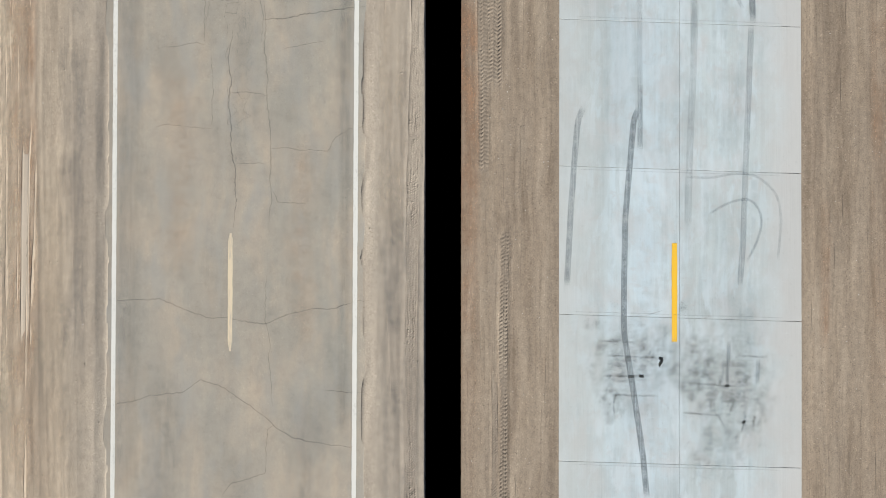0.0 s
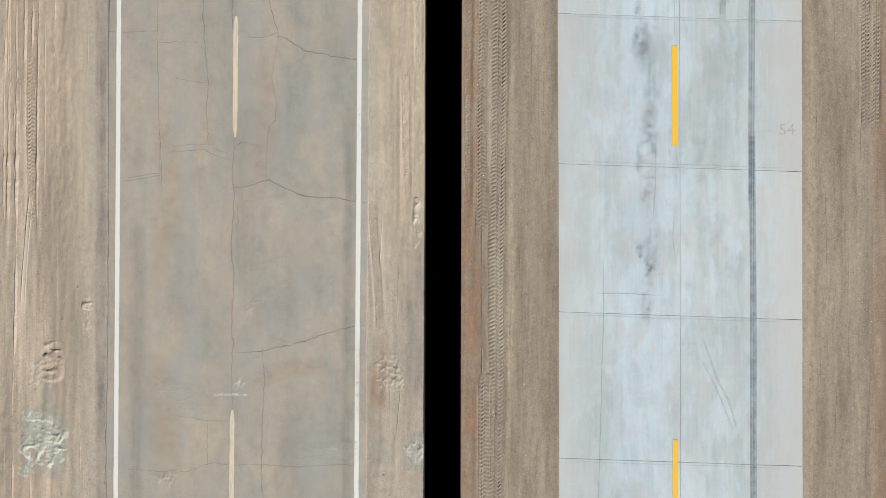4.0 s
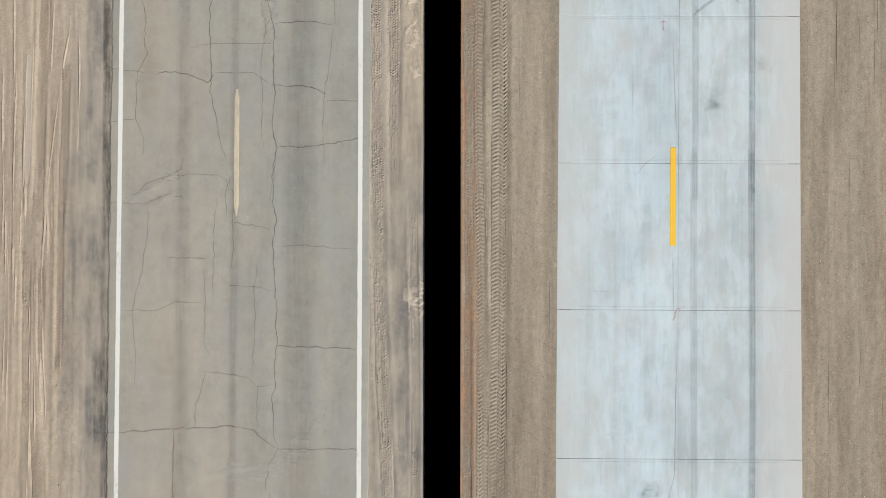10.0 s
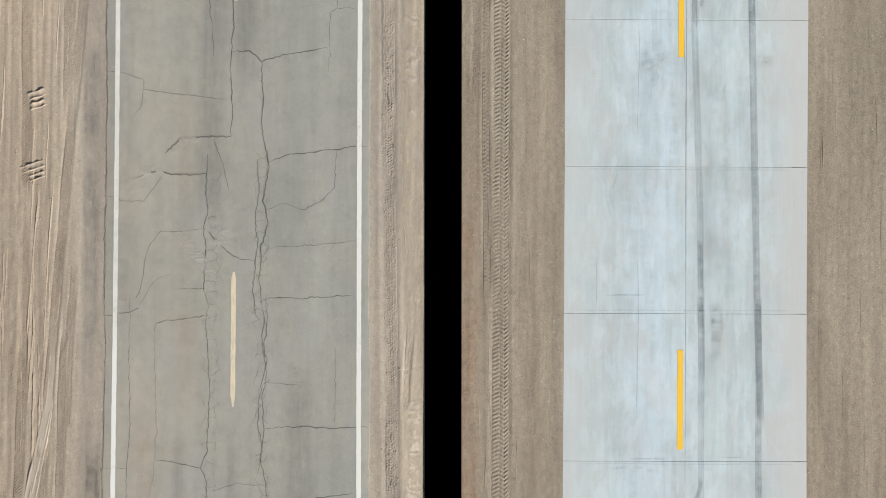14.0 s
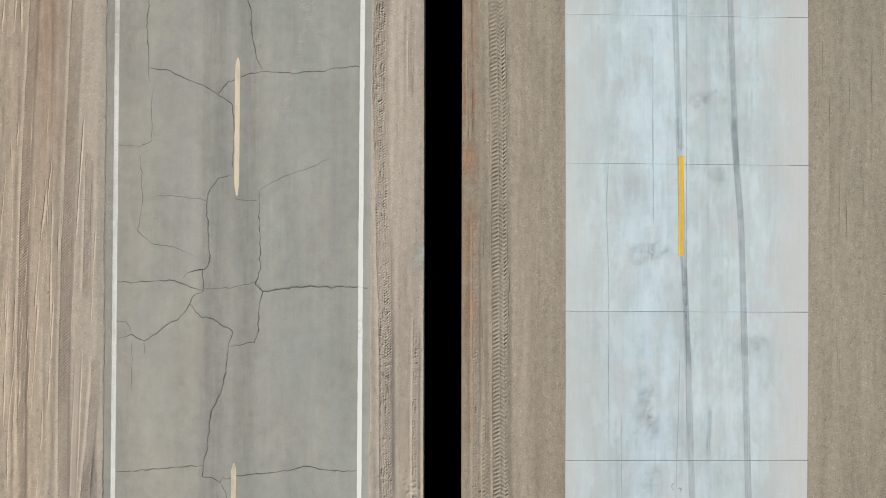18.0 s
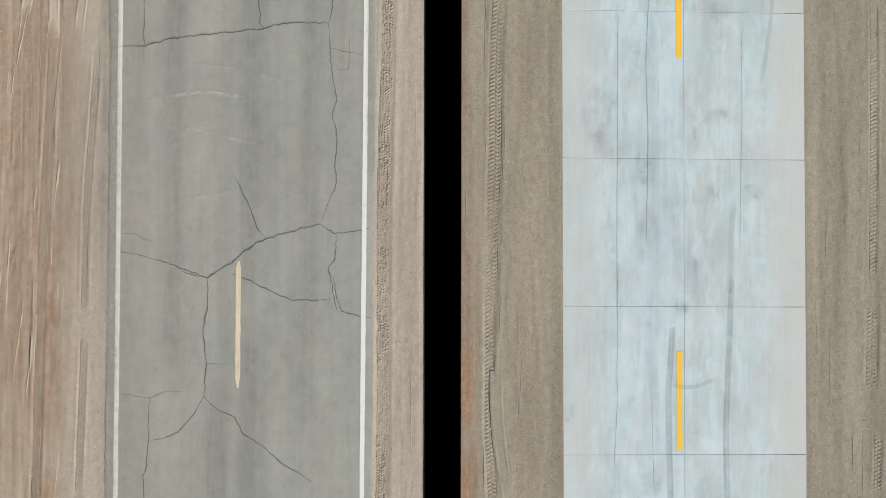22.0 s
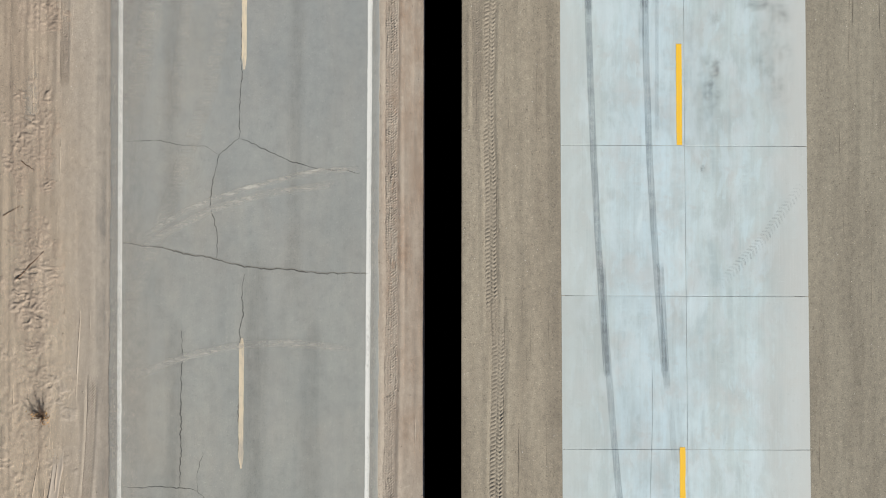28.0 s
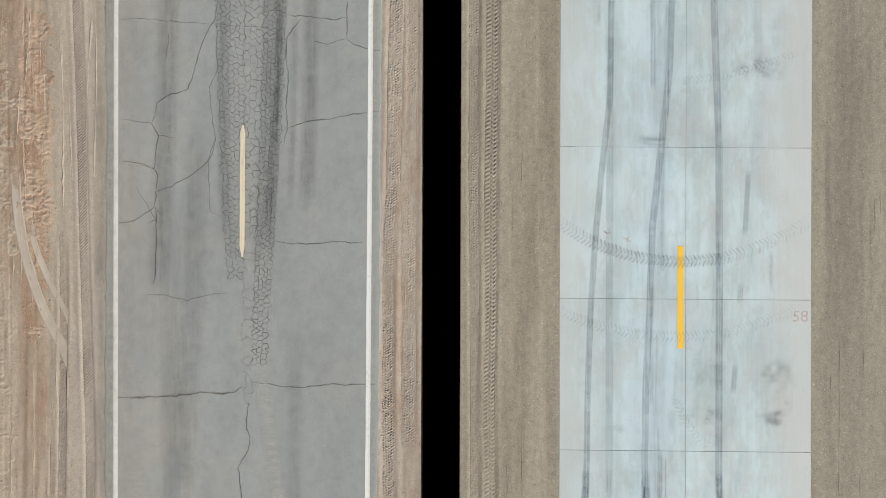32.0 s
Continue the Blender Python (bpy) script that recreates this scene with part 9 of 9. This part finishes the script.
def tube(name, a, b, r, material, parent, r2=None, n=8):
    bm = bmesh.new()
    a, b = Vector(a), Vector(b)
    bmesh.ops.create_cone(bm, cap_ends=True, segments=n, radius1=r, radius2=r if r2 is None else r2, depth=(b - a).length)
    bmesh.ops.transform(bm, matrix=Matrix.Translation((a + b) / 2) @ (b - a).to_track_quat("Z", "Y").to_matrix().to_4x4(), verts=bm.verts)
    me = bpy.data.meshes.new(name)
    bm.to_mesh(me)
    bm.free()
    me.materials.append(material)
    return part(name, me, parent)


def box_part(name, centre, size, turn, material, parent):
    bm = bmesh.new()
    bmesh.ops.create_cube(bm, size=1)
    bmesh.ops.transform(bm, matrix=Matrix.Translation(centre) @ Matrix.Rotation(turn, 4, "Z") @ Matrix.Diagonal((*size, 1)), verts=bm.verts)
    bmesh.ops.bevel(bm, geom=bm.edges[:], offset=min(size) * 0.2, segments=1)
    me = bpy.data.meshes.new(name)
    bm.to_mesh(me)
    bm.free()
    me.materials.append(material)
    return part(name, me, parent)


def work_sign(x, y):
    g = float(soil_height(x, y))
    stand = new("road_work_sign")
    stand.location = (x, y, g)
    tagged(stand, "orange-red diamond roadwork sign on a folding steel stand, on sandy dirt", "sign")
    box_part("hub", (0, 0, 0.25), (0.10, 0.10, 0.13), 0.1, DARK_STEEL, stand)
    tube("post", (0, 0, 0.2), (0, 0, 0.42), 0.022, DARK_STEEL, stand)
    for lx, ly in ((0.57, 1.22), (0.30, -1.28), (-0.70, -1.08), (-0.15, 1.10)):
        d = math.atan2(ly, lx)
        foot = Vector((lx, ly, float(soil_height(x + lx, y + ly)) - g + 0.03))
        leg = tube("leg", (0.03 * math.cos(d), 0.03 * math.sin(d), 0.27), foot, 0.018, STEEL, stand)
        box_part("foot", foot - Vector((0, 0, 0.012)), (0.03, 0.14, 0.035), d, DARK_STEEL, leg)
    tilt = math.radians(-6)
    ux, uy = math.cos(tilt), math.sin(tilt)
    low, r = 0.28, 0.62
    n, verts, faces = 12, [], []
    for i in range(n + 1):
        for j in range(n + 1):
            a, b = (i / n - j / n) * r, (i / n + j / n) * r
            sag = 0.012 * math.sin(3.1 * i / n) * math.sin(3.1 * j / n) + 0.006 * math.sin(7 * a) * math.cos(5 * b)
            for o in (-0.002, 0.002):
                verts.append((a * ux - (sag + o) * uy, a * uy + (sag + o) * ux, low + b))
    for i in range(n):
        for j in range(n):
            k = lambda p, q, s: 2 * (p * (n + 1) + q) + s
            faces.append((k(i, j, 0), k(i + 1, j, 0), k(i + 1, j + 1, 0), k(i, j + 1, 0)))
            faces.append((k(i, j, 1), k(i, j + 1, 1), k(i + 1, j + 1, 1), k(i + 1, j, 1)))
    part("panel", mesh_of("panel", verts, faces, FABRIC, True), stand, "orange-red roll-up fabric panel")
    tube("upright_rod", (0, 0.012, low + 0.02), (0, 0.012, low + 2 * r + 0.03), 0.009, ROD, stand)
    tube("cross_rod", (-r * ux, -r * uy + 0.012, low + r), (r * ux, r * uy + 0.012, low + r), 0.009, ROD, stand)


def sandbag(x, y, turn, seed):
    """A plump plastic sack slumped over a leg, tied at the neck."""
    g = float(soil_height(x, y))
    bag = new("sandbag")
    bag.location = (x, y, g)
    bag.rotation_euler = (0, 0, turn)
    tagged(bag, "white plastic sandbag slumped over a leg of the sign stand", "sandbag", "sandbags on the sign stand")
    bm = bmesh.new()
    bmesh.ops.create_icosphere(bm, subdivisions=4, radius=1)
    for vt in bm.verts:
        p = vt.co.copy()
        k = 1 + 0.10 * noise.noise(p * 2.3 + Vector((seed, 0, 0))) + 0.05 * noise.noise(p * 6 + Vector((0, seed, 0)))
        flat = Vector((math.copysign(abs(p.x) ** 0.55, p.x), math.copysign(abs(p.y) ** 0.6, p.y), p.z))
        wide = 0.62 - 0.38 * flat.y                # gathered to the neck, spread at the bottom seam
        fold = 0.012 * math.sin(9 * flat.x + seed) * max(0, flat.y + 0.3)
        vt.co = Vector((0.25 * flat.x * k * wide, 0.27 * flat.y * k, max(-0.10, (0.15 - 0.05 * abs(flat.x)) * p.z * k + fold) + 0.10))
    me = bpy.data.meshes.new("sack")
    bm.to_mesh(me)
    bm.free()
    me.materials.append(BAG)
    me.polygons.foreach_set("use_smooth", [True] * len(me.polygons))
    part("sack", me, bag)
    tube("neck", (0, 0.22, 0.13), (0.02, 0.33, 0.17), 0.03, BAG, bag, 0.06)
    tube("tie", (0, 0.225, 0.13), (0.002, 0.24, 0.137), 0.036, DARK_STEEL, bag)


work_sign(-12.13, 29.75)
sandbag(-11.52, 30.40, 0.2, 3)
sandbag(-12.66, 28.98, 2.6, 8)


# ---------- dead shrub and sticks ----------
TWIG, DRY_LEAF = make_plain("dry_twig", (0.13, 0.08, 0.05), 0.9, 0.3), make_plain("dry_orange_leaf", (0.55, 0.30, 0.11), 0.85, 0.35)


def dead_shrub(x, y):
    rng = random.Random(4)
    shrub = new("dead_shrub")
    shrub.location = (x, y, float(soil_height(x, y)) - 0.01)
    tagged(shrub, "small dead shrub with dark twigs and orange leaves on sand", "shrub")
    tv, tf, lv, lf = [], [], [], []

    def rod(a, b, r0, r1):
        base = len(tv)
        d = (b - a).normalized()
        s = d.orthogonal().normalized()
        q = d.cross(s)
        for p, r in ((a, r0), (b, r1)):
            tv.extend([tuple(p + (s * math.cos(k * 2.094) + q * math.sin(k * 2.094)) * r) for k in range(3)])
        tf.extend([(base + k, base + (k + 1) % 3, base + 3 + (k + 1) % 3, base + 3 + k) for k in range(3)])

    for i in range(15):
        a = rng.uniform(0.1, 3.5) if i < 12 else rng.uniform(3.6, 6.0)
        lean = rng.uniform(0.15, 0.36) if i < 12 else 0.2
        p = Vector((rng.uniform(-0.04, 0.04), rng.uniform(-0.04, 0.04), 0))
        r = 0.019
        for _ in range(4):
            q = p + Vector((math.cos(a) * lean * 0.28, math.sin(a) * lean * 0.28, rng.uniform(0.02, 0.08)))
            rod(p, q, r, r * 0.7)
            for _ in range(2):
                b = a + rng.uniform(-1.2, 1.2)
                e = q + Vector((math.cos(b) * 0.08, math.sin(b) * 0.08, rng.uniform(-0.01, 0.06)))
                rod(q, e, r * 0.5, 0.002)
                if rng.random() < (0.75 if i % 3 == 0 else 0.3):
                    e = e if i % 2 else Vector((rng.uniform(-0.05, 0.25), rng.uniform(-0.28, 0.08), rng.uniform(0.01, 0.06)))
                    k = len(lv)
                    w = Vector((rng.uniform(-1, 1), rng.uniform(-1, 1), rng.uniform(-0.3, 0.3))) * 0.036
                    h = Vector((-w.y, w.x, rng.uniform(-0.02, 0.02)))
                    lv.extend([tuple(e - w), tuple(e + h * 0.5), tuple(e + w), tuple(e - h * 0.5)])
                    lf.append((k, k + 1, k + 2, k + 3))
            p, r, a = q, r * 0.75, a + rng.uniform(-0.5, 0.5)
    part("twigs", mesh_of("twigs", tv, tf, TWIG), shrub)
    part("leaves", mesh_of("leaves", lv, lf, DRY_LEAF), shrub, "dry orange-brown leaves")


def stick(x0, y0, x1, y1, r):
    mid = ((x0 + x1) / 2, (y0 + y1) / 2)
    g = float(soil_height(*mid))
    n, v, f = 9, [], []
    rng = random.Random(int(abs(x0 * 50)))
    d = Vector((x1 - x0, y1 - y0, 0))
    s = Vector((-d.y, d.x, 0)).normalized()
    for k in range(n):
        t = k / (n - 1)
        p = Vector((x0, y0, 0)) + d * t + s * rng.uniform(-0.015, 0.015)
        rr = r * (1 - 0.7 * t)
        z = float(soil_height(p.x, p.y)) + rr * 0.6
        v.extend([(p.x + s.x * rr * math.cos(a * 1.047), p.y + s.y * rr * math.cos(a * 1.047), z + rr * math.sin(a * 1.047)) for a in range(6)])
    f = [(k * 6 + a, k * 6 + (a + 1) % 6, k * 6 + 6 + (a + 1) % 6, k * 6 + 6 + a) for k in range(n - 1) for a in range(6)]
    f += [tuple(range(5, -1, -1)), tuple(range((n - 1) * 6, n * 6))]
    tagged(new("stick", mesh_of("stick", v, f, TWIG)), "dry dark stick lying on sandy dirt", "stick", "sticks on the verge")


dead_shrub(-12.30, 124.52)
stick(-13.08, 128.75, -12.25, 129.6, 0.022)
stick(-12.95, 132.35, -12.55, 132.1, 0.016)
stick(-13.5, 130.7, -12.9, 131.05, 0.014)
